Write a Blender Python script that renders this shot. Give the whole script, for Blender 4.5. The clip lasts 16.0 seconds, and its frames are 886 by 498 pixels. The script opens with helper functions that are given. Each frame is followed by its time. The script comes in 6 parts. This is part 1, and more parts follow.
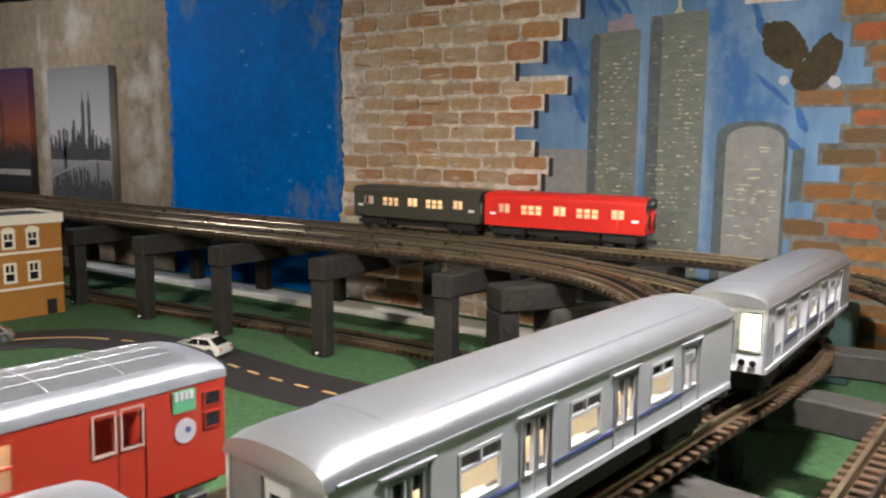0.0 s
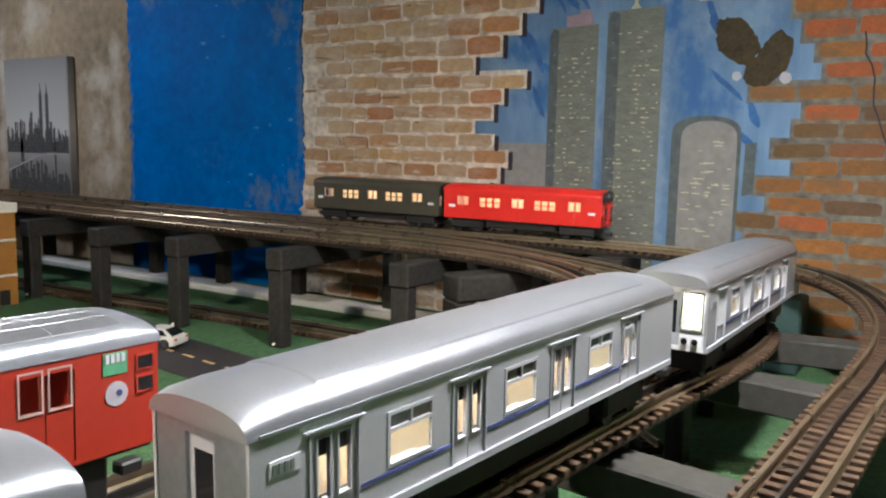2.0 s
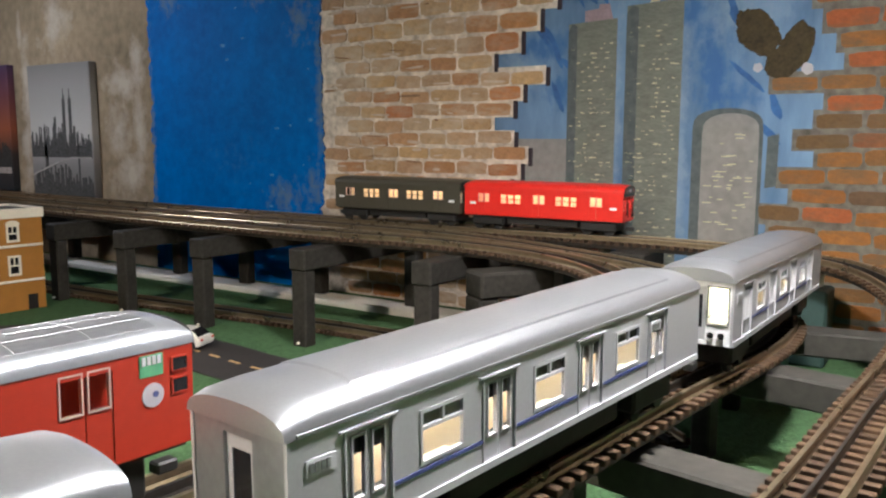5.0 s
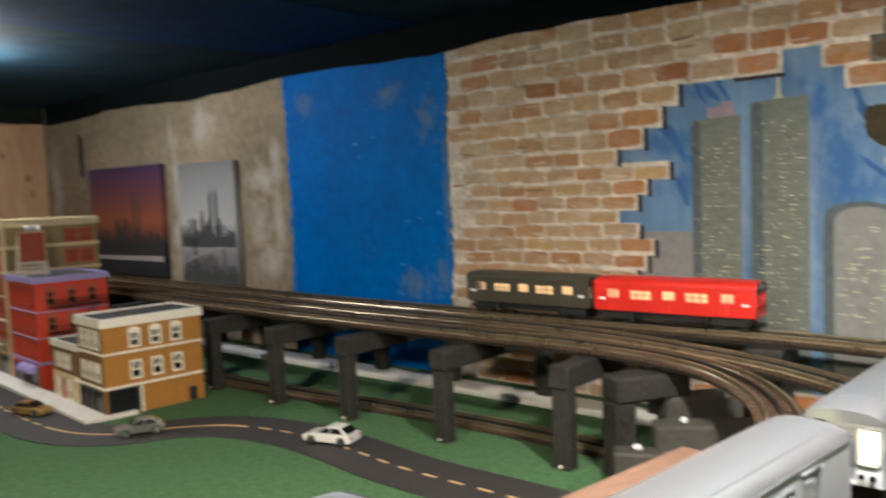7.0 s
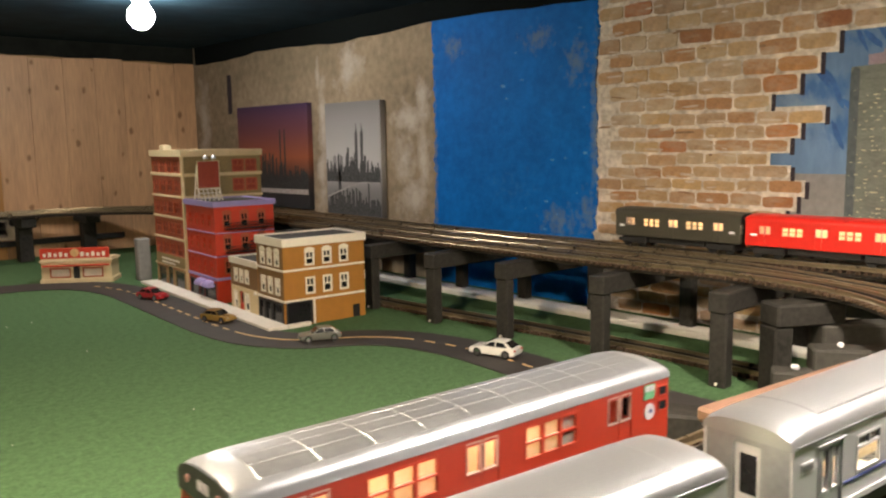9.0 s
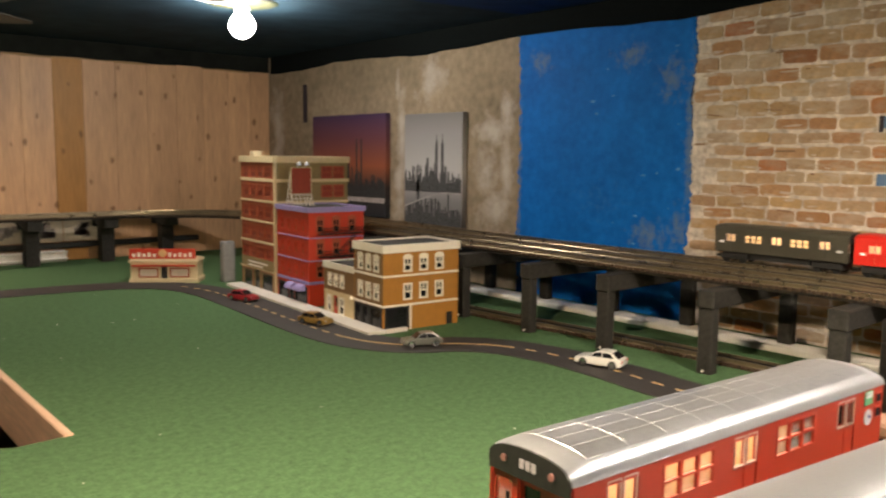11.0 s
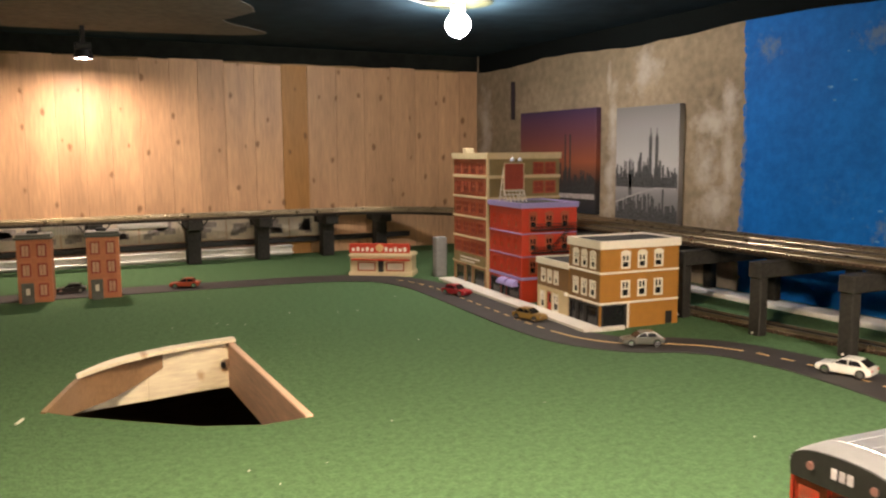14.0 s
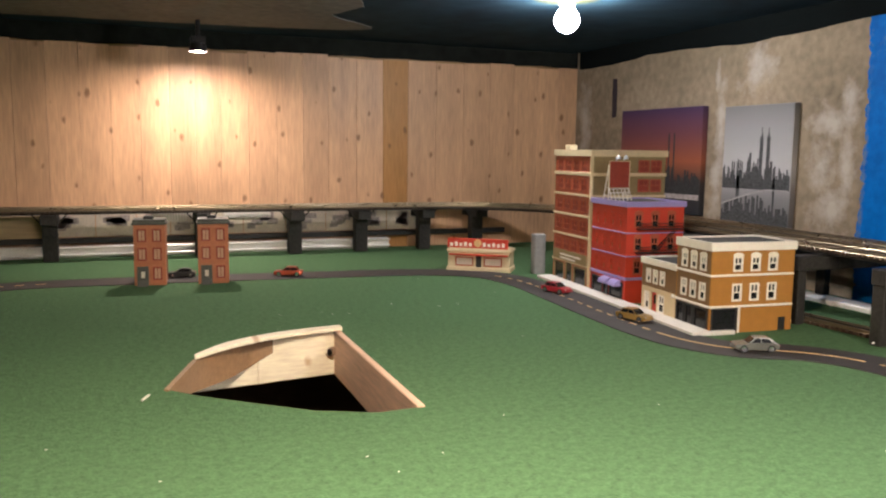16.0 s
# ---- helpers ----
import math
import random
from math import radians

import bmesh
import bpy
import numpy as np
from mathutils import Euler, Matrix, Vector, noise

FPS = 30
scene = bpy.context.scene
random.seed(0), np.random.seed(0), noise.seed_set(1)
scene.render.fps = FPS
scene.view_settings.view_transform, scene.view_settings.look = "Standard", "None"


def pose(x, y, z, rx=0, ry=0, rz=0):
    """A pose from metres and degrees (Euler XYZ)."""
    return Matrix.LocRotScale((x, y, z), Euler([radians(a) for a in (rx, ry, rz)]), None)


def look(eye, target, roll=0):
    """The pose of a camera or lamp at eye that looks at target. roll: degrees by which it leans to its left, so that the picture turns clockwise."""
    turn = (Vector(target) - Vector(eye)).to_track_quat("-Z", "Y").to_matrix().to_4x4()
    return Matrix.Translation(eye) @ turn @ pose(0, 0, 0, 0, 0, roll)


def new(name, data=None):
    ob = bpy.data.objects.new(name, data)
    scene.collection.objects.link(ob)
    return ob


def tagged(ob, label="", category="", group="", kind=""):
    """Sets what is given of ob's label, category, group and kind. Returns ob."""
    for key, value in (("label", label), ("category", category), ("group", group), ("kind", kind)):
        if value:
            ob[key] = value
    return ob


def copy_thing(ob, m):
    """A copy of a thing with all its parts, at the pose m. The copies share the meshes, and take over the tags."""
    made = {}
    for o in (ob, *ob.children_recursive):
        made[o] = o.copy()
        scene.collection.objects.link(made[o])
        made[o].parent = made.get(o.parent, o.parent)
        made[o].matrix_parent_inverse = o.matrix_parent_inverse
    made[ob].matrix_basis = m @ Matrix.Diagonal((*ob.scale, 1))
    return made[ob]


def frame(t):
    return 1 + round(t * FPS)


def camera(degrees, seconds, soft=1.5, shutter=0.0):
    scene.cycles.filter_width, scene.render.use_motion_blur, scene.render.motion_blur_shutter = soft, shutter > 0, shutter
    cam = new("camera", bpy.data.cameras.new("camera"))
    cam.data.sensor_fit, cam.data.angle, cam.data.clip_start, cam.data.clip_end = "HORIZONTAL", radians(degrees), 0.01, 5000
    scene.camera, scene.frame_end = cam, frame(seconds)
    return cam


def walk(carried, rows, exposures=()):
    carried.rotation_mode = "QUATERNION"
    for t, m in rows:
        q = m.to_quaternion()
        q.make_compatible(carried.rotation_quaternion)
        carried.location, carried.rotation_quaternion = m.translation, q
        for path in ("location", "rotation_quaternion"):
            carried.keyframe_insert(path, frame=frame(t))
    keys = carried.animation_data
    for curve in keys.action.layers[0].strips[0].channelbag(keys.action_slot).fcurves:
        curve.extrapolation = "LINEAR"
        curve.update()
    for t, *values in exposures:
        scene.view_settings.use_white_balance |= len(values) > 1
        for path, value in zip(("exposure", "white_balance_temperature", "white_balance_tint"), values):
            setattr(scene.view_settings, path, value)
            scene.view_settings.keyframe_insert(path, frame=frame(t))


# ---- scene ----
cam = camera(56.8, 16.0, soft=2.2, shutter=0.5)
PATH = [
    (0, (0.063, 0.063, 0.305), (1.701, 1.181, 0.04), 0.6),
    (0.5, (0.069, 0.054, 0.292), (1.735, 1.132, 0.048), 1.8),
    (1, (0.067, 0.049, 0.288), (1.747, 1.106, 0.038), 1.4),
    (1.5, (0.07, 0.047, 0.288), (1.746, 1.107, 0.028), 1.2),
    (2, (0.067, 0.047, 0.289), (1.746, 1.102, 0.033), 1.2),
    (2.5, (0.067, 0.048, 0.289), (1.74, 1.108, 0.013), 1.1),
    (3, (0.065, 0.046, 0.29), (1.733, 1.115, 0.018), 0.4),
    (5.5, (0.062, 0.049, 0.291), (1.704, 1.16, 0.033), -0.0),
    (6, (0.066, 0.043, 0.314), (1.679, 1.201, 0.073), -0.9),
    (6.5, (0.054, 0.048, 0.362), (1.671, 1.198, 0.108), -1.7),
    (7, (0.004, 0.045, 0.376), (1.506, 1.357, 0.229), -2.3),
    (7.5, (-0.022, 0.008, 0.362), (1.297, 1.502, 0.193), -1.3),
    (8, (-0.065, 0.011, 0.36), (1.266, 1.478, 0.086), -1.3),
    (10.5, (-0.275, 0.124, 0.351), (1.082, 1.576, 0.127), 0.3),
    (11, (-0.287, 0.125, 0.353), (1.009, 1.632, 0.124), 0.6),
    (11.5, (-0.289, 0.134, 0.352), (0.913, 1.717, 0.129), 0.4),
    (12, (-0.295, 0.137, 0.348), (0.863, 1.753, 0.122), -0.1),
    (12.5, (-0.296, 0.139, 0.352), (0.803, 1.794, 0.119), -0.5),
    (13, (-0.302, 0.151, 0.34), (0.725, 1.853, 0.121), -0.6),
    (13.5, (-0.31, 0.156, 0.347), (0.652, 1.895, 0.123), -0.3),
    (14, (-0.315, 0.161, 0.345), (0.59, 1.929, 0.112), -0.4),
    (14.5, (-0.33, 0.174, 0.348), (0.531, 1.963, 0.109), 0.0),
    (15, (-0.338, 0.179, 0.345), (0.471, 1.994, 0.115), 0.1),
    (15.5, (-0.352, 0.181, 0.341), (0.385, 2.026, 0.11), 0.2),
    (16, (-0.355, 0.181, 0.34), (0.367, 2.031, 0.1), 0.7),
]
EXPOSURES = [(0, 1.42, 5600, 10), (2, 1.3, 5400, 9), (5.5, 1.4, 5600, 10), (6.5, 1.45, 5500, 5), (8, 1.7, 6350, 10), (10.5, 1.65, 6650, 11), (12.5, 1.68, 6900, 13), (14.5, 1.93, 6700, 15), (16, 2.03, 5950, 14)]
walk(cam, [(t, look(eye, target, roll)) for t, eye, target, roll in PATH], EXPOSURES)

# world: a closed room, only a trace of grey beyond it
world = bpy.data.worlds.new("world")
scene.world = world
world.use_nodes = True
world.node_tree.nodes["Background"].inputs[0].default_value = (0.02, 0.022, 0.03, 1)
world.node_tree.nodes["Background"].inputs[1].default_value = 1.0

BULB = (0.646, 1.95, 0.652)
CEIL = 0.705
WALL_X = 1.25
WALL_Y = 2.92


# ---- materials ----
def mat(name, color, rough=0.6, metal=0.0, scale=30.0, var=0.18, fine=220.0, bump=0.15, depth=0.002, spec=0.4, rand=0.0,
        tint=None, stretch=(1, 1, 1), coat=0.0, emit=None, blotch=0.5):
    """Two scales of noise on the colour, roughness and relief; rand varies it from object to object."""
    m = bpy.data.materials.new(name)
    m.use_nodes = True
    nt = m.node_tree
    N, L = nt.nodes, nt.links
    b = N["Principled BSDF"]
    tc = N.new("ShaderNodeTexCoord")
    mp = N.new("ShaderNodeMapping")
    mp.inputs["Scale"].default_value = stretch
    L.new(tc.outputs["Object"], mp.inputs[0])
    n1 = N.new("ShaderNodeTexNoise")
    n1.inputs["Scale"].default_value, n1.inputs["Detail"].default_value = scale, 5
    n2 = N.new("ShaderNodeTexNoise")
    n2.inputs["Scale"].default_value, n2.inputs["Detail"].default_value = fine, 3
    L.new(mp.outputs[0], n1.inputs["Vector"])
    L.new(mp.outputs[0], n2.inputs["Vector"])
    add = N.new("ShaderNodeMix")
    add.inputs[0].default_value = 1 - blotch
    L.new(n1.outputs[0], add.inputs[2])
    L.new(n2.outputs[0], add.inputs[3])
    ramp = N.new("ShaderNodeValToRGB")
    ramp.color_ramp.elements[0].position, ramp.color_ramp.elements[1].position = 0.3, 0.7
    lo = [c * (1 - var) for c in color]
    hi = [min(1, c * (1 + var)) for c in (tint or color)]
    ramp.color_ramp.elements[0].color, ramp.color_ramp.elements[1].color = (*lo, 1), (*hi, 1)
    L.new(add.outputs[0], ramp.inputs[0])
    out = ramp.outputs[0]
    if rand:
        oi = N.new("ShaderNodeObjectInfo")
        hs = N.new("ShaderNodeHueSaturation")
        mr = N.new("ShaderNodeMapRange")
        mr.inputs["To Min"].default_value, mr.inputs["To Max"].default_value = 1 - rand, 1 + rand
        L.new(oi.outputs["Random"], mr.inputs[0])
        L.new(mr.outputs[0], hs.inputs["Value"])
        L.new(out, hs.inputs["Color"])
        out = hs.outputs[0]
    L.new(out, b.inputs["Base Color"])
    rr = N.new("ShaderNodeMapRange")
    rr.inputs["To Min"].default_value, rr.inputs["To Max"].default_value = max(0.03, rough - 0.1), min(1, rough + 0.1)
    L.new(n1.outputs[0], rr.inputs[0])
    L.new(rr.outputs[0], b.inputs["Roughness"])
    b.inputs["Metallic"].default_value = metal
    b.inputs["Specular IOR Level"].default_value = spec
    b.inputs["Coat Weight"].default_value = coat
    if bump:
        bp = N.new("ShaderNodeBump")
        bp.inputs["Strength"].default_value, bp.inputs["Distance"].default_value = bump, depth
        L.new(add.outputs[0], bp.inputs["Height"])
        L.new(bp.outputs[0], b.inputs["Normal"])
    if emit:
        b.inputs["Emission Color"].default_value = (*emit[:3], 1)
        b.inputs["Emission Strength"].default_value = emit[3]
    return m


def palette(name, colors, rough=0.8, bump=0.5, scale=60.0, by="object", veil=(0.36, 0.28, 0.2)):
    """Pieces that differ from one another: the colour of each is picked from a palette and mottled."""
    m = mat(name, (0.5, 0.5, 0.5), rough, scale=scale, var=0.3, bump=bump, depth=0.003)
    nt = m.node_tree
    N, L = nt.nodes, nt.links
    b = N["Principled BSDF"]
    old = b.inputs["Base Color"].links[0].from_socket
    src = N.new("ShaderNodeObjectInfo").outputs["Random"] if by == "object" else N.new("ShaderNodeNewGeometry").outputs["Random Per Island"]
    r = N.new("ShaderNodeValToRGB")
    while len(r.color_ramp.elements) < len(colors):
        r.color_ramp.elements.new(0.5)
    for i, c in enumerate(colors):
        r.color_ramp.elements[i].position = i / len(colors)
        r.color_ramp.elements[i].color = (*c, 1)
    L.new(src, r.inputs[0])
    mx = N.new("ShaderNodeMix")
    mx.data_type, mx.blend_type = "RGBA", "OVERLAY"
    mx.inputs[0].default_value = 0.75
    L.new(r.outputs[0], mx.inputs[6])
    L.new(old, mx.inputs[7])
    # thin pale paint dragged over the face in streaks
    tc = N.new("ShaderNodeTexCoord")
    gm = N.new("ShaderNodeNewGeometry")
    mp = N.new("ShaderNodeMapping")
    mp.inputs["Scale"].default_value = (1.0, 0.45, 1.3)
    L.new(gm.outputs["Position"], mp.inputs[0])
    ns = N.new("ShaderNodeTexNoise")
    ns.inputs["Scale"].default_value, ns.inputs["Detail"].default_value, ns.inputs["Roughness"].default_value = 26, 7, 0.7
    L.new(mp.outputs[0], ns.inputs["Vector"])
    rs = N.new("ShaderNodeValToRGB")
    rs.color_ramp.elements[0].position, rs.color_ramp.elements[1].position = 0.47, 0.72
    L.new(ns.outputs[0], rs.inputs[0])
    mz = N.new("ShaderNodeMix")
    mz.data_type = "RGBA"
    L.new(rs.outputs[0], mz.inputs[0])
    L.new(mx.outputs[2], mz.inputs[6])
    mz.inputs[7].default_value = (*veil, 1)
    L.new(mz.outputs[2], b.inputs["Base Color"])
    return m


def wood(name, color, dark, rough=0.5, axis="z", rand=0.12, knots=True, grain=1.0):
    """Boards: grain along one axis, rings, and dark knots."""
    m = mat(name, color, rough, scale=18, var=0.26, bump=0.12, rand=rand,
            stretch=tuple(0.1 if a == axis else 1.0 for a in "xyz"), fine=160)
    nt = m.node_tree
    N, L = nt.nodes, nt.links
    b = N["Principled BSDF"]
    old = b.inputs["Base Color"].links[0].from_socket
    tc = N.new("ShaderNodeTexCoord")
    oi = N.new("ShaderNodeObjectInfo")
    if knots:
        sx = N.new("ShaderNodeSeparateXYZ")
        mp = N.new("ShaderNodeCombineXYZ")
        L.new(tc.outputs["Object"], sx.inputs[0])
        L.new(sx.outputs[0], mp.inputs[0])
        zz = N.new("ShaderNodeMath")
        zz.operation = "MULTIPLY"
        zz.inputs[1].default_value = 0.6
        L.new(sx.outputs[2], zz.inputs[0])
        L.new(zz.outputs[0], mp.inputs[1])
        vo = N.new("ShaderNodeTexVoronoi")
        vo.voronoi_dimensions = "2D"
        vo.inputs["Scale"].default_value = 11
        vo.inputs["Randomness"].default_value = 1.0
        L.new(mp.outputs[0], vo.inputs["Vector"])
        r = N.new("ShaderNodeValToRGB")
        r.color_ramp.elements[0].position, r.color_ramp.elements[1].position = 0.03, 0.1
        r.color_ramp.elements[0].color, r.color_ramp.elements[1].color = (0.8, 0.8, 0.8, 1), (0, 0, 0, 1)
        # only some of the cells hold a knot, and its outline wavers
        sc = N.new("ShaderNodeSeparateColor")
        L.new(vo.outputs["Color"], sc.inputs[0])
        wn = N.new("ShaderNodeTexNoise")
        wn.inputs["Scale"].default_value = 45
        L.new(mp.outputs[0], wn.inputs["Vector"])
        wa = N.new("ShaderNodeMath")
        wa.operation = "MULTIPLY_ADD"
        wa.inputs[1].default_value = 0.17
        L.new(wn.outputs[0], wa.inputs[0])
        L.new(vo.outputs["Distance"], wa.inputs[2])
        gate = N.new("ShaderNodeMath")
        gate.operation = "MULTIPLY_ADD"
        gate.inputs[1].default_value = 0.055
        L.new(sc.outputs[0], gate.inputs[0])
        L.new(wa.outputs[0], gate.inputs[2])
        sh = N.new("ShaderNodeMath")
        sh.operation = "SUBTRACT"
        sh.inputs[1].default_value = 0.1
        L.new(gate.outputs[0], sh.inputs[0])
        L.new(sh.outputs[0], r.inputs[0])
        mx = N.new("ShaderNodeMix")
        mx.data_type = "RGBA"
        L.new(r.outputs[0], mx.inputs[0])
        L.new(old, mx.inputs[6])
        mx.inputs[7].default_value = (*dark, 1)
        L.new(mx.outputs[2], b.inputs["Base Color"])
    return m


M = {}
M["felt"] = mat("green_felt", (0.077, 0.146, 0.067), 0.97, scale=95, var=0.36, fine=260, bump=1.0, depth=0.004, spec=0.08, blotch=0.5)
M["brick"] = palette("painted_brick", [(0.36, 0.225, 0.11), (0.43, 0.285, 0.15), (0.34, 0.225, 0.14), (0.42, 0.225, 0.1), (0.42, 0.31, 0.2), (0.46, 0.3, 0.14), (0.37, 0.19, 0.085)], veil=(0.5, 0.405, 0.3))
M["brick_red"] = palette("painted_brick_red", [(0.36, 0.12, 0.045), (0.4, 0.15, 0.055), (0.33, 0.17, 0.07), (0.42, 0.2, 0.07), (0.24, 0.1, 0.05), (0.43, 0.17, 0.055)], veil=(0.4, 0.29, 0.2))
M["mortar"] = mat("painted_mortar", (0.46, 0.37, 0.29), 0.85, scale=24, var=0.4, fine=90, bump=0.7, depth=0.004, tint=(0.62, 0.55, 0.47))
# right-hand orange bricks and grey mortar, with the dimmer light there in both colours
M["mortar_shaded"] = mat("grey_painted_mortar_shaded", (0.1, 0.09, 0.078), 0.9, scale=14, var=0.35, fine=90, bump=0.7, depth=0.004, tint=(0.16, 0.148, 0.13))
M["brick_shaded"] = palette("painted_brick_shaded", [(0.24, 0.09, 0.015), (0.2, 0.085, 0.015), (0.27, 0.11, 0.02), (0.11, 0.065, 0.025), (0.16, 0.075, 0.02), (0.08, 0.055, 0.03), (0.3, 0.08, 0.02)], veil=(0.13, 0.085, 0.045))
M["smear"] = mat("pale_smeared_paint", (0.5, 0.4, 0.31), 0.9, scale=40, var=0.25, fine=120, bump=0.5)
M["smear_brown"] = mat("brown_smeared_paint", (0.24, 0.14, 0.075), 0.9, scale=40, var=0.3, fine=120, bump=0.5)
M["concrete"] = mat("bare_concrete", (0.21, 0.16, 0.105), 0.9, scale=5, var=0.22, fine=45, bump=0.4, depth=0.004, tint=(0.28, 0.215, 0.145), spec=0.2)
M["blue"] = mat("blue_wall_paint", (0.001, 0.1, 0.38), 0.65, scale=8, var=0.16, fine=55, bump=0.5, depth=0.004, tint=(0.002, 0.124, 0.44), spec=0.12)


def overlay(m, color, blobs, scale=22.0, bias=0.0, cover=0.8, edge=0.22, detail=8.0, stretch=(1, 1, 1)):
    """Worn patches with ragged, feathered rims: each blob is (y, z, half width, half height) on the wall."""
    nt = m.node_tree
    N, L = nt.nodes, nt.links
    b = N["Principled BSDF"]
    old = b.inputs["Base Color"].links[0].from_socket
    gm = N.new("ShaderNodeNewGeometry")

    def math_(op, a, c=None, clamp=False):
        n = N.new("ShaderNodeMath")
        n.operation, n.use_clamp = op, clamp
        for k, v in enumerate((a, c)):
            if v is None:
                continue
            if isinstance(v, (int, float)):
                n.inputs[k].default_value = v
            else:
                L.new(v, n.inputs[k])
        return n.outputs[0]
    mp = N.new("ShaderNodeMapping")
    mp.inputs["Scale"].default_value = stretch
    L.new(gm.outputs["Position"], mp.inputs[0])
    ns = N.new("ShaderNodeTexNoise")
    ns.inputs["Scale"].default_value, ns.inputs["Detail"].default_value, ns.inputs["Roughness"].default_value = scale, detail, 0.68
    L.new(mp.outputs[0], ns.inputs["Vector"])
    wob = math_("MULTIPLY", math_("SUBTRACT", ns.outputs[0], 0.5), 3.2)
    total = None
    for y, z, w, h in blobs:
        sub = N.new("ShaderNodeVectorMath")
        sub.operation = "SUBTRACT"
        sub.inputs[1].default_value = (0, y, z)
        L.new(gm.outputs["Position"], sub.inputs[0])
        mul = N.new("ShaderNodeVectorMath")
        mul.operation = "MULTIPLY"
        mul.inputs[1].default_value = (0, 1 / w, 1 / h)
        L.new(sub.outputs[0], mul.inputs[0])
        ln = N.new("ShaderNodeVectorMath")
        ln.operation = "LENGTH"
        L.new(mul.outputs[0], ln.inputs[0])
        v = math_("SUBTRACT", 1.0 + bias, ln.outputs["Value"])
        total = v if total is None else math_("MAXIMUM", total, v)
    mask = math_("MULTIPLY", math_("DIVIDE", math_("ADD", total, wob), edge, True), cover)
    mx = N.new("ShaderNodeMix")
    mx.data_type = "RGBA"
    L.new(mask, mx.inputs[0])
    L.new(old, mx.inputs[6])
    mx.inputs[7].default_value = (*color, 1)
    L.new(mx.outputs[2], b.inputs["Base Color"])


overlay(M["concrete"], (0.5, 0.435, 0.375), [(1.975, 0.565, 0.07, 0.075), (1.715, 0.42, 0.075, 0.06), (1.73, 0.31, 0.05, 0.09), (1.70, 0.20, 0.07, 0.09), (2.11, 0.4, 0.03, 0.2), (2.12, 0.25, 0.035, 0.14), (2.86, 0.42, 0.06, 0.22), (1.66, 0.47, 0.035, 0.06),
                                          (1.66, 0.3, 0.03, 0.2), (2.13, 0.56, 0.012, 0.06)], scale=16, cover=0.72, edge=1.0)
overlay(M["concrete"], (0.13, 0.1, 0.06), [(2.3, 0.62, 0.5, 0.1), (2.75, 0.3, 0.2, 0.12), (1.9, 0.2, 0.1, 0.06)], scale=7, cover=0.35, edge=0.9)
overlay(M["blue"], (0.16, 0.19, 0.2), [(1.112, 0.38, 0.02, 0.3), (1.13, 0.2, 0.05, 0.07), (1.16, 0.52, 0.05, 0.07), (1.21, 0.18, 0.07, 0.05), (1.27, 0.58, 0.07, 0.04), (1.608, 0.3, 0.012, 0.4), (1.54, 0.58, 0.05, 0.05)],
        scale=60, bias=-0.3, cover=0.6, edge=0.7, stretch=(1, 1, 0.8))
overlay(M["blue"], (0.03, 0.14, 0.4), [(1.35, 0.25, 0.3, 0.16)], scale=70, bias=-0.85, cover=0.5, edge=0.5)
M["scuff"] = mat("scuffed_blue_paint", (0.07, 0.2, 0.42), 0.8, scale=30, var=0.3, fine=90, bump=0.5)
M["ceiling"] = mat("painted_night_ceiling", (0.005, 0.015, 0.026), 0.95, scale=1.3, var=0.5, fine=16, bump=0.3, depth=0.006, tint=(0.013, 0.031, 0.045), blotch=0.7, spec=0.1)
M["border"] = mat("near_black_border_paint", (0.003, 0.0045, 0.0045), 0.95, scale=4, var=0.4, spec=0.1)
M["board_border"] = mat("dark_olive_border_paint", (0.011, 0.012, 0.01), 0.95, scale=4, var=0.5, fine=30, bump=0.3, spec=0.1)
M["ceilblue"] = mat("deep_blue_ceiling_paint", (0.002, 0.02, 0.075), 0.9, scale=2, var=0.4, fine=20, bump=0.3, depth=0.005, spec=0.1)
M["cloud"] = mat("grey_ceiling_paint", (0.1, 0.1, 0.095), 0.8, scale=5, var=0.3, fine=40, bump=0.3, tint=(0.12, 0.12, 0.115))
M["pine"] = wood("knotty_pine", (0.53, 0.312, 0.17), (0.17, 0.075, 0.028), 0.5, "z", 0.1)
M["pine_dark"] = wood("knotty_pine_dark", (0.4, 0.19, 0.05), (0.16, 0.07, 0.02), 0.5, "z", 0.1)
M["pine_back"] = mat("pine_seam", (0.3, 0.18, 0.08), 0.7)
M["black_wood"] = mat("black_painted_lumber", (0.019, 0.0175, 0.0155), 0.62, scale=18, var=0.4, fine=140, bump=0.35, tint=(0.034, 0.031, 0.027), spec=0.2)
M["grey_wood"] = mat("dusty_grey_lumber", (0.05, 0.046, 0.039), 0.8, scale=15, var=0.3, fine=120, bump=0.35)
M["tie_dark"] = mat("dark_brown_tie", (0.06, 0.034, 0.017), 0.8, scale=60, var=0.3, fine=400, bump=0.3, depth=0.001)
M["tie"] = mat("brown_tie", (0.064, 0.035, 0.016), 0.75, scale=60, var=0.3, fine=400, bump=0.3, depth=0.001, rand=0.25)
M["plank"] = mat("bare_reddish_plank", (0.22, 0.125, 0.085), 0.7, scale=18, var=0.25, fine=120, bump=0.25, stretch=(0.3, 1, 1))
M["roadbed"] = mat("dark_roadbed", (0.02, 0.016, 0.012), 0.85, scale=20, var=0.3)
M["rail"] = mat("worn_rail_steel", (0.3, 0.24, 0.155), 0.3, 0.8, scale=40, var=0.25, bump=0.05)
M["rail_dark"] = mat("blackened_centre_rail", (0.05, 0.045, 0.04), 0.4, 0.6, scale=40, var=0.3, bump=0.05)
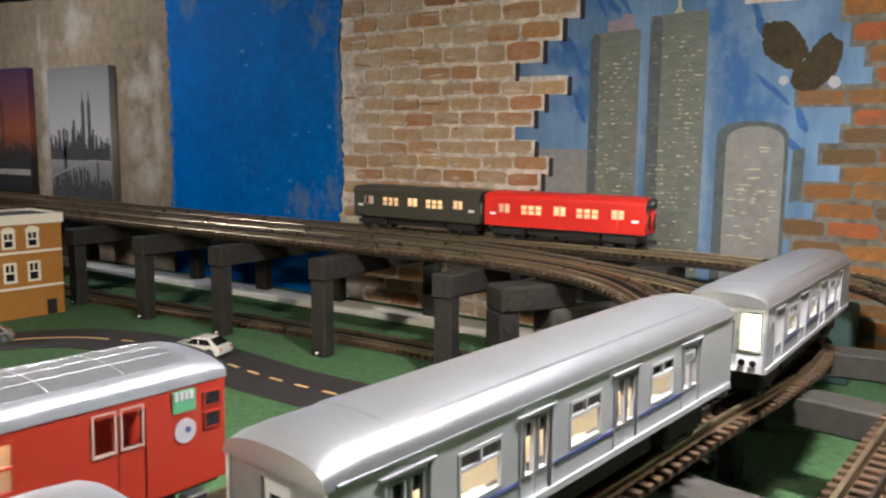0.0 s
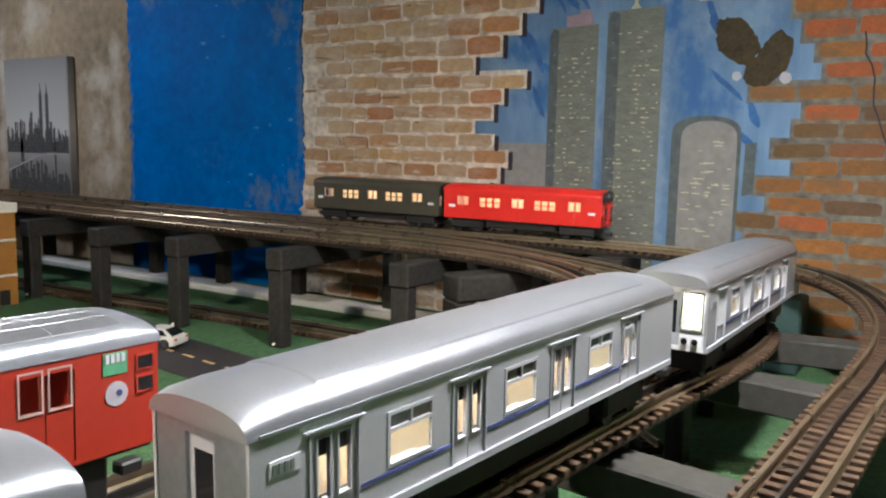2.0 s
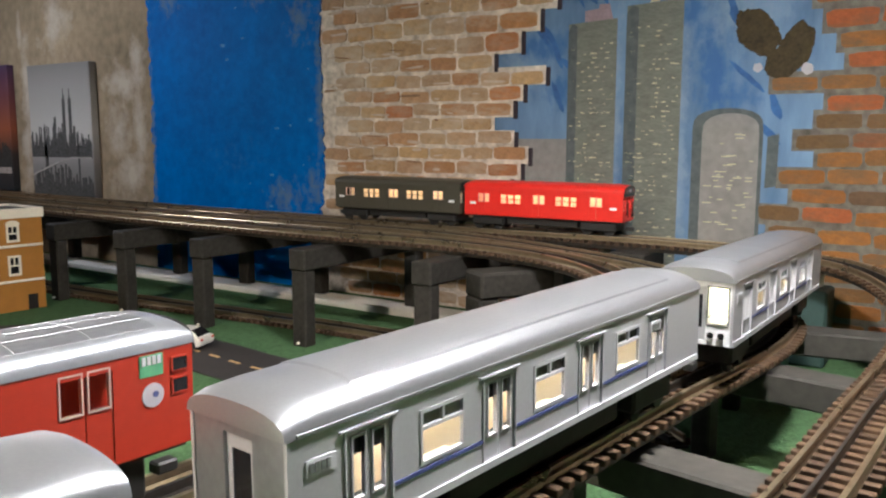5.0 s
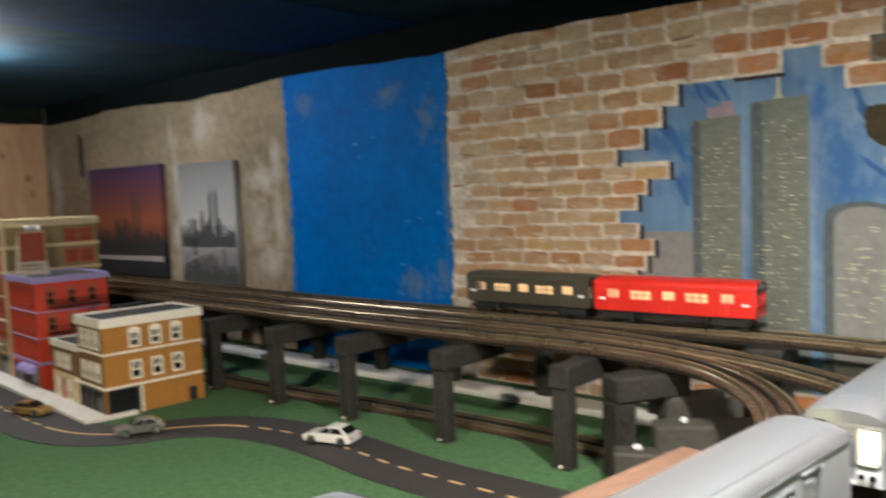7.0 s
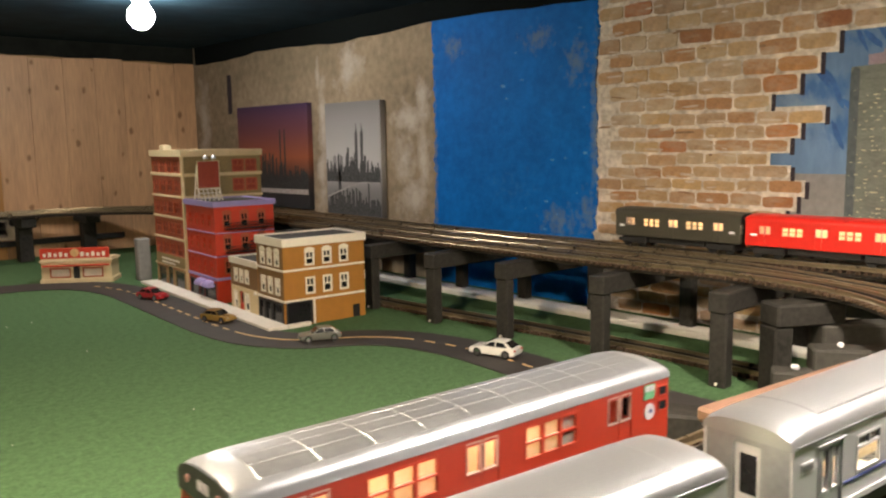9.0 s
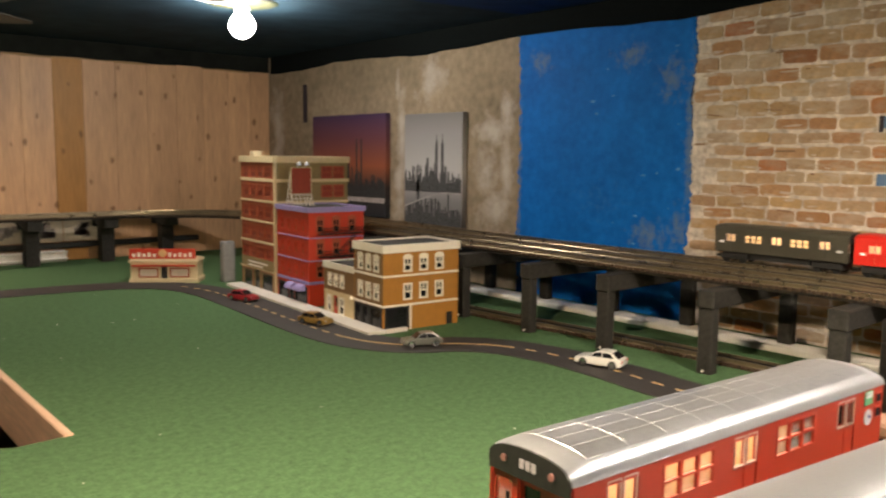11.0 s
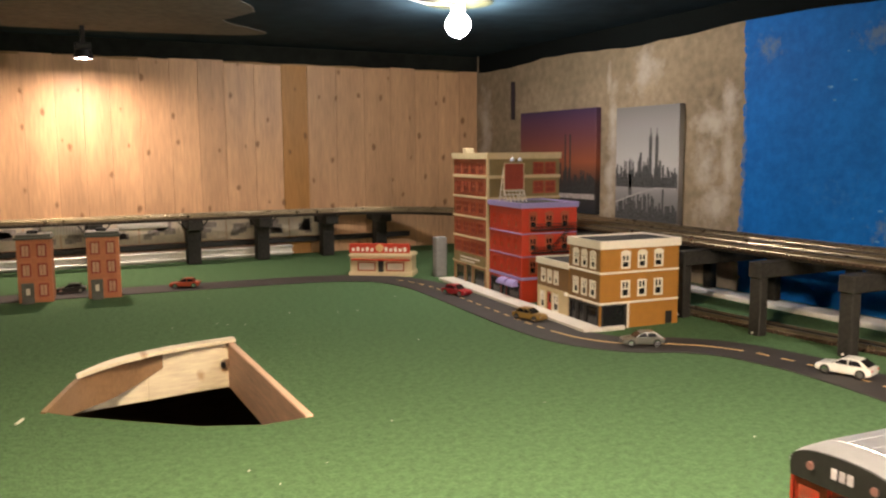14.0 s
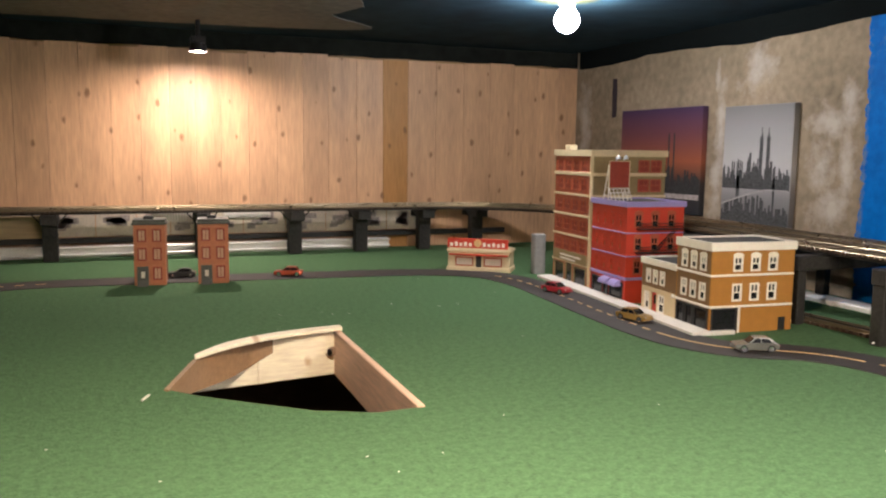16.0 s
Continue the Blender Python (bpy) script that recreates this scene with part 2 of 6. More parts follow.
M["asphalt"] = mat("printed_asphalt", (0.035, 0.031, 0.03), 0.7, scale=25, var=0.25, fine=300, bump=0.15)
M["lane"] = mat("faded_orange_lane_paint", (0.62, 0.4, 0.18), 0.6, scale=60, var=0.2)
M["kerb"] = mat("pale_concrete_strip", (0.62, 0.58, 0.52), 0.75, scale=30, var=0.12)
M["white"] = mat("white_plastic_trim", (0.78, 0.72, 0.62), 0.5, scale=60, var=0.08, bump=0.05)
M["cream"] = mat("cream_plastic", (0.62, 0.5, 0.3), 0.55, scale=50, var=0.12, bump=0.08)
M["ochre"] = mat("ochre_brick_plastic", (0.36, 0.16, 0.028), 0.55, scale=60, var=0.15, fine=500, bump=0.25, depth=0.0006)
# browner than the ochre front: the street side's dimmer light is in it
M["brown"] = mat("shaded_brown_wall_plastic", (0.2, 0.11, 0.045), 0.55, scale=60, var=0.15, fine=500, bump=0.25, depth=0.0006)
M["redwall"] = mat("red_brick_plastic", (0.5, 0.045, 0.02), 0.5, scale=50, var=0.18, fine=500, bump=0.25, depth=0.0006)
M["redbrick"] = mat("red_brown_brick_plastic", (0.36, 0.085, 0.04), 0.55, scale=50, var=0.2, fine=500, bump=0.25, depth=0.0006)
M["redpane"] = mat("dark_red_window", (0.28, 0.045, 0.026), 0.4, scale=50, var=0.2)
M["olive"] = mat("olive_stone_plastic", (0.25, 0.19, 0.085), 0.6, scale=50, var=0.15, bump=0.15)
M["lilac"] = mat("lilac_trim", (0.3, 0.25, 0.5), 0.5, scale=50, var=0.12)
M["dark"] = mat("near_black_plastic", (0.018, 0.017, 0.017), 0.45, scale=60, var=0.3)
M["oliveplate"] = mat("dull_olive_plate", (0.02, 0.021, 0.009), 0.8, scale=30, var=0.3, spec=0.1)
M["tar"] = mat("tar_roof", (0.03, 0.028, 0.026), 0.8, scale=30, var=0.3, bump=0.3)
M["iron"] = mat("black_iron", (0.015, 0.014, 0.014), 0.5, 0.3)
M["brick_orange"] = mat("orange_townhouse_brick", (0.5, 0.18, 0.085), 0.65, scale=60, var=0.2, fine=500, bump=0.3, depth=0.0006)
M["blind"] = mat("tan_window_blind", (0.55, 0.35, 0.23), 0.7, scale=80, var=0.15)
M["slate"] = mat("grey_green_cornice", (0.1, 0.1, 0.085), 0.6)
M["silver"] = mat("silver_car_paint", (0.33, 0.34, 0.365), 0.34, 0.7, scale=25, var=0.05, fine=700, bump=0.02)
M["alu"] = mat("bright_aluminium_trim", (0.45, 0.455, 0.49), 0.35, 0.2, scale=40, var=0.06, bump=0.02)
M["doorframe"] = mat("dull_pinkish_metal_frame", (0.5, 0.36, 0.33), 0.45, 0.2, scale=40, var=0.08, bump=0.02)
M["marker"] = mat("dull_pink_lamp_glass", (0.22, 0.11, 0.1), 0.35, scale=60, var=0.1, bump=0)
M["emblem"] = mat("grey_white_emblem", (0.38, 0.36, 0.4), 0.5, scale=60, var=0.1, bump=0.02)
M["plate"] = mat("grey_number_plate", (0.55, 0.56, 0.6), 0.45, 0.2, scale=40, var=0.06, bump=0.02)
M["silver_side"] = mat("grey_car_side", (0.48, 0.485, 0.525), 0.38, 0.4, scale=25, var=0.07, fine=500, bump=0.03)
M["redroof"] = mat("silver_white_roof", (0.36, 0.375, 0.41), 0.32, 0.7, scale=25, var=0.06, fine=400, bump=0.03)
M["roofgrey"] = mat("grey_roof_sheet", (0.29, 0.3, 0.325), 0.34, 0.75, scale=30, var=0.15, bump=0.03)
M["carred"] = mat("glossy_red_car_paint", (0.31, 0.026, 0.012), 0.4, scale=20, var=0.08, bump=0.02, coat=0.2)
M["farred"] = mat("bright_red_car_paint", (0.62, 0.02, 0.012), 0.4, scale=20, var=0.08, bump=0.02, coat=0.2)
M["olivecar"] = mat("dark_olive_car_paint", (0.055, 0.05, 0.035), 0.45, scale=20, var=0.1, bump=0.02)
M["under"] = mat("black_underframe", (0.016, 0.015, 0.014), 0.55, scale=60, var=0.3)
M["seatlit"] = mat("cream_car_interior", (0.75, 0.6, 0.38), 0.6, scale=50, var=0.12)
M["bluestripe"] = mat("blue_stripe", (0.06, 0.075, 0.2), 0.45)
M["green_sign"] = mat("green_number_board", (0.1, 0.3, 0.16), 0.5)
M["white_sign"] = mat("white_sign", (0.75, 0.75, 0.78), 0.5)
M["carlight"] = mat("lit_car_ceiling", (0.9, 0.8, 0.6), 0.5, emit=(1.0, 0.92, 0.8, 6.5), bump=0)
M["carlight_soft"] = mat("dim_lit_car_ceiling", (0.9, 0.75, 0.55), 0.5, emit=(1.0, 0.68, 0.42, 4.5), bump=0)
M["cabglow"] = mat("glowing_cab_panel", (0.9, 0.85, 0.6), 0.5, emit=(1.0, 0.88, 0.45, 2.0), bump=0)
M["chrome"] = mat("chrome", (0.8, 0.8, 0.8), 0.12, 1.0, var=0.03, bump=0)
M["tyre"] = mat("black_tyre", (0.02, 0.02, 0.02), 0.7)
M["newsprint"] = mat("yellowed_newsprint", (0.64, 0.56, 0.46), 0.85, scale=20, var=0.2)
M["bridge"] = mat("printed_bridge_grey", (0.3, 0.28, 0.27), 0.8, scale=60, var=0.3, bump=0)
M["newsgrey"] = mat("grey_printed_picture", (0.34, 0.295, 0.275), 0.85, scale=90, var=0.5)
M["metal_strip"] = mat("bright_metal_strip", (0.8, 0.78, 0.73), 0.35, 0.3, var=0.08, bump=0.03)
M["strip_white"] = mat("white_strip_paint", (0.78, 0.75, 0.7), 0.7, scale=30, var=0.12)
M["sky"] = mat("painted_sky", (0.075, 0.155, 0.3), 0.8, scale=9, var=0.3, fine=40, bump=0.4, depth=0.003, tint=(0.14, 0.22, 0.345), stretch=(1, 1.6, 0.5), blotch=0.75)
M["skydeep"] = mat("painted_deep_sky", (0.04, 0.115, 0.3), 0.8, scale=22, var=0.35, fine=70, bump=0.4)
overlay(M["sky"], (0.028, 0.105, 0.3), [(0.66, 0.44, 0.09, 0.035), (0.62, 0.37, 0.05, 0.04), (0.38, 0.40, 0.05, 0.07), (0.36, 0.35, 0.05, 0.03), (0.59, 0.51, 0.04, 0.02), (0.49, 0.525, 0.03, 0.02), (0.41, 0.49, 0.03, 0.05)], scale=26, bias=-0.1, cover=0.75, edge=0.7, stretch=(1, 1.3, 0.8))
overlay(M["sky"], (0.26, 0.33, 0.42), [(0.7, 0.4, 0.05, 0.05), (0.52, 0.3, 0.012, 0.3), (0.42, 0.3, 0.014, 0.3), (0.34, 0.47, 0.08, 0.05), (0.44, 0.54, 0.06, 0.03)], scale=30, bias=-0.25, cover=0.5, edge=0.8)
M["tower"] = mat("painted_grey_tower", (0.15, 0.157, 0.132), 0.85, scale=30, var=0.28, fine=130, bump=0.4, stretch=(1, 1, 3))
M["tower_dark"] = mat("painted_tower_shade", (0.085, 0.1, 0.1), 0.85, scale=40, var=0.3, fine=120, bump=0.4)
M["towerlight"] = mat("painted_window_dash", (0.44, 0.41, 0.27), 0.85, scale=40, var=0.25)
M["haze"] = mat("painted_grey_block", (0.22, 0.21, 0.2), 0.85, scale=16, var=0.2, fine=90, bump=0.4)
M["pinkhaze"] = mat("painted_pink_rooftop", (0.27, 0.2, 0.22), 0.85, scale=30, var=0.25, bump=0.3)
M["bird"] = mat("dark_brown_brushwork", (0.045, 0.032, 0.014), 0.85, scale=60, var=0.5, fine=220, bump=0.6)
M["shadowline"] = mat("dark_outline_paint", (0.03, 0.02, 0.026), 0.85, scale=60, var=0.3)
M["plain"] = mat("plain_plaster", (0.17, 0.15, 0.125), 0.9, scale=6, var=0.15)
M["ply"] = wood("plywood_edge", (0.5, 0.36, 0.2), (0.3, 0.18, 0.08), 0.6, "x", 0.05, knots=False)
M["boardlight"] = wood("pale_pine_board", (0.9, 0.74, 0.55), (0.5, 0.3, 0.14), 0.5, "x", 0.0)
M["hardboard"] = mat("brown_hardboard_strip", (0.3, 0.18, 0.095), 0.6, scale=20, var=0.2, fine=120, bump=0.2)
M["boardbrown"] = wood("brown_hardboard", (0.72, 0.47, 0.33), (0.4, 0.22, 0.12), 0.6, "y", 0.0)


def glass(name, color, rough=0.05, trans=0.9):
    m = bpy.data.materials.new(name)
    m.use_nodes = True
    b = m.node_tree.nodes["Principled BSDF"]
    b.inputs["Base Color"].default_value = (*color, 1)
    b.inputs["Roughness"].default_value = rough
    b.inputs["Transmission Weight"].default_value = trans
    b.inputs["IOR"].default_value = 1.2
    return m


M["pane"] = glass("window_glass", (0.85, 0.85, 0.8))
M["darkpane"] = mat("dark_toy_window", (0.012, 0.012, 0.014), 0.12, var=0.2, bump=0)


def glow(name, color, strength):
    m = bpy.data.materials.new(name)
    m.use_nodes = True
    b = m.node_tree.nodes["Principled BSDF"]
    b.inputs["Base Color"].default_value = (*color, 1)
    b.inputs["Emission Color"].default_value = (*color, 1)
    b.inputs["Emission Strength"].default_value = strength
    return m


M["bulb"] = glow("lit_bulb_glass", (1.0, 0.96, 0.9), 115.0)
# glass of the two bulbs out of view
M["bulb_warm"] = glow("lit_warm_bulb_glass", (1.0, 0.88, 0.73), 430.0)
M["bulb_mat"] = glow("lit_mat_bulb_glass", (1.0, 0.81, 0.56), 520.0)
M["spot_face"] = glow("lit_spot_lens", (1.0, 0.82, 0.68), 560.0)

# ---- mesh helpers ----
def part(name, bm, material, parent=None, label="", smooth=False):
    bmesh.ops.recalc_face_normals(bm, faces=bm.faces[:])
    me = bpy.data.meshes.new(name)
    bm.to_mesh(me)
    bm.free()
    for m in material if isinstance(material, (list, tuple)) else [material]:
        me.materials.append(m)
    if smooth:
        me.polygons.foreach_set("use_smooth", [True] * len(me.polygons))
        me.set_sharp_from_angle(angle=radians(38))
    ob = new(name, me)
    ob.parent = parent
    if label:
        ob["label"] = label
    return ob


def thing(name, label, category, m=None, group="", kind=""):
    ob = new(name)
    ob.empty_display_size = 0.02
    ob.matrix_basis = m or Matrix()
    return tagged(ob, label, category, group, kind)


def box(bm, x0, y0, z0, x1, y1, z1, bevel=0.0, m=None):
    vs = [bm.verts.new((x, y, z)) for x in (x0, x1) for y in (y0, y1) for z in (z0, z1)]
    fs = [bm.faces.new([vs[i] for i in q]) for q in ((0, 1, 3, 2), (4, 6, 7, 5), (0, 4, 5, 1), (2, 3, 7, 6), (0, 2, 6, 4), (1, 5, 7, 3))]
    if bevel:
        es = list({e for f in fs for e in f.edges})
        r = bmesh.ops.bevel(bm, geom=es, offset=bevel, segments=1, affect="EDGES", profile=0.5)
        vs = list({v for f in r["faces"] for v in f.verts})
    if m is not None:
        bmesh.ops.transform(bm, matrix=m, verts=vs)
    return vs


def boxbm(*a, **k):
    bm = bmesh.new()
    box(bm, *a, **k)
    return bm


def prism(bm, pts, a0, a1, axis="z"):
    """A polygon of 2D points pushed along an axis from a0 to a1."""
    def at(p, a):
        return {"z": (p[0], p[1], a), "y": (p[0], a, p[1]), "x": (a, p[0], p[1])}[axis]
    lo, hi = [bm.verts.new(at(p, a0)) for p in pts], [bm.verts.new(at(p, a1)) for p in pts]
    n = len(pts)
    fs = [bm.faces.new(lo), bm.faces.new(hi)]
    for i in range(n):
        fs.append(bm.faces.new((lo[i], lo[(i + 1) % n], hi[(i + 1) % n], hi[i])))
    return lo + hi


def prismbm(pts, a0, a1, axis="z"):
    bm = bmesh.new()
    prism(bm, pts, a0, a1, axis)
    return bm


def panel(bm, w, h, d, holes=(), m=None, x0=0.0, z0=0.0):
    """A wall in the x-z plane, d thick towards +y, with real rectangular openings."""
    xs = sorted({x0, w} | {v for q in holes for v in q[:2]})
    zs = sorted({z0, h} | {v for q in holes for v in q[2:]})
    full = [[not any(q[0] - 1e-6 < (xs[i] + xs[i + 1]) / 2 < q[1] and q[2] - 1e-6 < (zs[j] + zs[j + 1]) / 2 < q[3] for q in holes)
             for j in range(len(zs) - 1)] for i in range(len(xs) - 1)]
    grid = {}

    def v(i, j, k):
        if (i, j, k) not in grid:
            grid[i, j, k] = bm.verts.new((xs[i], d * k, zs[j]))
        return grid[i, j, k]

    def solid(i, j):
        return 0 <= i < len(xs) - 1 and 0 <= j < len(zs) - 1 and full[i][j]

    for i in range(len(xs) - 1):
        for j in range(len(zs) - 1):
            if not full[i][j]:
                continue
            for k in (0, 1):
                bm.faces.new((v(i, j, k), v(i + 1, j, k), v(i + 1, j + 1, k), v(i, j + 1, k)))
            for di, dj, a, b in ((-1, 0, (i, j), (i, j + 1)), (1, 0, (i + 1, j), (i + 1, j + 1)), (0, -1, (i, j), (i + 1, j)), (0, 1, (i, j + 1), (i + 1, j + 1))):
                if not solid(i + di, j + dj):
                    bm.faces.new((v(*a, 0), v(*b, 0), v(*b, 1), v(*a, 1)))
    if m is not None:
        bmesh.ops.transform(bm, matrix=m, verts=list(grid.values()))


def panelbm(*a, **k):
    bm = bmesh.new()
    panel(bm, *a, **k)
    return bm


def ring(bm, cx, cy, cz, r, x0, x1, axis="y", n=16, r2=None):
    """A disc or drum round an axis."""
    def at(a, c, rr):
        u, w = rr * math.cos(a), rr * math.sin(a)
        return {"y": (cx + u, c, cz + w), "x": (c, cy + u, cz + w), "z": (cx + u, cy + w, c)}[axis]
    a0 = [bm.verts.new(at(2 * math.pi * i / n, x0, r)) for i in range(n)]
    a1 = [bm.verts.new(at(2 * math.pi * i / n, x1, r if r2 is None else r2)) for i in range(n)]
    bm.faces.new(a0)
    bm.faces.new(a1)
    for i in range(n):
        bm.faces.new((a0[i], a0[(i + 1) % n], a1[(i + 1) % n], a1[i]))


def lathe(bm, prof, cx=0.0, cy=0.0, cz=0.0, n=20):
    rows = [[bm.verts.new((cx + r * math.cos(2 * math.pi * i / n), cy + r * math.sin(2 * math.pi * i / n), cz + z)) for i in range(n)] for r, z in prof]
    for a, b in zip(rows, rows[1:]):
        for i in range(n):
            bm.faces.new((a[i], a[(i + 1) % n], b[(i + 1) % n], b[i]))
    bm.faces.new(rows[0])
    bm.faces.new(rows[-1])


def rod(bm, a, b, r, n=6):
    a, b = Vector(a), Vector(b)
    q = (b - a).to_track_quat("Z", "Y").to_matrix()
    u, w = q @ Vector((1, 0, 0)), q @ Vector((0, 1, 0))
    lo = [bm.verts.new(a + r * (math.cos(2 * math.pi * i / n) * u + math.sin(2 * math.pi * i / n) * w)) for i in range(n)]
    hi = [bm.verts.new(b + r * (math.cos(2 * math.pi * i / n) * u + math.sin(2 * math.pi * i / n) * w)) for i in range(n)]
    bm.faces.new(lo), bm.faces.new(hi)
    for i in range(n):
        bm.faces.new((lo[i], lo[(i + 1) % n], hi[(i + 1) % n], hi[i]))


def spline(ctrl, ds=0.01):
    """A smooth line through control points, at even steps."""
    P = [Vector(c) for c in ctrl]
    P = [2 * P[0] - P[1]] + P + [2 * P[-1] - P[-2]]
    fine = []
    for i in range(1, len(P) - 2):
        a, b, c, d = P[i - 1:i + 3]
        for k in range(40):
            t = k / 40
            fine.append(0.5 * (2 * b + (c - a) * t + (2 * a - 5 * b + 4 * c - d) * t * t + (3 * b - a - 3 * c + d) * t ** 3))
    fine.append(P[-2])
    s = [0.0]
    for a, b in zip(fine, fine[1:]):
        s.append(s[-1] + (b - a).length)
    n = max(2, round(s[-1] / ds))
    out, j = [], 0
    for i in range(n + 1):
        w = s[-1] * i / n
        while j < len(s) - 2 and s[j + 1] < w:
            j += 1
        f = (w - s[j]) / max(1e-9, s[j + 1] - s[j])
        out.append(fine[j].lerp(fine[j + 1], min(1, f)))
    return out


def sweep(bm, line, prof):
    """A profile of (side, up) points carried along a line."""
    rows = []
    for i, p in enumerate(line):
        t = line[min(i + 1, len(line) - 1)] - line[max(i - 1, 0)]
        side = Vector((t.y, -t.x, 0)).normalized()
        rows.append([bm.verts.new(p + side * a + Vector((0, 0, b))) for a, b in prof])
    for a, b in zip(rows, rows[1:]):
        for i in range(len(prof)):
            bm.faces.new((a[i], a[(i + 1) % len(prof)], b[(i + 1) % len(prof)], b[i]))
    bm.faces.new(rows[0])
    bm.faces.new(rows[-1])


def along(line, d):
    """The pose on a line d metres from its start, x along it."""
    s = 0.0
    for a, b in zip(line, line[1:]):
        l = (b - a).length
        if s + l >= d:
            t = (b - a).normalized()
            p = a.lerp(b, (d - s) / l)
            return p, t
        s += l
    return line[-1], (line[-1] - line[-2]).normalized()


def nearest(line, x):
    """How far along a line it first reaches the plan's x."""
    s = 0.0
    for a, b in zip(line, line[1:]):
        if (a.x - x) * (b.x - x) <= 0:
            return s + (b - a).length * abs(a.x - x) / max(1e-9, abs(b.x - a.x))
        s += (b - a).length
    return s


def nearest_y(line, y):
    s = 0.0
    for a, b in zip(line, line[1:]):
        if (a.y - y) * (b.y - y) <= 0:
            return s + (b - a).length * abs(a.y - y) / max(1e-9, abs(b.y - a.y))
        s += (b - a).length
    return s


# ---- the room ----
rng = random.Random(7)

hatch = [(-0.307, 1.367), (-0.255, 1.525), (-0.16, 1.628), (-0.073, 1.650), (0.0165, 1.657), (0.012, 1.177), (-0.056, 1.173), (-0.13, 1.206), (-0.207, 1.270), (-0.269, 1.324)]
bm = bmesh.new()
rim = [bm.verts.new((*p, 0)) for p in ((-2.2, -1.2), (WALL_X - 0.002, -1.2), (WALL_X - 0.002, WALL_Y - 0.002), (-2.2, WALL_Y - 0.002))]
edges = [bm.edges.new((rim[i], rim[(i + 1) % 4])) for i in range(4)]
inner = [bm.verts.new((*p, 0)) for p in hatch]
edges += [bm.edges.new((inner[i], inner[(i + 1) % len(inner)])) for i in range(len(inner))]
bmesh.ops.triangle_fill(bm, edges=edges, use_beauty=True)
r = bmesh.ops.extrude_face_region(bm, geom=bm.faces[:])
bmesh.ops.translate(bm, vec=(0, 0, -0.006), verts=[v for v in r["geom"] if isinstance(v, bmesh.types.BMVert)])
ground = tagged(part("ground", bm, M["felt"]), "green felt mat covering the layout table", "ground", kind="structure")

tagged(part("floor", boxbm(-2.4, -1.4, -0.95, WALL_X + 0.1, WALL_Y + 0.1, -0.9), M["plain"]), "dark room floor under the table", "floor", kind="structure")
tagged(part("ceiling", boxbm(-2.4, -1.4, CEIL, WALL_X + 0.1, WALL_Y + 0.1, CEIL + 0.05), M["ceiling"]), "low ceiling painted as a dark night sky", "ceiling", kind="structure")
tagged(part("wall_west", boxbm(-2.4, -1.4, -0.9, -2.3, WALL_Y + 0.1, CEIL), M["plain"]), "plain plaster wall", "wall", kind="structure")
tagged(part("wall_south", boxbm(-2.3, -1.4, -0.9, WALL_X, -1.3, CEIL), M["plain"]), "plain plaster wall", "wall", kind="structure")
wall_east = tagged(part("wall_east", boxbm(WALL_X, -1.4, -0.9, WALL_X + 0.1, WALL_Y + 0.1, CEIL), [M["concrete"]]),
                   "bare concrete wall behind the elevated tracks", "wall", kind="structure")
wall_north = tagged(part("wall_north", boxbm(-2.3, WALL_Y + 0.012, -0.9, WALL_X, WALL_Y + 0.1, CEIL), M["pine_back"]), "back wall clad with upright pine boards", "wall", kind="structure")


def ragged(x0, x1, z0, z1, step, amp, seed, edges="lr"):
    """An outline in y-z with brushed, uneven upright sides: a slow wander, small nicks and now and then a bristle mark."""
    rg = random.Random(seed)
    n = int((z1 - z0) / step)

    def side(x, on):
        out, slow = [], 0.0
        for i in range(n + 1):
            slow = 0.9 * slow + rg.uniform(-amp, amp) * 0.35
            nick = rg.uniform(-amp, amp) * (0.25 if rg.random() < 0.85 else 1.0)
            out.append((x + ((slow + nick) if on else 0), z0 + (z1 - z0) * i / n))
        return out
    return side(x1, "r" in edges) + side(x0, "l" in edges)[::-1]


# blue painted stretch of the wall
part("blue_paint", prismbm(ragged(1.106, 1.614, 0.0, CEIL - 0.02, 0.0045, 0.0065, 3), WALL_X - 0.0035, WALL_X + 0.001, "x"), M["blue"], wall_east, "deep blue brushed wall paint")
def blot(y, z, w, h, seed, n=54):
    """A rough-edged patch, worn ragged at its rim."""
    rg = random.Random(seed)
    r, out = 1.0, []
    for k in range(n):
        a = 2 * math.pi * k / n
        r = min(1.12, max(0.7, r + rg.uniform(-0.12, 0.12)))
        c, s_ = math.cos(a), math.sin(a)
        q = max(abs(c), abs(s_)) ** 0.55
        out.append((y + w * 0.5 * c / q * r, z + h * 0.5 * s_ / q * r))
    return out
rgb_ = random.Random(8)
for i in range(14):
    y, z = rgb_.choice((rgb_.uniform(1.13, 1.25), rgb_.uniform(1.12, 1.6))), rgb_.uniform(0.15, 0.62)
    part("scuff", prismbm(blot(y, z, rgb_.uniform(0.003, 0.012), rgb_.uniform(0.002, 0.007), 300 + i, 16), WALL_X - 0.0042, WALL_X - 0.003, "x"), M["scuff"], wall_east, "pale scuff on the blue paint")
part("stain", prismbm(ragged(2.652, 2.676, 0.46, 0.592, 0.02, 0.004, 9), WALL_X - 0.0024, WALL_X + 0.001, "x"), M["shadowline"], wall_east, "dark stain on the concrete")

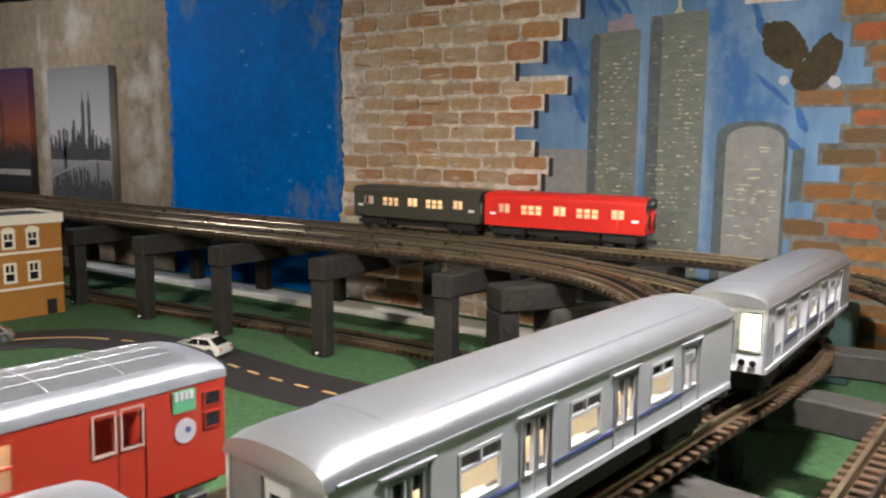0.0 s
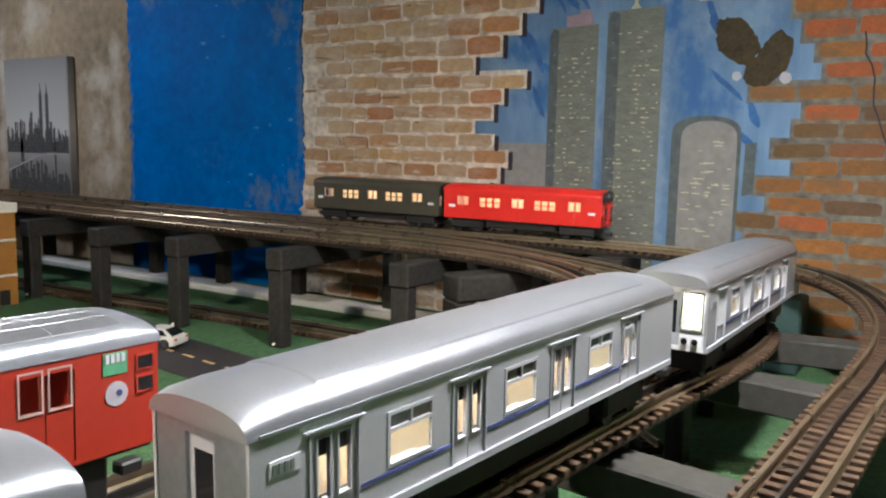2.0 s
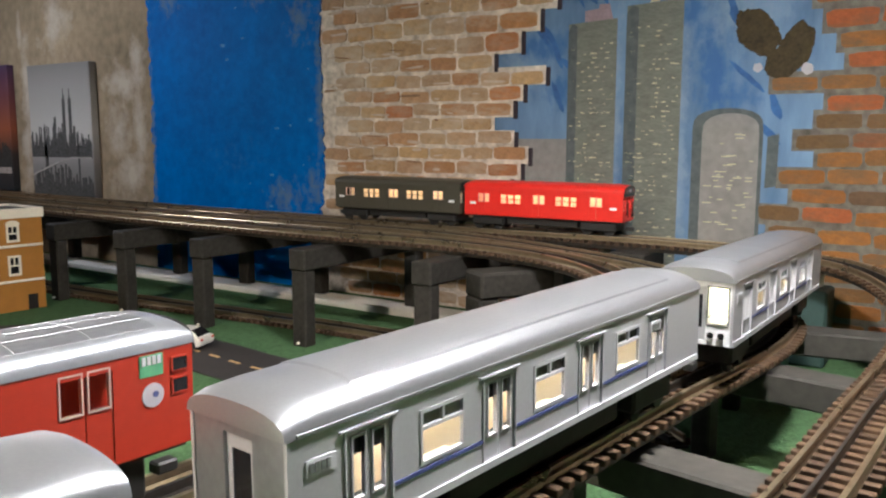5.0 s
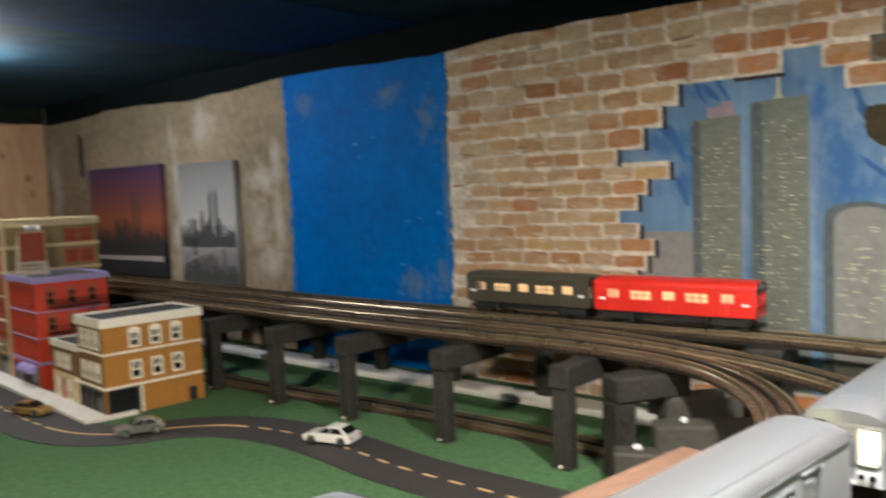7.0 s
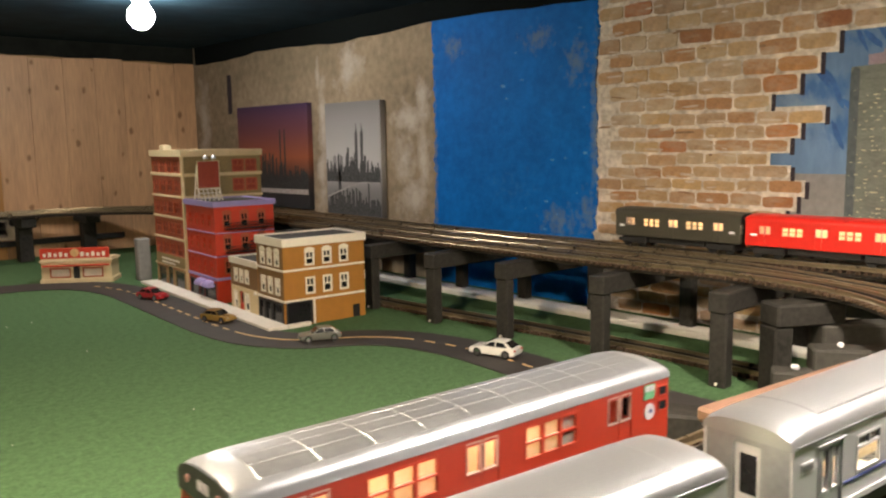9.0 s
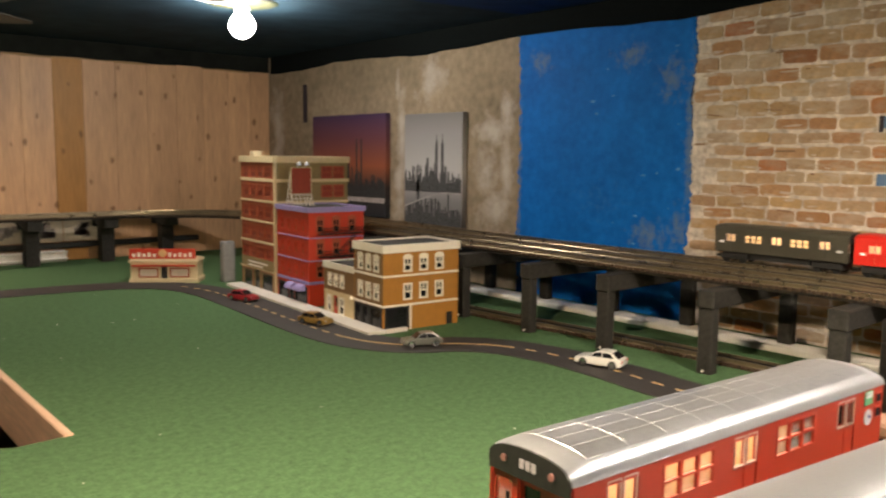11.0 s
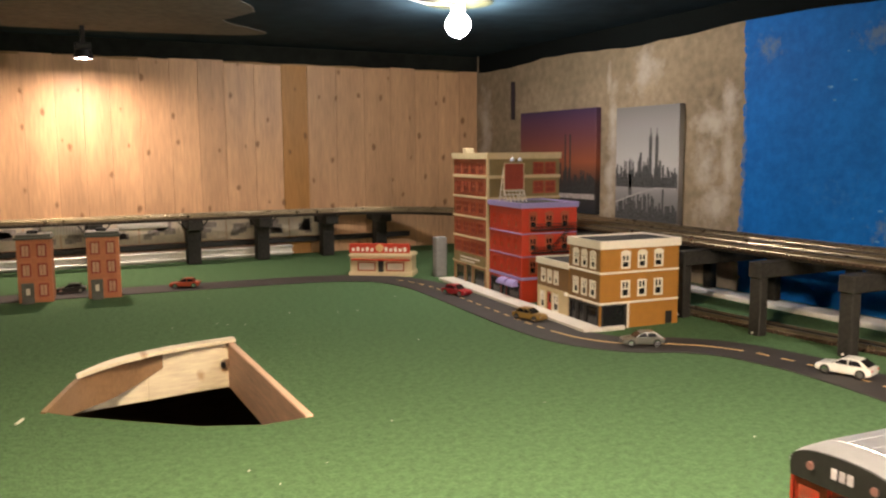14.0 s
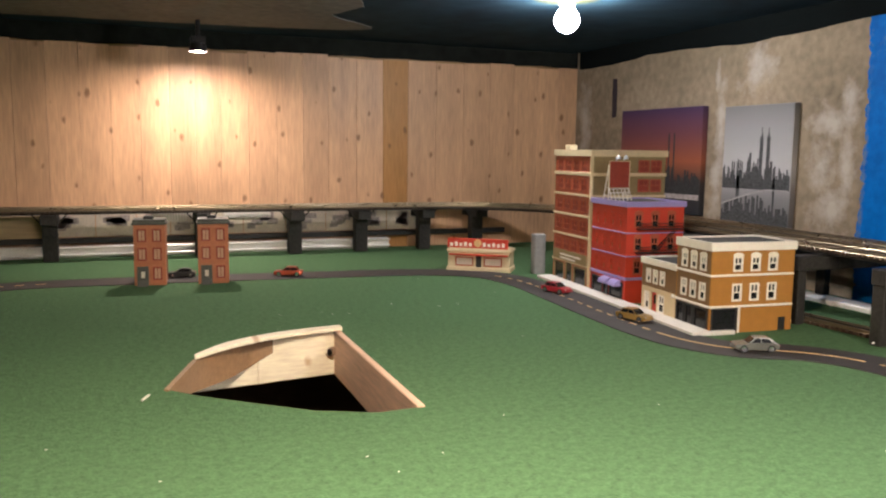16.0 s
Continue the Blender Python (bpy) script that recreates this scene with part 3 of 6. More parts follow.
# pine boards on the back wall
seams = [-0.471, -0.384, -0.30, -0.213, -0.135, -0.058, 0.03, 0.121, 0.209, 0.294, 0.392, 0.486, 0.577, 0.68, 0.785, 0.888, 0.985, 1.08, 1.17, 1.248]
xs = [-0.471 - 0.0905 * i for i in range(20, 0, -1)] + seams
for a, b in zip(xs, xs[1:]):
    rg = rng.uniform(0, 0.012)
    ob = part("board", boxbm(a + 0.0003, WALL_Y - rng.uniform(0, 0.001), 0.0, b - 0.0003, WALL_Y + 0.012, 0.652 - rg, bevel=0.0011),
              M["pine_dark"] if abs(a - 0.486) < 0.01 else M["pine"], wall_north)

pts = [(1.23, 1.16), (1.23, 1.6), (0.9, 1.64), (0.5, 1.6), (0.1, 1.66), (0.0, 1.5), (0.2, 1.2), (0.6, 1.12), (0.9, 1.17)]
tagged(part("ceiling_stripe", prismbm(pts, CEIL - 0.0012, CEIL + 0.001), M["ceilblue"]), "deep blue paint carried from the wall over the ceiling", "painted stripe", kind="structure")

# dark ceiling paint lapping down over the top of the walls
def lap(n, seed, base, amp):
    rg = random.Random(seed)
    return [base + amp * math.sin(i * 0.55 + seed) * 0.6 + rg.uniform(-amp, amp) * 0.35 for i in range(n + 1)]
zs_ = lap(60, 4, 0.648, 0.010)
pts = [(-1.3 + 4.2 * i / 60, zs_[i]) for i in range(61)] + [(2.9, CEIL), (-1.3, CEIL)]
tagged(part("ceiling_border", prismbm(pts, WALL_X - 0.006, WALL_X, "x"), M["border"]), "dark ceiling paint lapping down the wall", "ceiling border", kind="structure")
pts = [(-2.28 + 3.5 * i / 60, 0.650 + 0.002 * math.sin(i * 2.1)) for i in range(61)] + [(1.2485, 0.65), (1.2485, CEIL), (-2.28, CEIL)]
tagged(part("ceiling_border", prismbm(pts, WALL_Y + 0.0125, WALL_Y + 0.001, "y"), M["board_border"]), "dark ceiling paint above the boards", "ceiling border", kind="structure")

# ---- tracks and their supports ----
LINE_A = spline([(-1.6, 0.47, 0.118), (-0.5, 0.412, 0.118), (-0.03, 0.384, 0.121), (0.29, 0.371, 0.117), (0.48, 0.35, 0.122), (0.64, 0.316, 0.125), (0.735, 0.303, 0.129), (0.81, 0.316, 0.133), (0.888, 0.364, 0.138),
                 (0.95, 0.44, 0.143), (0.978, 0.54, 0.147), (0.981, 0.68, 0.15), (0.975, 0.85, 0.15), (0.978, 1.35, 0.15), (1.0, 1.9, 0.15), (1.01, 2.25, 0.15), (0.93, 2.58, 0.15), (0.72, 2.75, 0.15), (0.45, 2.79, 0.15),
                 (-0.3, 2.795, 0.15), (-2.0, 2.8, 0.15)])
LINE_B = spline([(-1.6, 0.54, 0.102), (-0.4, 0.355, 0.106), (0.27, 0.264, 0.110), (0.45, 0.2435, 0.113), (0.62, 0.226, 0.112), (0.74, 0.214, 0.108), (0.86, 0.208, 0.104), (0.95, 0.219, 0.105), (1.015, 0.26, 0.11),
                 (1.055, 0.34, 0.12), (1.066, 0.48, 0.135), (1.06, 0.75, 0.15), (1.062, 1.35, 0.15), (1.085, 1.9, 0.15), (1.09, 2.3, 0.15), (1.02, 2.63, 0.15), (0.8, 2.83, 0.15), (0.45, 2.87, 0.15),
                 (-0.3, 2.872, 0.15), (-2.0, 2.875, 0.15)])
LINE_C = spline([(-1.6, 0.42, 0.094), (-0.4, 0.215, 0.1), (0.2, 0.142, 0.102), (0.49, 0.114, 0.105), (0.652, 0.102, 0.108), (0.776, 0.091, 0.111), (0.889, 0.0855, 0.114), (0.99, 0.094, 0.12), (1.08, 0.124, 0.129),
                 (1.138, 0.178, 0.138), (1.162, 0.26, 0.144), (1.168, 0.36, 0.147), (1.16, 0.5, 0.149), (1.143, 0.75, 0.15), (1.142, 1.35, 0.15), (1.165, 1.9, 0.15), (1.17, 2.3, 0.15)])
LINE_LOW = spline([(0.8, 0.28, 0.006), (0.95, 0.45, 0.006), (0.988, 0.7, 0.006), (0.98, 1.0, 0.006), (0.945, 1.45, 0.006), (0.95, 2.1, 0.006), (0.945, 2.35, 0.006)])
RAIL = 0.0075


def track(line, label, single=None, pitch=0.0128, wood_="tie"):
    """Three rails on wooden ties; the ties inside the stretch `single` (a test on the plan) are pieces of their own."""
    t = thing("railway_track", label, "track", group="railway tracks")
    t["kind"] = "structure"
    part("roadbed", bmsweep(line, [(-0.021, -0.0095), (0.021, -0.0095), (0.021, -0.0041), (-0.021, -0.0041)]), M["roadbed"], t, "dark strip under the ties")
    for off, w, h, m in ((-0.016, 0.0021, RAIL, M["rail"]), (0.016, 0.0021, RAIL, M["rail"]), (0.0, 0.0013, RAIL * 0.92, M["rail_dark"])):
        prof = [(off - w, 0.0), (off + w, 0.0), (off + w * 0.45, h * 0.3), (off + w * 0.8, h * 0.75), (off + w * 0.7, h), (off - w * 0.7, h), (off - w * 0.8, h * 0.75), (off - w * 0.45, h * 0.3)]
        part("rail", bmsweep(line, prof), m, t)
    total = sum((b - a).length for a, b in zip(line, line[1:]))
    base = boxbm(-0.003, -0.0265, -0.0042, 0.003, 0.0265, 0.0006, bevel=0.0006)
    me = bpy.data.meshes.new("tie")
    base.to_mesh(me)
    base.free()
    me.materials.append(M[wood_])
    rest = bmesh.new()
    d, i = 0.005, 0
    while d < total:
        p, tang = along(line, d)
        a = math.atan2(tang.y, tang.x) + rng.uniform(-0.02, 0.02)
        m = Matrix.Translation(p) @ Matrix.Rotation(a, 4, "Z")
        if single and single(p):
            ob = new("tie", me)
            ob.parent = t
            ob.matrix_basis = m
        else:
            box(rest, -0.003, -0.0265, -0.0042, 0.003, 0.0265, 0.0006, m=m)
        d += pitch
        i += 1
    o = part("ties", rest, M["tie_dark"], t)
    o["kind"] = "stuff"
    return t


def bmsweep(line, prof):
    bm = bmesh.new()
    sweep(bm, line, prof)
    return bm


def near_stretch(p):
    return 0.28 < p.x and p.y < 0.42


track(LINE_A, "inner elevated three-rail track with worn brown ties", lambda p: p.y < 0.5 and p.x > 0.3, wood_="tie_dark")
track(LINE_B, "middle elevated three-rail track under the silver train", near_stretch)
track(LINE_C, "outer elevated three-rail track beside the mural wall", near_stretch)
track(LINE_LOW, "ground-level three-rail track running under the viaduct", wood_="tie_dark")


def bent(x0, x1, y, top, posts, turn=0.0, post_w=0.021, deep=0.031, cap=0.03, label="black painted wooden trestle bent on the green mat", m=None):
    """A trestle bent: posts under a cap beam, along local x."""
    t = thing("trestle_bent", label, "support", m or pose(0, y, 0), "trestle bents under the tracks")
    part("cap_beam", boxbm(x0, -deep / 2, top - cap, x1, deep / 2, top, bevel=0.002), M["black_wood"], t)
    for px in posts:
        part("post", boxbm(px - post_w / 2, -deep / 2 + 0.002, 0.0, px + post_w / 2, deep / 2 - 0.002, top - cap, bevel=0.002), M["black_wood"], t)
    return t


# along the east wall
for i, y in enumerate((0.629, 0.84, 1.05, 1.241, 1.44, 1.64, 1.84, 2.04, 2.24)):
    s = max(0.0, y - 1.4) * 0.04
    b = bent(0.889 + s, 1.2 + s, y, 0.139, (0.902 + s, 1.17 + s))
    bm = bmesh.new()
    rod(bm, (0.890 + s, 0.0, 0.006), (0.886 + s, -0.002, 0.006), 0.0019, 8)
    part("screw_plate", bm, M["white"], b, "bright screw at the foot")
# along the back wall
for x in (-1.55, -1.28, -0.98, -0.56, -0.13, 0.159, 0.38, 0.604, 0.8):
    b = thing("trestle_post", "black wooden trestle post with braces below the back track", "support", pose(x, 2.83, 0), "trestle bents under the tracks")
    part("post", boxbm(-0.021, -0.02, 0.0, 0.021, 0.02, 0.11, bevel=0.002), M["black_wood"], b)
    part("cap_beam", boxbm(-0.022, -0.06, 0.11, 0.022, 0.07, 0.1398, bevel=0.002), M["black_wood"], b)
    for s in (-1, 1):
        bm = bmesh.new()
        rod(bm, (s * 0.018, -0.012, 0.105), (s * 0.046, -0.012, 0.138), 0.0022, 6)
        part("brace", bm, M["black_wood"], b)


def cross_beam(line, d, over, below, length, wide=0.06, thick=0.038, mat_="black_wood", shift=0.0, posts=(0.3,)):
    """A beam across under a line, with a short post."""
    p, tang = along(line, d)
    a = math.atan2(tang.y, tang.x) + math.pi / 2
    top = p.z - 0.0098
    t = thing("trestle_bent", "dark lumber beam on short posts under the curving tracks", "support", Matrix.Translation((p.x, p.y, 0)) @ Matrix.Rotation(a, 4, "Z"), "trestle bents under the tracks")
    part("cap_beam", boxbm(-length / 2 + shift, -wide / 2, top - thick, length / 2 + shift, wide / 2, top, bevel=0.002), M[mat_], t)
    for s in posts:
        part("post", boxbm(shift + s * length - 0.02, -0.02, 0.0, shift + s * length + 0.02, 0.02, top - thick, bevel=0.002), M["black_wood"], t)
    return t


# inner curve, then the legs towards the table's edge
for x in (-0.25, 0.05, 0.32):
    cross_beam(LINE_A, nearest(LINE_A, x), 0, 0, 0.1, wide=0.05, posts=(-0.25, 0.25))
cross_beam(LINE_A, nearest(LINE_A, 0.585), 0, 0, 0.12, wide=0.1, mat_="grey_wood", posts=(0.2, -0.2))
cross_beam(LINE_A, nearest(LINE_A, 0.74), 0, 0, 0.1, wide=0.07, mat_="grey_wood", posts=(0.0,))
def lumber(a, b, top, thick, wide=0.04, material="grey_wood", label="loose grey lumber block bracing the curve on short posts"):
    d = Vector((b[0] - a[0], b[1] - a[1], 0))
    mm = Matrix.Translation((a[0], a[1], 0)) @ Matrix.Rotation(math.atan2(d.y, d.x), 4, "Z")
    t = thing("lumber_block", label, "support", mm, "lumber blocks under the curve")
    part("beam", boxbm(0, -wide / 2, top - thick, d.length, wide / 2, top, bevel=0.003), M[material], t)
    for q in (0.12, 0.88):
        part("post", boxbm(q * d.length - 0.014, -wide * 0.42, 0, q * d.length + 0.014, wide * 0.42, top - thick, bevel=0.002), M["black_wood"], t)
lumber((0.905, 0.562), (0.995, 0.508), 0.131, 0.032, 0.045, "black_wood", "black lumber bent under the inner curve")
lumber((0.962, 0.520), (1.04, 0.452), 0.1, 0.034)
lumber((0.908, 0.505), (0.985, 0.40), 0.08, 0.034)
lumber((0.868, 0.538), (0.9, 0.475), 0.052, 0.028, 0.035)
lumber((0.592, 0.56), (0.66, 0.44), 0.06, 0.05, 0.045, "black_wood", "black lumber block on the mat beside the road")
lumber((0.49, 0.408), (0.752, 0.372), 0.1125, 0.014, 0.05, "plank", "bare reddish plank beside the inner track")
for x in (-0.6, -0.3, 0.0, 0.27, 0.53, 0.775, 0.985):
    a, _ = along(LINE_C, nearest(LINE_C, x))
    b, _ = along(LINE_B, nearest(LINE_B, x + (0.02 if x < 0.9 else -0.02)))
    d = b - a
    top = min(a.z, b.z) - 0.0098
    mm = Matrix.Translation((a.x, a.y, 0)) @ Matrix.Rotation(math.atan2(d.y, d.x), 4, "Z")
    t = thing("trestle_bent", "dark lumber beam carrying two tracks on short posts", "support", mm, "trestle bents under the tracks")
    l = math.hypot(d.x, d.y)
    part("cap_beam", boxbm(-0.05, -0.018, top - 0.026, l + 0.05, 0.018, top, bevel=0.002), M["grey_wood"], t)
    for q in (l,):
        part("post", boxbm(q + 0.03, -0.01, 0.0, q + 0.048, 0.01, top - 0.026, bevel=0.002), M["black_wood"], t)
cross_beam(LINE_B, nearest_y(LINE_B, 0.42), 0, 0, 0.1, wide=0.05, posts=(-0.2, 0.2))
cross_beam(LINE_C, nearest_y(LINE_C, 0.27), 0, 0, 0.1, wide=0.05, posts=(-0.2, 0.2))
cross_beam(LINE_C, nearest_y(LINE_C, 0.45), 0, 0, 0.1, wide=0.05, posts=(-0.2, 0.2))

# pale strip along the foot of the east wall
bm = boxbm(1.13, 0.5, 0.0, 1.185, 2.7, 0.012, bevel=0.002)
tagged(part("pale_strip", bm, M["strip_white"]), "pale painted strip along the foot of the wall", "strip", kind="structure")

# ---- road ----
ROAD = spline([(0.775, 0.45, 0), (0.775, 0.62, 0), (0.775, 0.8, 0), (0.79, 0.93, 0), (0.795, 1.05, 0), (0.77, 1.17, 0), (0.715, 1.245, 0), (0.635, 1.295, 0), (0.588, 1.38, 0), (0.578, 1.5, 0), (0.588, 1.68, 0), (0.603, 1.9, 0),
               (0.605, 2.08, 0), (0.55, 2.23, 0), (0.4, 2.31, 0), (0.1, 2.345, 0), (-0.3, 2.375, 0), (-0.62, 2.37, 0), (-0.78, 2.26, 0), (-0.86, 2.0, 0)], 0.012)
tagged(part("road", bmsweep(ROAD, [(-0.056, 0.0), (0.056, 0.0), (0.056, 0.002), (-0.056, 0.002)]), M["asphalt"]), "narrow printed asphalt road curling through the layout", "road", kind="structure")
road_ob = bpy.data.objects["road"]
tot = sum((b - a).length for a, b in zip(ROAD, ROAD[1:]))
d = 0.02
while d < tot - 0.05:
    p, _ = along(ROAD, d)
    curve = 1.13 < p.y < 1.4
    seg = [along(ROAD, d + k * 0.0055)[0] for k in range(5)] if not curve else [along(ROAD, d + k * 0.01)[0] for k in range(6)]
    if p.y < 2.2 or p.x < -0.5:
        part("lane_mark", bmsweep(seg, [(-0.0022, 0.002), (0.0022, 0.002), (0.0022, 0.0026), (-0.0022, 0.0026)]), M["lane"], road_ob)
    d += 0.05 if curve else 0.046

# ---- trains ----
def subway_car(name, label, L, W, eave, top, side, roofm, windows, doors, style, group, z0=0.03, win=(0.03, 0.007), dw=(0.031, 0.0075), cab=(True, True), badge=True, lit="carlight"):
    """A model subway car, x along it, rails at z = 0, its -y side and +y side alike."""
    t = thing(name, label, "train car", group=group)
    wt = 0.0016
    dfr = ((0.14, 0.4), (0.6, 0.86)) if style == "silver" else ((0.07, 0.43), (0.57, 0.93))
    h = L / 2
    holes, dh = [], []
    for c, w in windows:
        holes.append((c - w / 2, c + w / 2, eave - win[0], eave - win[1]))
    for c, w in doors:
        dh.append((c - w / 2, c + w / 2, z0 + 0.002, eave - 0.005))
    for s in (-1, 1):
        m = Matrix.Translation((0, s * W / 2, 0)) if s < 0 else Matrix.Translation((0, W / 2, 0)) @ Matrix.Rotation(math.pi, 4, "Z")
        bm = bmesh.new()
        panel(bm, h, eave, wt, holes + dh, m, x0=-h, z0=z0)
        part("side_wall", bm, side, t)
        for c, w in windows:
            bm = bmesh.new()
            x0, x1, a, b = c - w / 2, c + w / 2, eave - win[0], eave - win[1]
            if style == "silver":
                panel(bm, x1, b, 0.0018, [(x0 + 0.0016, x1 - 0.0016, a + 0.0015, b - 0.0085), (x0 + 0.0016, c - 0.0006, b - 0.007, b - 0.0015), (c + 0.0006, x1 - 0.0016, b - 0.007, b - 0.0015)], m @ Matrix.Translation((0, -0.0004, 0)), x0=x0, z0=a)
            else:
                q = w / 3
                hs = [(x0 + k * q + 0.0012, x0 + (k + 1) * q - 0.0012, u0, u1) for k in range(3) for u0, u1 in ((a + 0.0012, (a + b) / 2 - 0.0006), ((a + b) / 2 + 0.0006, b - 0.0012))]
                panel(bm, x1, b, 0.0018, hs, m @ Matrix.Translation((0, -0.0003, 0)), x0=x0, z0=a)
            wf = part("window", bm, M["alu"] if style == "silver" else side, t, "bright window frame" if style == "silver" else "")
            part("pane", panelbm(x1 - 0.001, b - 0.001, 0.0004, (), m @ Matrix.Translation((0, 0.0012, 0)), x0=x0 + 0.001, z0=a + 0.001), M["pane"], wf).visible_shadow = False
        for c, w in doors:
            bm = bmesh.new()
            a, b = z0 + 0.002, eave - 0.005
            hs = [(c - w / 2 + w * f0, c - w / 2 + w * f1, eave - dw[0], eave - dw[1]) for f0, f1 in dfr]
            hs.append((c - 0.0003, c + 0.0003, a, b - 0.001))
            panel(bm, c + w / 2, b, 0.0014, hs, m @ Matrix.Translation((0, 0.0006, 0)), x0=c - w / 2, z0=a)
            dr = part("door", bm, side, t)
            for f0, f1 in dfr:
                bm = bmesh.new()
                x0, x1 = c - w / 2 + w * f0 - 0.0008, c - w / 2 + w * f1 + 0.0008
                panel(bm, x1, eave - dw[1] + 0.0008, 0.0022, [(x0 + 0.0008, x1 - 0.0008, eave - dw[0] + 0.0000, eave - dw[1] - 0.0000)], m @ Matrix.Translation((0, -0.0001, 0)), x0=x0, z0=eave - dw[0] - 0.0008)
                part("door_window", bm, M["silver_side"] if style == "silver" else M["doorframe"], dr)
        if style == "silver":
            xs = [-h + 0.004] + [v for c, w in sorted(doors) for v in (c - w / 2 - 0.001, c + w / 2 + 0.001)] + [h - 0.004]
            for a, b in zip(xs[2:-2:2], xs[3:-2:2]):
                part("stripe", panelbm(b, eave - 0.0315, 0.0006, (), m @ Matrix.Translation((0, -0.0005, 0)), x0=a, z0=eave - 0.0331), M["bluestripe"], t, "thin blue stripe")
            # added strip that makes the upper panes read dark
            part("valance", panelbm(h - 0.02, eave - 0.004, 0.0006, (), m @ Matrix.Translation((0, 0.0034, 0)), x0=-h + 0.02, z0=eave - 0.0155), M["dark"], t, "dark strip added behind the upper panes")
            part("sill", panelbm(h - 0.002, z0 + 0.0035, 0.003, (), m @ Matrix.Translation((0, -0.0012, 0)), x0=-h + 0.002, z0=z0), M["alu"], t, "bright sill strip")
            for c in (-h + 0.013, 0.305 * L):
                bm = panelbm(c + 0.009, eave - 0.009, 0.0006, (), m @ Matrix.Translation((0, -0.0005, 0)), x0=c - 0.005, z0=eave - 0.015)
                np_ = part("number_plate", bm, M["plate"], t, "small grey number plate")
                for k in range(4):
                    part("figure_bar", panelbm(c - 0.0018 + k * 0.0026, eave - 0.0102, 0.0004, (), m @ Matrix.Translation((0, -0.0008, 0)), x0=c - 0.0036 + k * 0.0026, z0=eave - 0.0138), M["silver"], np_)
            for c, w in doors:
                for e in (-1, 1):
                    q = c + e * (w / 2 + 0.0009)
                    part("door_post", panelbm(q + 0.0005, eave - 0.004, 0.0014, (), m @ Matrix.Translation((0, -0.0006, 0)), x0=q - 0.0005, z0=z0 + 0.003), M["alu"], t, "bright door post")
                part("gutter", panelbm(c + w * 0.66, eave - 0.0030, 0.0014, (), m @ Matrix.Translation((0, -0.0012, 0)), x0=c - w * 0.66, z0=eave - 0.0038), M["alu"], t, "drip gutter over the door")
        elif badge:
            c = h - 0.0215 if s < 0 else -h + 0.0215
            nb = part("number_board", panelbm(c + 0.0058, eave - 0.0015, 0.0006, (), m @ Matrix.Translation((0, -0.0005, 0)), x0=c - 0.0058, z0=eave - 0.011), M["green_sign"], t, "green number board with pale bars")
            for k in range(4):
                part("figure_bar", panelbm(c - 0.0031 + k * 0.0025, eave - 0.0021, 0.0005, (), m @ Matrix.Translation((0, -0.0009, 0)), x0=c - 0.0048 + k * 0.0025, z0=eave - 0.0058), M["plate"], nb)
            bm = bmesh.new()
            ring(bm, c + 0.0005, 0, eave - 0.0195, 0.0054, 0, 0.0006, "y", 20)
            bmesh.ops.transform(bm, matrix=m @ Matrix.Translation((0, -0.0005, 0)), verts=bm.verts)
            em = part("emblem", bm, M["emblem"], t, "round greyish white emblem")
            bm = bmesh.new()
            ring(bm, c + 0.0016, 0, eave - 0.0192, 0.0014, 0, 0.0005, "y", 12)
            bmesh.ops.transform(bm, matrix=m @ Matrix.Translation((0, -0.0009, 0)), verts=bm.verts)
            part("emblem_mark", bm, M["bluestripe"], em)
            e0 = h - 0.0115 if s < 0 else -h + 0.0025
            for u0, u1 in ((0.0115, 0.0045), (0.0215, 0.0140)):
                cw = part("cab_window", panelbm(e0 + 0.009, eave - u1, 0.0012, [(e0 + 0.0007, e0 + 0.0083, eave - u0 + 0.0007, eave - u1 - 0.0007)], m @ Matrix.Translation((0, -0.0007, 0)), x0=e0, z0=eave - u0), side, t)
                part("pane", panelbm(e0 + 0.0084, eave - u1 - 0.0006, 0.0005, (), m @ Matrix.Translation((0, -0.0004, 0)), x0=e0 + 0.0006, z0=eave - u0 + 0.0006), M["darkpane"], cw, "dark cab pane")
        else:
            for c in (-h + 0.014, h - 0.014):
                part("number_plate", panelbm(c + 0.005, eave - 0.021, 0.0006, (), m @ Matrix.Translation((0, -0.0005, 0)), x0=c - 0.005, z0=eave - 0.025), M["white_sign"], t, "small pale number plate")
    # roof: an arch swept along, rounded down a little at the ends
    prof = []
    n = 14
    for i in range(n + 1):
        a = math.pi * i / n
        c, s_ = math.cos(a), math.sin(a)
        prof.append((W / 2 * 1.02 * (abs(c) ** 0.85) * (1 if c >= 0 else -1), (top - eave) * s_ ** 0.75))
    bm = bmesh.new()
    rows = []
    for x, k in ((-h - 0.001, 0.72), (-h + 0.004, 0.92), (-h + 0.016, 1.0), (h - 0.016, 1.0), (h - 0.004, 0.92), (h + 0.001, 0.72)):
        rows.append([bm.verts.new((x, y * (0.97 + 0.03 * k), eave + z * k)) for y, z in prof])
    for a, b in zip(rows, rows[1:]):
        for i in range(n):
            bm.faces.new((a[i], a[i + 1], b[i + 1], b[i]))
        bm.faces.new((a[0], a[n], b[n], b[0]))
    bm.faces.new(rows[0])
    bm.faces.new(rows[-1])
    roof = part("roof", bm, roofm, t, smooth=True)
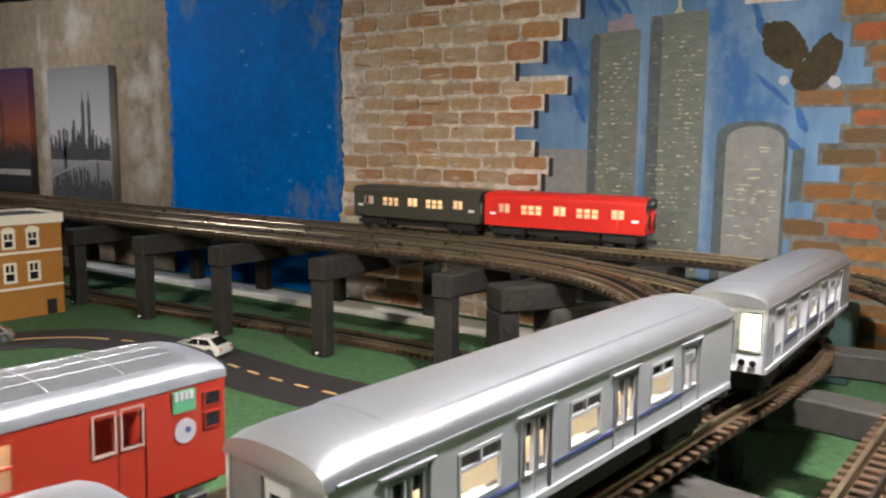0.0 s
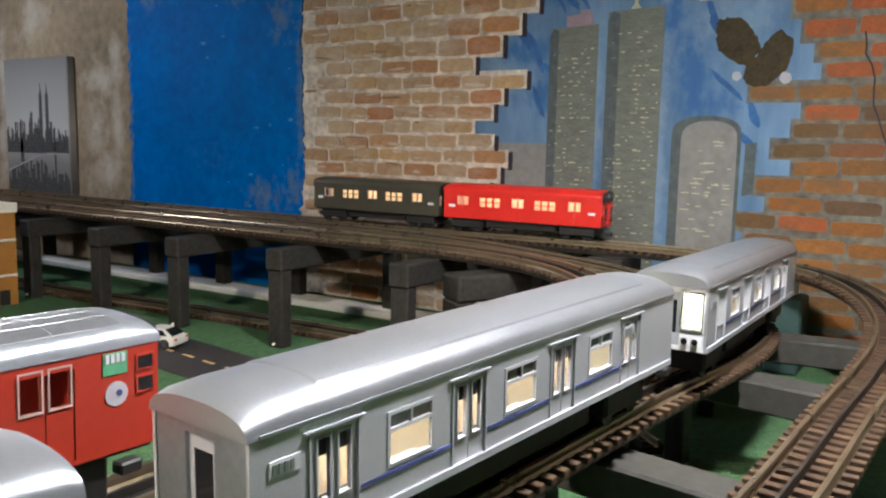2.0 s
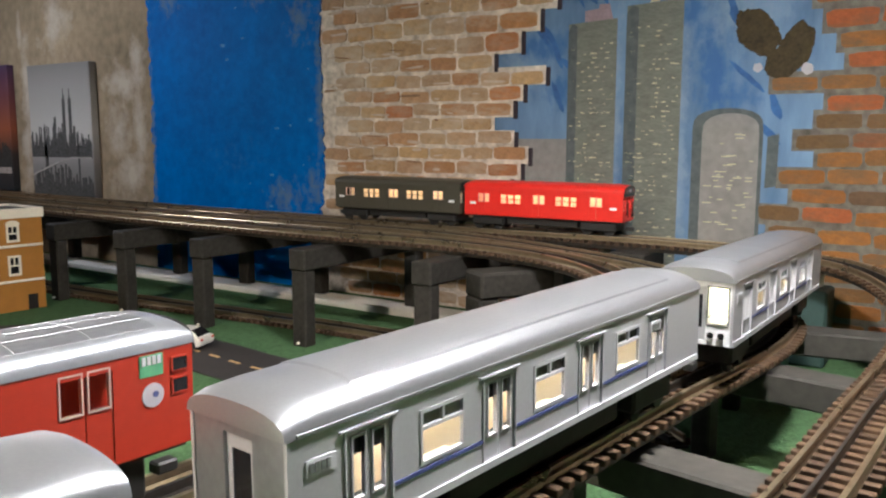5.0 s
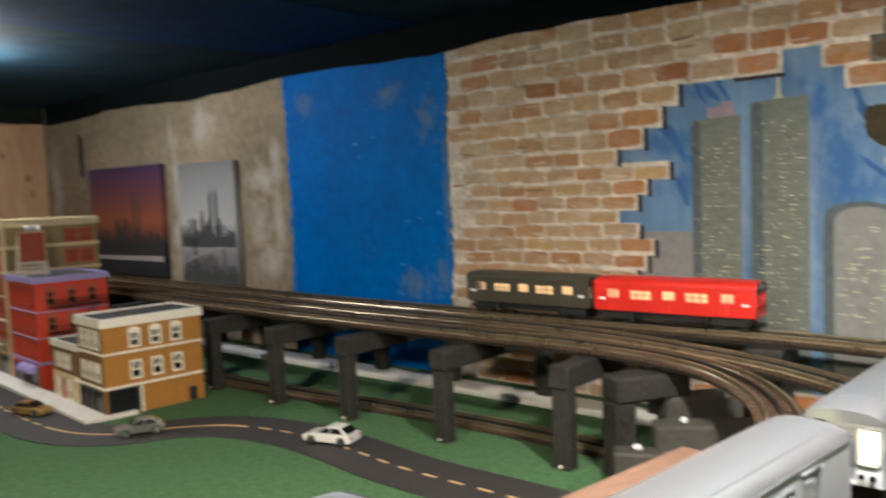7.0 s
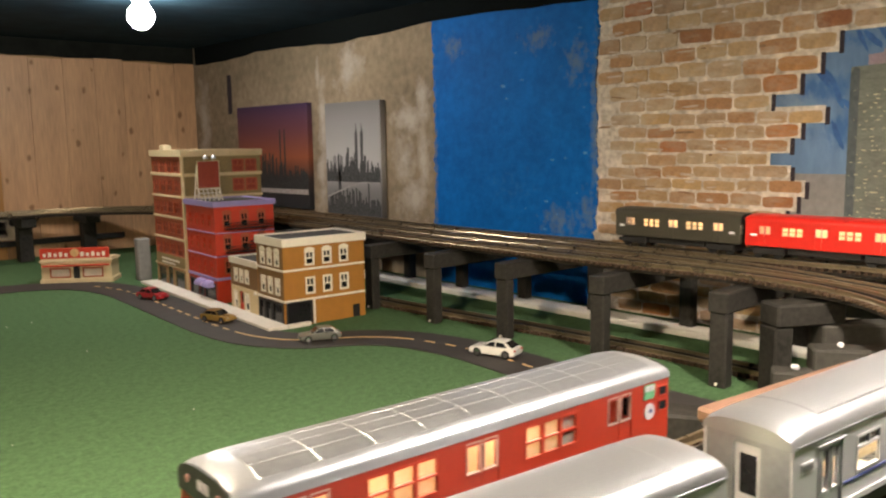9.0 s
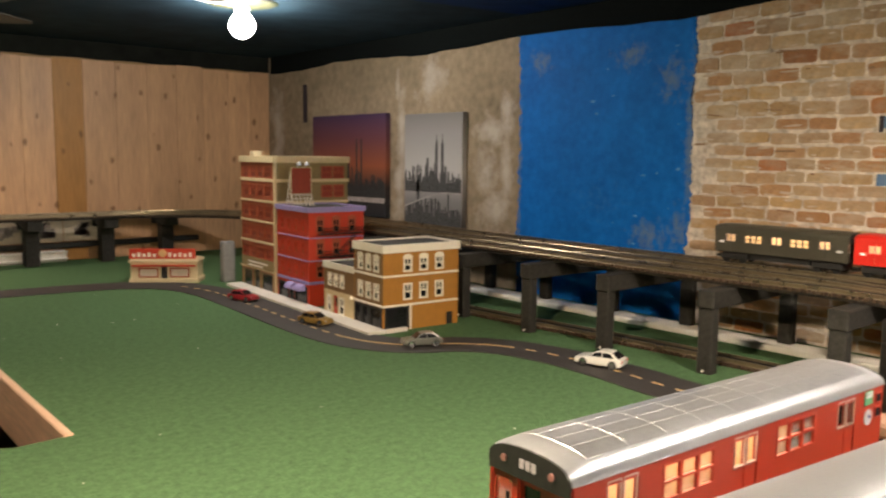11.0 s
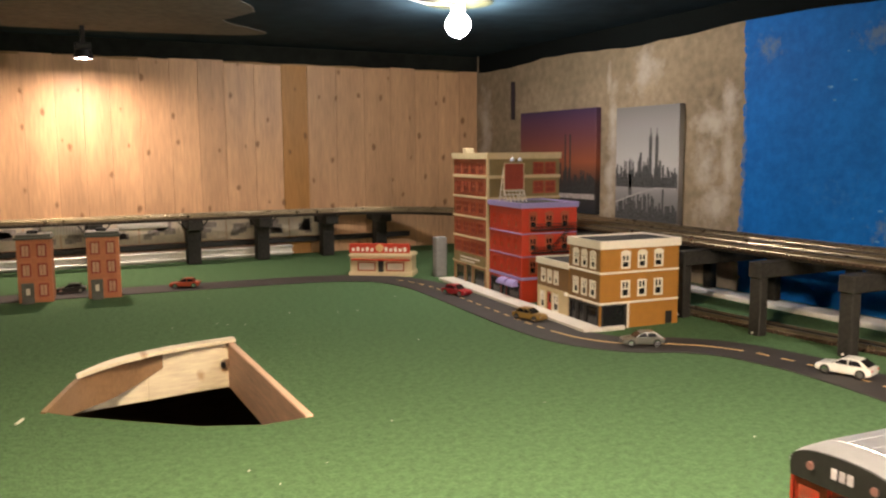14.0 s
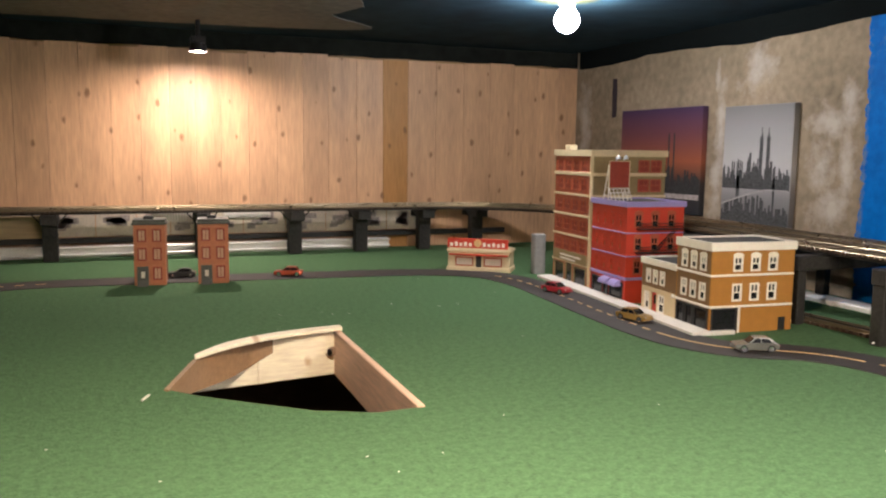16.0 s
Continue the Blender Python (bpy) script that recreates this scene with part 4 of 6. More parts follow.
    if style == "silver":
        part("roof_panel", roof_strip(-h + 0.036, h - 0.03, -0.37 * W, 0.37 * W, 0.0006, W, eave, top), roofm, roof, "raised roof panel")
        for s in (-1, 1):
            line = [Vector((-h + 0.004, s * W * 0.508, eave + 0.0012)), Vector((h - 0.004, s * W * 0.508, eave + 0.0012))]
            part("roof_gutter", bmsweep(line, [(-0.0006, -0.0006), (0.0006, -0.0006), (0.0006, 0.0005), (-0.0006, 0.0005)]), roofm, roof)
    else:
        for y0, y1 in ((-0.4, -0.202), (-0.198, -0.002), (0.002, 0.198), (0.202, 0.4)):
            for k in range(9):
                a, b = -h + 0.014 + (L - 0.028) * k / 9, -h + 0.014 + (L - 0.028) * (k + 1) / 9
                part("roof_sheet", roof_strip(a + 0.0002, b - 0.0002, y0 * W, y1 * W, 0.00012, W, eave, top, 4), M["roofgrey"] if badge else roofm, roof)
    # ends
    for s in (-1, 1):
        m = Matrix.Translation((s * (h - 0.0006), 0, 0)) @ Matrix.Rotation(s * math.pi / 2, 4, "Z")
        hw = W / 2
        if style == "silver":
            hs = [(-0.0085, 0.0085, z0 + 0.003, eave - 0.004)] + ([(0.0105, hw - 0.004, eave - 0.030, eave - 0.004)] if cab[0 if s < 0 else 1] else [])
        else:
            hs = [(-0.0085, 0.0085, z0 + 0.003, eave - 0.004), (0.0125, hw - 0.004, eave - 0.026, eave - 0.010), (-hw + 0.004, -0.0125, eave - 0.026, eave - 0.010)]
        # cab ends whitened, blind ends darkened: how light falls is in the colour
        end = part("end_wall", panelbm(hw - 0.001, eave + 0.0005, 0.0016, hs, m, x0=-hw + 0.001, z0=z0), M["white_sign"] if style == "silver" and len(hs) > 1 else (M["roofgrey"] if style == "silver" else side), t)
        ed = part("end_door", panelbm(0.0083, eave - 0.0042, 0.0012, [(-0.0055, 0.0055, eave - 0.034, eave - 0.010)], m @ Matrix.Translation((0, 0.0016, 0)), x0=-0.0083, z0=z0 + 0.003), side, end, "recessed end door")
        part("door_pane", panelbm(0.0057, eave - 0.0098, 0.0006, (), m @ Matrix.Translation((0, 0.002, 0)), x0=-0.0057, z0=eave - 0.0342), M["darkpane"], ed, "dark door pane")
        for a, b, c_, d_ in hs[1:]:
            part("pane", panelbm(b, d_, 0.0004, (), m @ Matrix.Translation((0, 0.001, 0)), x0=a, z0=c_), M["pane"], end).visible_shadow = False
        if style == "silver" and len(hs) > 1:
            a, b, c_, d_ = hs[1]
            # glowing panel stands in for the lit interior behind the cab window
            part("cab_lamp", panelbm(b, d_, 0.0008, (), m @ Matrix.Translation((0, 0.006, 0)), x0=a, z0=c_), M["cabglow"], end, "glowing panel in place of the lit cab interior")
            fr_ = panelbm(b + 0.0012, d_ + 0.0012, 0.0012, [(a, b, c_, d_)], m @ Matrix.Translation((0, -0.0008, 0)), x0=a - 0.0012, z0=c_ - 0.0012)
            part("cab_window_frame", fr_, M["chrome"], end, "bright cab window frame")
            bm = bmesh.new()
            for k in range(6):
                u, v = k / 5, (k + 1) / 5
                if k < 5:
                    rod(bm, (a + (b - a) * u, -0.0016, c_ + 0.004 + 0.004 * math.sin(2.6 * u)), (a + (b - a) * v, -0.0016, c_ + 0.004 + 0.004 * math.sin(2.6 * v)), 0.0004, 5)
            bmesh.ops.transform(bm, matrix=m, verts=bm.verts)
            part("wiper", bm, M["iron"], end, "bent black wiper")
            part("roll_sign", panelbm(-0.012, eave + 0.0012, 0.0012, (), m @ Matrix.Translation((0, -0.0012, 0)), x0=-0.0215, z0=eave - 0.0026), M["dark"], end, "dark destination sign")
            for u in (-0.0225, -0.0165):
                part("dark_window", panelbm(u + 0.0052, eave - 0.006, 0.0008, (), m @ Matrix.Translation((0, -0.0006, 0)), x0=u, z0=eave - 0.0185), M["darkpane"], end, "dark end window")
        if style != "silver":
            # dark arched front under the roof with two marker lamps
            pts = [(y * 0.96, eave + z * 0.8) for y, z in prof] 
            part("sign_box", prismbm([(p[0], p[1]) for p in pts] + [(-hw * 0.96, eave - 0.006), (hw * 0.96, eave - 0.006)], s * (h + 0.0002), s * (h + 0.0018), "x"), M["dark"], end, "black arched destination panel")
            for yy in (-0.016, 0.016):
                bm = bmesh.new()
                ring(bm, 0, yy, eave + 0.0015, 0.0019, s * (h + 0.0018), s * (h + 0.0026), "x", 12)
                part("marker_lamp", bm, M["marker"], end, "dull pinkish marker lamp")
            for k in range(3):
                part("sign_bar", boxbm(s * (h + 0.0018) - 0.0003, -0.0056 + 0.004 * k, eave - 0.0005, s * (h + 0.0018) + 0.0005, -0.0028 + 0.004 * k, eave + 0.0042), M["emblem"], end, "pale bar on the destination panel")
        for yy in (-0.0115, 0.0115) if style != "silver" else ():
            bm = bmesh.new()
            rod(bm, (s * (h + 0.003), yy, z0 + 0.006), (s * (h + 0.003), yy, eave - 0.014), 0.0009)
            part("handrail", bm, M["iron"], end)
        for yy in (s * 0.013, s * 0.0205):
            bm = bmesh.new()
            ring(bm, 0, yy, z0 + 0.0075, 0.0024, s * (h + 0.0004), s * (h + 0.0024), "x", 12)
            part("headlight", bm, M["chrome"], end)
        part("coupler", boxbm(s * h - 0.003, -0.004, 0.007, s * (h + 0.009), 0.004, 0.013, bevel=0.001) if s > 0 else boxbm(-h - 0.009, -0.004, 0.007, -h + 0.003, 0.004, 0.013, bevel=0.001), M["under"], t)
    # inside: floor, benches, the lit ceiling strip
    part("car_floor", boxbm(-h + 0.003, -W / 2 + 0.002, z0 - 0.002, h - 0.003, W / 2 - 0.002, z0 + 0.001), M["under"], t)
    for s in (-1, 1):
        for c, w in windows:
            part("bench", boxbm(c - w * 0.55, s * W * 0.36 - 0.005, z0 + 0.001, c + w * 0.55, s * W * 0.36 + 0.005, z0 + 0.013, bevel=0.001), M["seatlit"], t, "cream bench seen through the window")
    part("partition", boxbm(-h + 0.012, -0.0012, z0 + 0.001, h - (0.075 if style == "red" and badge else 0.012), 0.0012, eave - 0.004), M["seatlit"], t, "cream lining inside the car")
    part("light_strip", boxbm(-h + 0.02, -W * 0.3, eave - 0.0028, h - (0.085 if style == "red" and badge else 0.02), W * 0.3, eave - 0.0018), M[lit], t, "warm lit ceiling strip")
    # underframe and trucks
    part("underframe", boxbm(-h * 0.45, -W * 0.36, 0.009, h * 0.45, W * 0.36, z0 - 0.002, bevel=0.001), M["under"], t)
    for s in (-1, 1):
        tr = part("truck", boxbm(s * h * 0.7 - 0.026, -0.022, 0.0065, s * h * 0.7 + 0.026, 0.022, z0 - 0.002, bevel=0.002), M["under"], t, "black wheel truck")
        for dx in (-0.016, 0.016):
            for yy in (-0.016, 0.016):
                bm = bmesh.new()
                ring(bm, s * h * 0.7 + dx, 0, 0.0078, 0.0078, yy - 0.0022, yy + 0.0022, "y", 16)
                part("wheel", bm, M["under"], tr)
    return t


def roof_strip(x0, x1, y0, y1, lift, W, eave, top, n=12):
    """A raised sheet that follows the roof's arch, with sloped rims."""
    def zf(y):
        c = min(1.0, abs(y) / (W / 2 * 1.02)) ** (1 / 0.85)
        return eave + (top - eave) * max(0.0, 1 - c * c) ** 0.375
    bm = bmesh.new()
    rim = lift * 1.6
    ys = [y0] + [y0 + rim + (y1 - y0 - 2 * rim) * i / n for i in range(n + 1)] + [y1]
    rows = []
    for x, up_ in ((x0, 0), (x0 + rim * 2, 1), (x1 - rim * 2, 1), (x1, 0)):
        rows.append([bm.verts.new((x, y, zf(y) + (lift if up_ and 0 < i < len(ys) - 1 else -0.0002))) for i, y in enumerate(ys)])
    for a, b in zip(rows, rows[1:]):
        for i in range(len(ys) - 1):
            bm.faces.new((a[i], b[i], b[i + 1], a[i + 1]))
    bmesh.ops.recalc_face_normals(bm, faces=bm.faces[:])
    for f in bm.faces:
        if f.normal.z < 0:
            f.normal_flip()
    return bm


def on_track(line, d, half, lift=RAIL):
    """The pose of a car whose middle stands d metres along a line."""
    a, _ = along(line, d - half)
    b, _ = along(line, d + half)
    c = (a + b) / 2 + Vector((0, 0, lift))
    t = (b - a).normalized()
    side = Vector((0, 0, 1)).cross(t).normalized()
    up = t.cross(side)
    m = Matrix((t, side, up)).transposed().to_4x4()
    m.translation = c
    return m


LS = 0.346
sil = dict(z0=0.0265, L=LS, W=0.056, eave=0.0725, top=0.0855, side=M["silver_side"], roofm=M["silver"],
           windows=[(c, 0.029) for c in (-0.091, -0.009, 0.073)], doors=[(c, 0.023) for c in (-0.134, -0.051, 0.031, 0.111)], style="silver", group="silver subway train")
first = subway_car("subway_car", "silver model subway car with lit windows and a blue stripe", cab=(False, True), **sil)
lead = subway_car("subway_car", "silver model subway car with a brightly lit cab window", **sil)
d1 = nearest(LINE_B, 0.256) + LS / 2
first.matrix_basis = on_track(LINE_B, d1, LS * 0.35)
copy_thing(first, on_track(LINE_B, d1 - LS - 0.055, LS * 0.35))
lead.matrix_basis = (on_track(LINE_B, nearest(LINE_B, 0.652) + LS * 0.485, LS * 0.35))

LR = 0.312
red = subway_car("subway_car", "red model subway car with a silver roof and lit windows", LR, 0.056, 0.0755, 0.0872, M["carred"], M["redroof"],
                 [(c, 0.045) for c in (-0.067, 0.041)], [(c, 0.0245) for c in (-0.121, -0.014, 0.104)], "red", "red subway train", 0.030, (0.0235, 0.0035), (0.0195, 0.0035), lit="carlight_soft")
red.matrix_basis = on_track(LINE_A, nearest(LINE_A, -0.0105) + LR / 2, LR * 0.35)

LF = 0.245
wf = [(LF * (f - 0.5), 0.034) for f in (0.31, 0.66)]
df = [(LF * (f - 0.5), 0.019) for f in (0.13, 0.49, 0.84)]
fargs = dict(group="red and olive train", z0=0.021, win=(0.0235, 0.008), dw=(0.0205, 0.009), badge=False, lit="carlight_soft")
far_red = subway_car("subway_car", "bright red model subway car with lit windows", LF, 0.052, 0.062, 0.0725, M["farred"], M["farred"], wf, df, "red", **fargs)
far_green = subway_car("subway_car", "dark olive model subway car with lit windows", LF, 0.052, 0.062, 0.0725, M["olivecar"], M["olivecar"], wf, df, "red", **fargs)
dr = nearest_y(LINE_C, 0.465) + LF / 2
far_red.matrix_basis = on_track(LINE_C, dr, LF * 0.35)
far_green.matrix_basis = on_track(LINE_C, dr + LF + 0.008, LF * 0.35)

# ---- the town ----
ROW = pose(0.667, 1.414, 0, 0, 0, -4.59)


def face(kind, u0, u1, v0, v1):
    """The wall frame of one side of a block: x along the wall, -y outwards; and its length."""
    if kind == "front":
        return Matrix.Translation((u0, v0, 0)), u1 - u0
    if kind == "street":
        return Matrix.Translation((u0, v1, 0)) @ Matrix.Rotation(-math.pi / 2, 4, "Z"), v1 - v0
    if kind == "back":
        return Matrix.Translation((u1, v1, 0)) @ Matrix.Rotation(math.pi, 4, "Z"), u1 - u0
    return Matrix.Translation((u1, v0, 0)) @ Matrix.Rotation(math.pi / 2, 4, "Z"), v1 - v0


def window(t, m, x0, x1, z0, z1, frame="white", arch=False, sash=True, pane="darkpane", proud=0.0014):
    """A toy window: surround, meeting rails and a dark pane in its opening."""
    bm = bmesh.new()
    f = min(0.0024, (x1 - x0) * 0.16)
    holes = [(x0 + f, x1 - f, z0 + f, z1 - f)]
    if sash:
        zm, xm = (z0 + z1) / 2, (x0 + x1) / 2
        holes = [(x0 + f, x1 - f, z0 + f, zm - f / 2), (x0 + f, xm - f / 3, zm + f / 2, z1 - f), (xm + f / 3, x1 - f, zm + f / 2, z1 - f)]
    panel(bm, x1 + 0.0012, z1 + 0.0012, 0.003, holes, m @ Matrix.Translation((0, -proud, 0)), x0=x0 - 0.0012, z0=z0 - 0.0012)
    if arch:
        n = 10
        w = (x1 - x0) / 2 + 0.0022
        pts = [((x0 + x1) / 2 + w * math.cos(math.pi * i / n), z1 + 0.0012 + w * 0.62 * math.sin(math.pi * i / n)) for i in range(n + 1)]
        vs = prism(bm, pts, -proud - 0.0006, 0.0016, "y")
        bmesh.ops.transform(bm, matrix=m, verts=vs)
    o = part("window", bm, M[frame], t)
    part("pane", panelbm(x1, z1, 0.0005, (), m @ Matrix.Translation((0, 0.0012, 0)), x0=x0, z0=z0), M[pane], o)
    return o


def band(t, name, kinds, u0, u1, v0, v1, z0, z1, out, material, label=""):
    """A string course or cornice round the named sides, as one mitred ledge."""
    bm = bmesh.new()
    box(bm, u0 - out if "street" in kinds else u0, v0 - out if "front" in kinds else v0, z0, u1 + (out if "end" in kinds else 0), v1 + (out if "back" in kinds else 0), z1, bevel=min(out, z1 - z0) * 0.25)
    return part(name, bm, M[material], t, label)


def block(t, u0, u1, v0, v1, h, mats, openings):
    """Four walls with their openings, each wall a part."""
    for kind in ("front", "street", "back", "end"):
        m, w = face(kind, u0, u1, v0, v1)
        hs = [(a - 0.0002, b + 0.0002, c - 0.0002, d + 0.0002) for a, b, c, d in openings.get(kind, ())]
        if kind in ("street", "end"):
            m2 = m @ Matrix.Translation((0.003, 0, 0))
            hs = [(a - 0.003, b - 0.003, c, d) for a, b, c, d in hs]
            part("wall", panelbm(w - 0.006, h, 0.003, hs, m2), M[mats.get(kind, mats["front"])], t)
        else:
            part("wall", panelbm(w, h, 0.003, hs, m), M[mats.get(kind, mats["front"])], t)


# ochre corner house with its two-storey wing
t = thing("corner_building", "ochre three-storey model corner building with white arched windows", "building", ROW)
U, V, H = 0.185, 0.115, 0.166
fw = [(0.046 + 0.039 * i, 0.069 + 0.039 * i) for i in range(3)]
fm, _ = face("front", 0, U, 0, V)
sm, sw = face("street", 0, U, 0, V)
up = [(a + 0.002, b - 0.002, 0.119, 0.146) for a, b in fw]
lo = [(a + 0.002, b - 0.002, 0.062, 0.094) for a, b in fw]
sx = [(0.018, 0.036), (0.049, 0.067), (0.080, 0.098)]
sup = [(a, b, 0.119, 0.146) for a, b in sx]
slo = [(a, b, 0.062, 0.094) for a, b in sx]
shop_f = (0.004, 0.060, 0.004, 0.048)
shop_s = [(0.004, 0.030, 0.004, 0.046), (0.034, 0.060, 0.004, 0.046), (0.064, 0.109, 0.004, 0.046)]
door = (0.155, 0.172, 0.0, 0.026)
# ochre front, street wall in the brown that holds its dimmer light
block(t, 0, U, 0, V, H, {"front": "ochre", "street": "brown"}, {"front": up + lo + [shop_f, door], "street": sup + slo + shop_s})
for q in up:
    window(t, fm, *q, arch=True)
for q in lo:
    window(t, fm, *q)
for q in sup:
    window(t, sm, *q, arch=True)
for q in slo:
    window(t, sm, *q)
for m, qs in ((fm, [shop_f]), (sm, shop_s)):
    for q in qs:
        w = window(t, m, *q, frame="dark", sash=False)
part("door", panelbm(door[1], door[3], 0.001, (), fm @ Matrix.Translation((0, 0.0014, 0)), x0=door[0], z0=0), M["dark"], t, "dark back door")
part("pilaster", panelbm(0.0665, 0.05, 0.002, (), fm @ Matrix.Translation((0, -0.002, 0)), x0=0.0625, z0=0), M["white"], t, "white pilaster")
for z in (0.049, 0.109):
    band(t, "string_course", ("front", "street"), 0, U, 0, V, z, z + 0.0042, 0.0022, "white")
def parapet(t, u0, u1, v0, v1, h, hh, out, material, wall=0.005):
    bm = bmesh.new()
    for kind in ("front", "street", "back", "end"):
        m, w = face(kind, u0 - out, u1 + out, v0 - out, v1 + out)
        if kind in ("street", "end"):
            panel(bm, w - wall, h + hh, wall, (), m, x0=wall, z0=h)
        else:
            panel(bm, w, h + hh, wall, (), m, z0=h)
    part("cornice", bm, M[material], t, "pale cornice")
    part("roof", boxbm(u0 + 0.0015, v0 + 0.0015, h - 0.004, u1 - 0.0015, v1 - 0.0015, h + hh - 0.003), M["tar"], t)
parapet(t, 0, U, 0, V, H - 0.008, 0.016, 0.003, "white")
# wing
WV = 0.25
block(t, 0.001, U * 0.8, V + 0.001, WV, 0.108, {"front": "brown", "street": "brown"}, {"street": [(0.02 + 0.027 * i, 0.036 + 0.027 * i, 0.066, 0.094) for i in range(3)] + [(0.016, 0.034, 0.008, 0.044), (0.044, 0.062, 0.002, 0.046), (0.07, 0.092, 0.008, 0.044)]})
wm, _ = face("street", 0.001, U * 0.8, V + 0.001, WV)
for i in range(3):
    window(t, wm, 0.02 + 0.027 * i, 0.036 + 0.027 * i, 0.066, 0.094)
for a, b in ((0.016, 0.034), (0.07, 0.092)):
    window(t, wm, a, b, 0.008, 0.044, frame="white")
part("shop_front", panelbm(WV - V - 0.002, 0.056, 0.0012, [(0.015, 0.035, 0.006, 0.046), (0.043, 0.063, 0.001, 0.047), (0.069, 0.093, 0.006, 0.046)], wm @ Matrix.Translation((0, -0.0012, 0)), x0=0.004), M["cream"], t, "cream shop front")
dr_ = part("door", panelbm(0.062, 0.046, 0.001, [(0.048, 0.058, 0.022, 0.042)], wm @ Matrix.Translation((0, 0.0012, 0)), x0=0.044, z0=0.002), M["redwall"], t, "red shop door")
part("pane", panelbm(0.058, 0.042, 0.0004, (), wm @ Matrix.Translation((0, 0.0026, 0)), x0=0.048, z0=0.022), M["darkpane"], dr_)
parapet(t, 0.001, U * 0.8, V + 0.004, WV, 0.104, 0.013, 0.0025, "white")
bm = bmesh.new()
lathe(bm, [(0.001, -0.004), (0.0035, -0.002), (0.0035, 0.002), (0.001, 0.004)], -0.004, V + 0.006, 0.052, 10)
part("globe_lamp", bm, M["white"], t, "small white globe lamp")

# kerbside slab
tagged(part("pavement", boxbm(-0.042, -0.012, 0.0, 0.0, 0.72, 0.0075, bevel=0.001), M["kerb"]), "pale pavement strip in front of the model buildings", "pavement", kind="structure").matrix_basis = ROW
tagged(part("pavement", boxbm(0.0005, -0.014, 0.0, 0.05, -0.0032, 0.0075, bevel=0.001), M["kerb"]), "pale pavement corner by the corner building", "pavement", kind="structure").matrix_basis = ROW

# red house with a fire escape
t = thing("red_building", "red four-storey model building with lilac trim and black fire escape", "building", ROW)
u0, u1, v0, v1, H = 0.0, 0.145, 0.322, 0.49, 0.222
fl = 0.053
fo = [(0.02 + 0.042 * i, 0.038 + 0.042 * i, 0.066 + fl * k, 0.096 + fl * k) for k in range(3) for i in range(3)]
so = [(0.02 + 0.037 * i, 0.037 + 0.037 * i, 0.066 + fl * k, 0.096 + fl * k) for k in range(3) for i in range(4)]
sh = [(0.01, 0.06, 0.006, 0.044), (0.068, 0.09, 0.002, 0.046), (0.098, 0.158, 0.006, 0.044)]
block(t, u0, u1, v0, v1, H, {"front": "redwall", "street": "redwall"}, {"front": fo, "street": so + sh})
fm, _ = face("front", u0, u1, v0, v1)
sm, _ = face("street", u0, u1, v0, v1)
for q in fo:
    window(t, fm, *q, frame="redbrick", arch=True, pane="darkpane")
for q in so:
    window(t, sm, *q, frame="redwall", arch=False, pane="redbrick", proud=0.0008)
for q in sh:
    window(t, sm, *q, frame="dark", sash=False)
for k in range(3):
    band(t, "string_course", ("front", "street"), u0, u1, v0, v1, 0.052 + fl * k, 0.0545 + fl * k + (0.004 if k == 0 else 0), 0.002, "lilac", "lilac string course")
parapet(t, u0, u1, v0, v1, H - 0.004, 0.012, 0.004, "lilac")
fe = part("fire_escape", bmesh.new(), M["iron"], t, "black iron fire escape")
for k, z in enumerate((0.116, 0.169)):
    bm = bmesh.new()
    box(bm, 0.022, v0 - 0.017, z - 0.0015, 0.136, v0 - 0.0005, z)
    part("platform", bm, M["iron"], fe)
    bm = bmesh.new()
    for zz in (0.006, 0.013):
        rod(bm, (0.022, v0 - 0.0165, z + zz), (0.136, v0 - 0.0165, z + zz), 0.0008, 5)
    for i in range(24):
        xx = 0.022 + 0.114 * i / 23
        rod(bm, (xx, v0 - 0.0165, z), (xx, v0 - 0.0165, z + 0.013), 0.0005, 4)
    part("railing", bm, M["iron"], fe)
for z0_, z1_, xa, xb in ((0.116, 0.169, 0.06, 0.115), (0.05, 0.116, 0.05, 0.11)):
    bm = bmesh.new()
    for off in (0.0, 0.008):
        rod(bm, (xa + off, v0 - 0.012, z0_), (xb + off, v0 - 0.012, z1_), 0.0009, 5)
    for i in range(9):
        f = i / 8
        xx, zz = xa + (xb - xa) * f, z0_ + (z1_ - z0_) * f
        box(bm, xx, v0 - 0.014, zz - 0.0005, xx + 0.008, v0 - 0.006, zz + 0.0005)
    part("stair", bm, M["iron"], fe)
for i, x in enumerate((0.34, 0.385)):
    bm = bmesh.new()
    n = 10
    for a0 in range(n):
        p = [(-0.0175 * math.sin(math.pi / 2 * k / n), 0.036 + 0.014 * math.cos(math.pi / 2 * k / n)) for k in range(n + 1)]
    prism(bm, [(0, 0.036)] + p, x, x + 0.034, "y")
    part("awning", bm, M["lilac"], t, "rounded lilac awning", smooth=True)

# roof billboard frame
b = thing("billboard", "pale roof billboard with two lamps on a braced frame", "billboard", ROW @ Matrix.Translation((0.01, 0.43, 0.2185)))
part("board", boxbm(0.0, 0.0, 0.038, 0.052, 0.003, 0.1, bevel=0.0006), M["redpane"], b, "dull red billboard face")
bm = bmesh.new()
panel(bm, 0.0532, 0.1012, 0.0015, [(0.0002, 0.0518, 0.0385, 0.0996)], Matrix.Translation((0, -0.0016, 0)), x0=-0.0012, z0=0.0372)
part("frame", bm, M["cream"], b)
bm = bmesh.new()
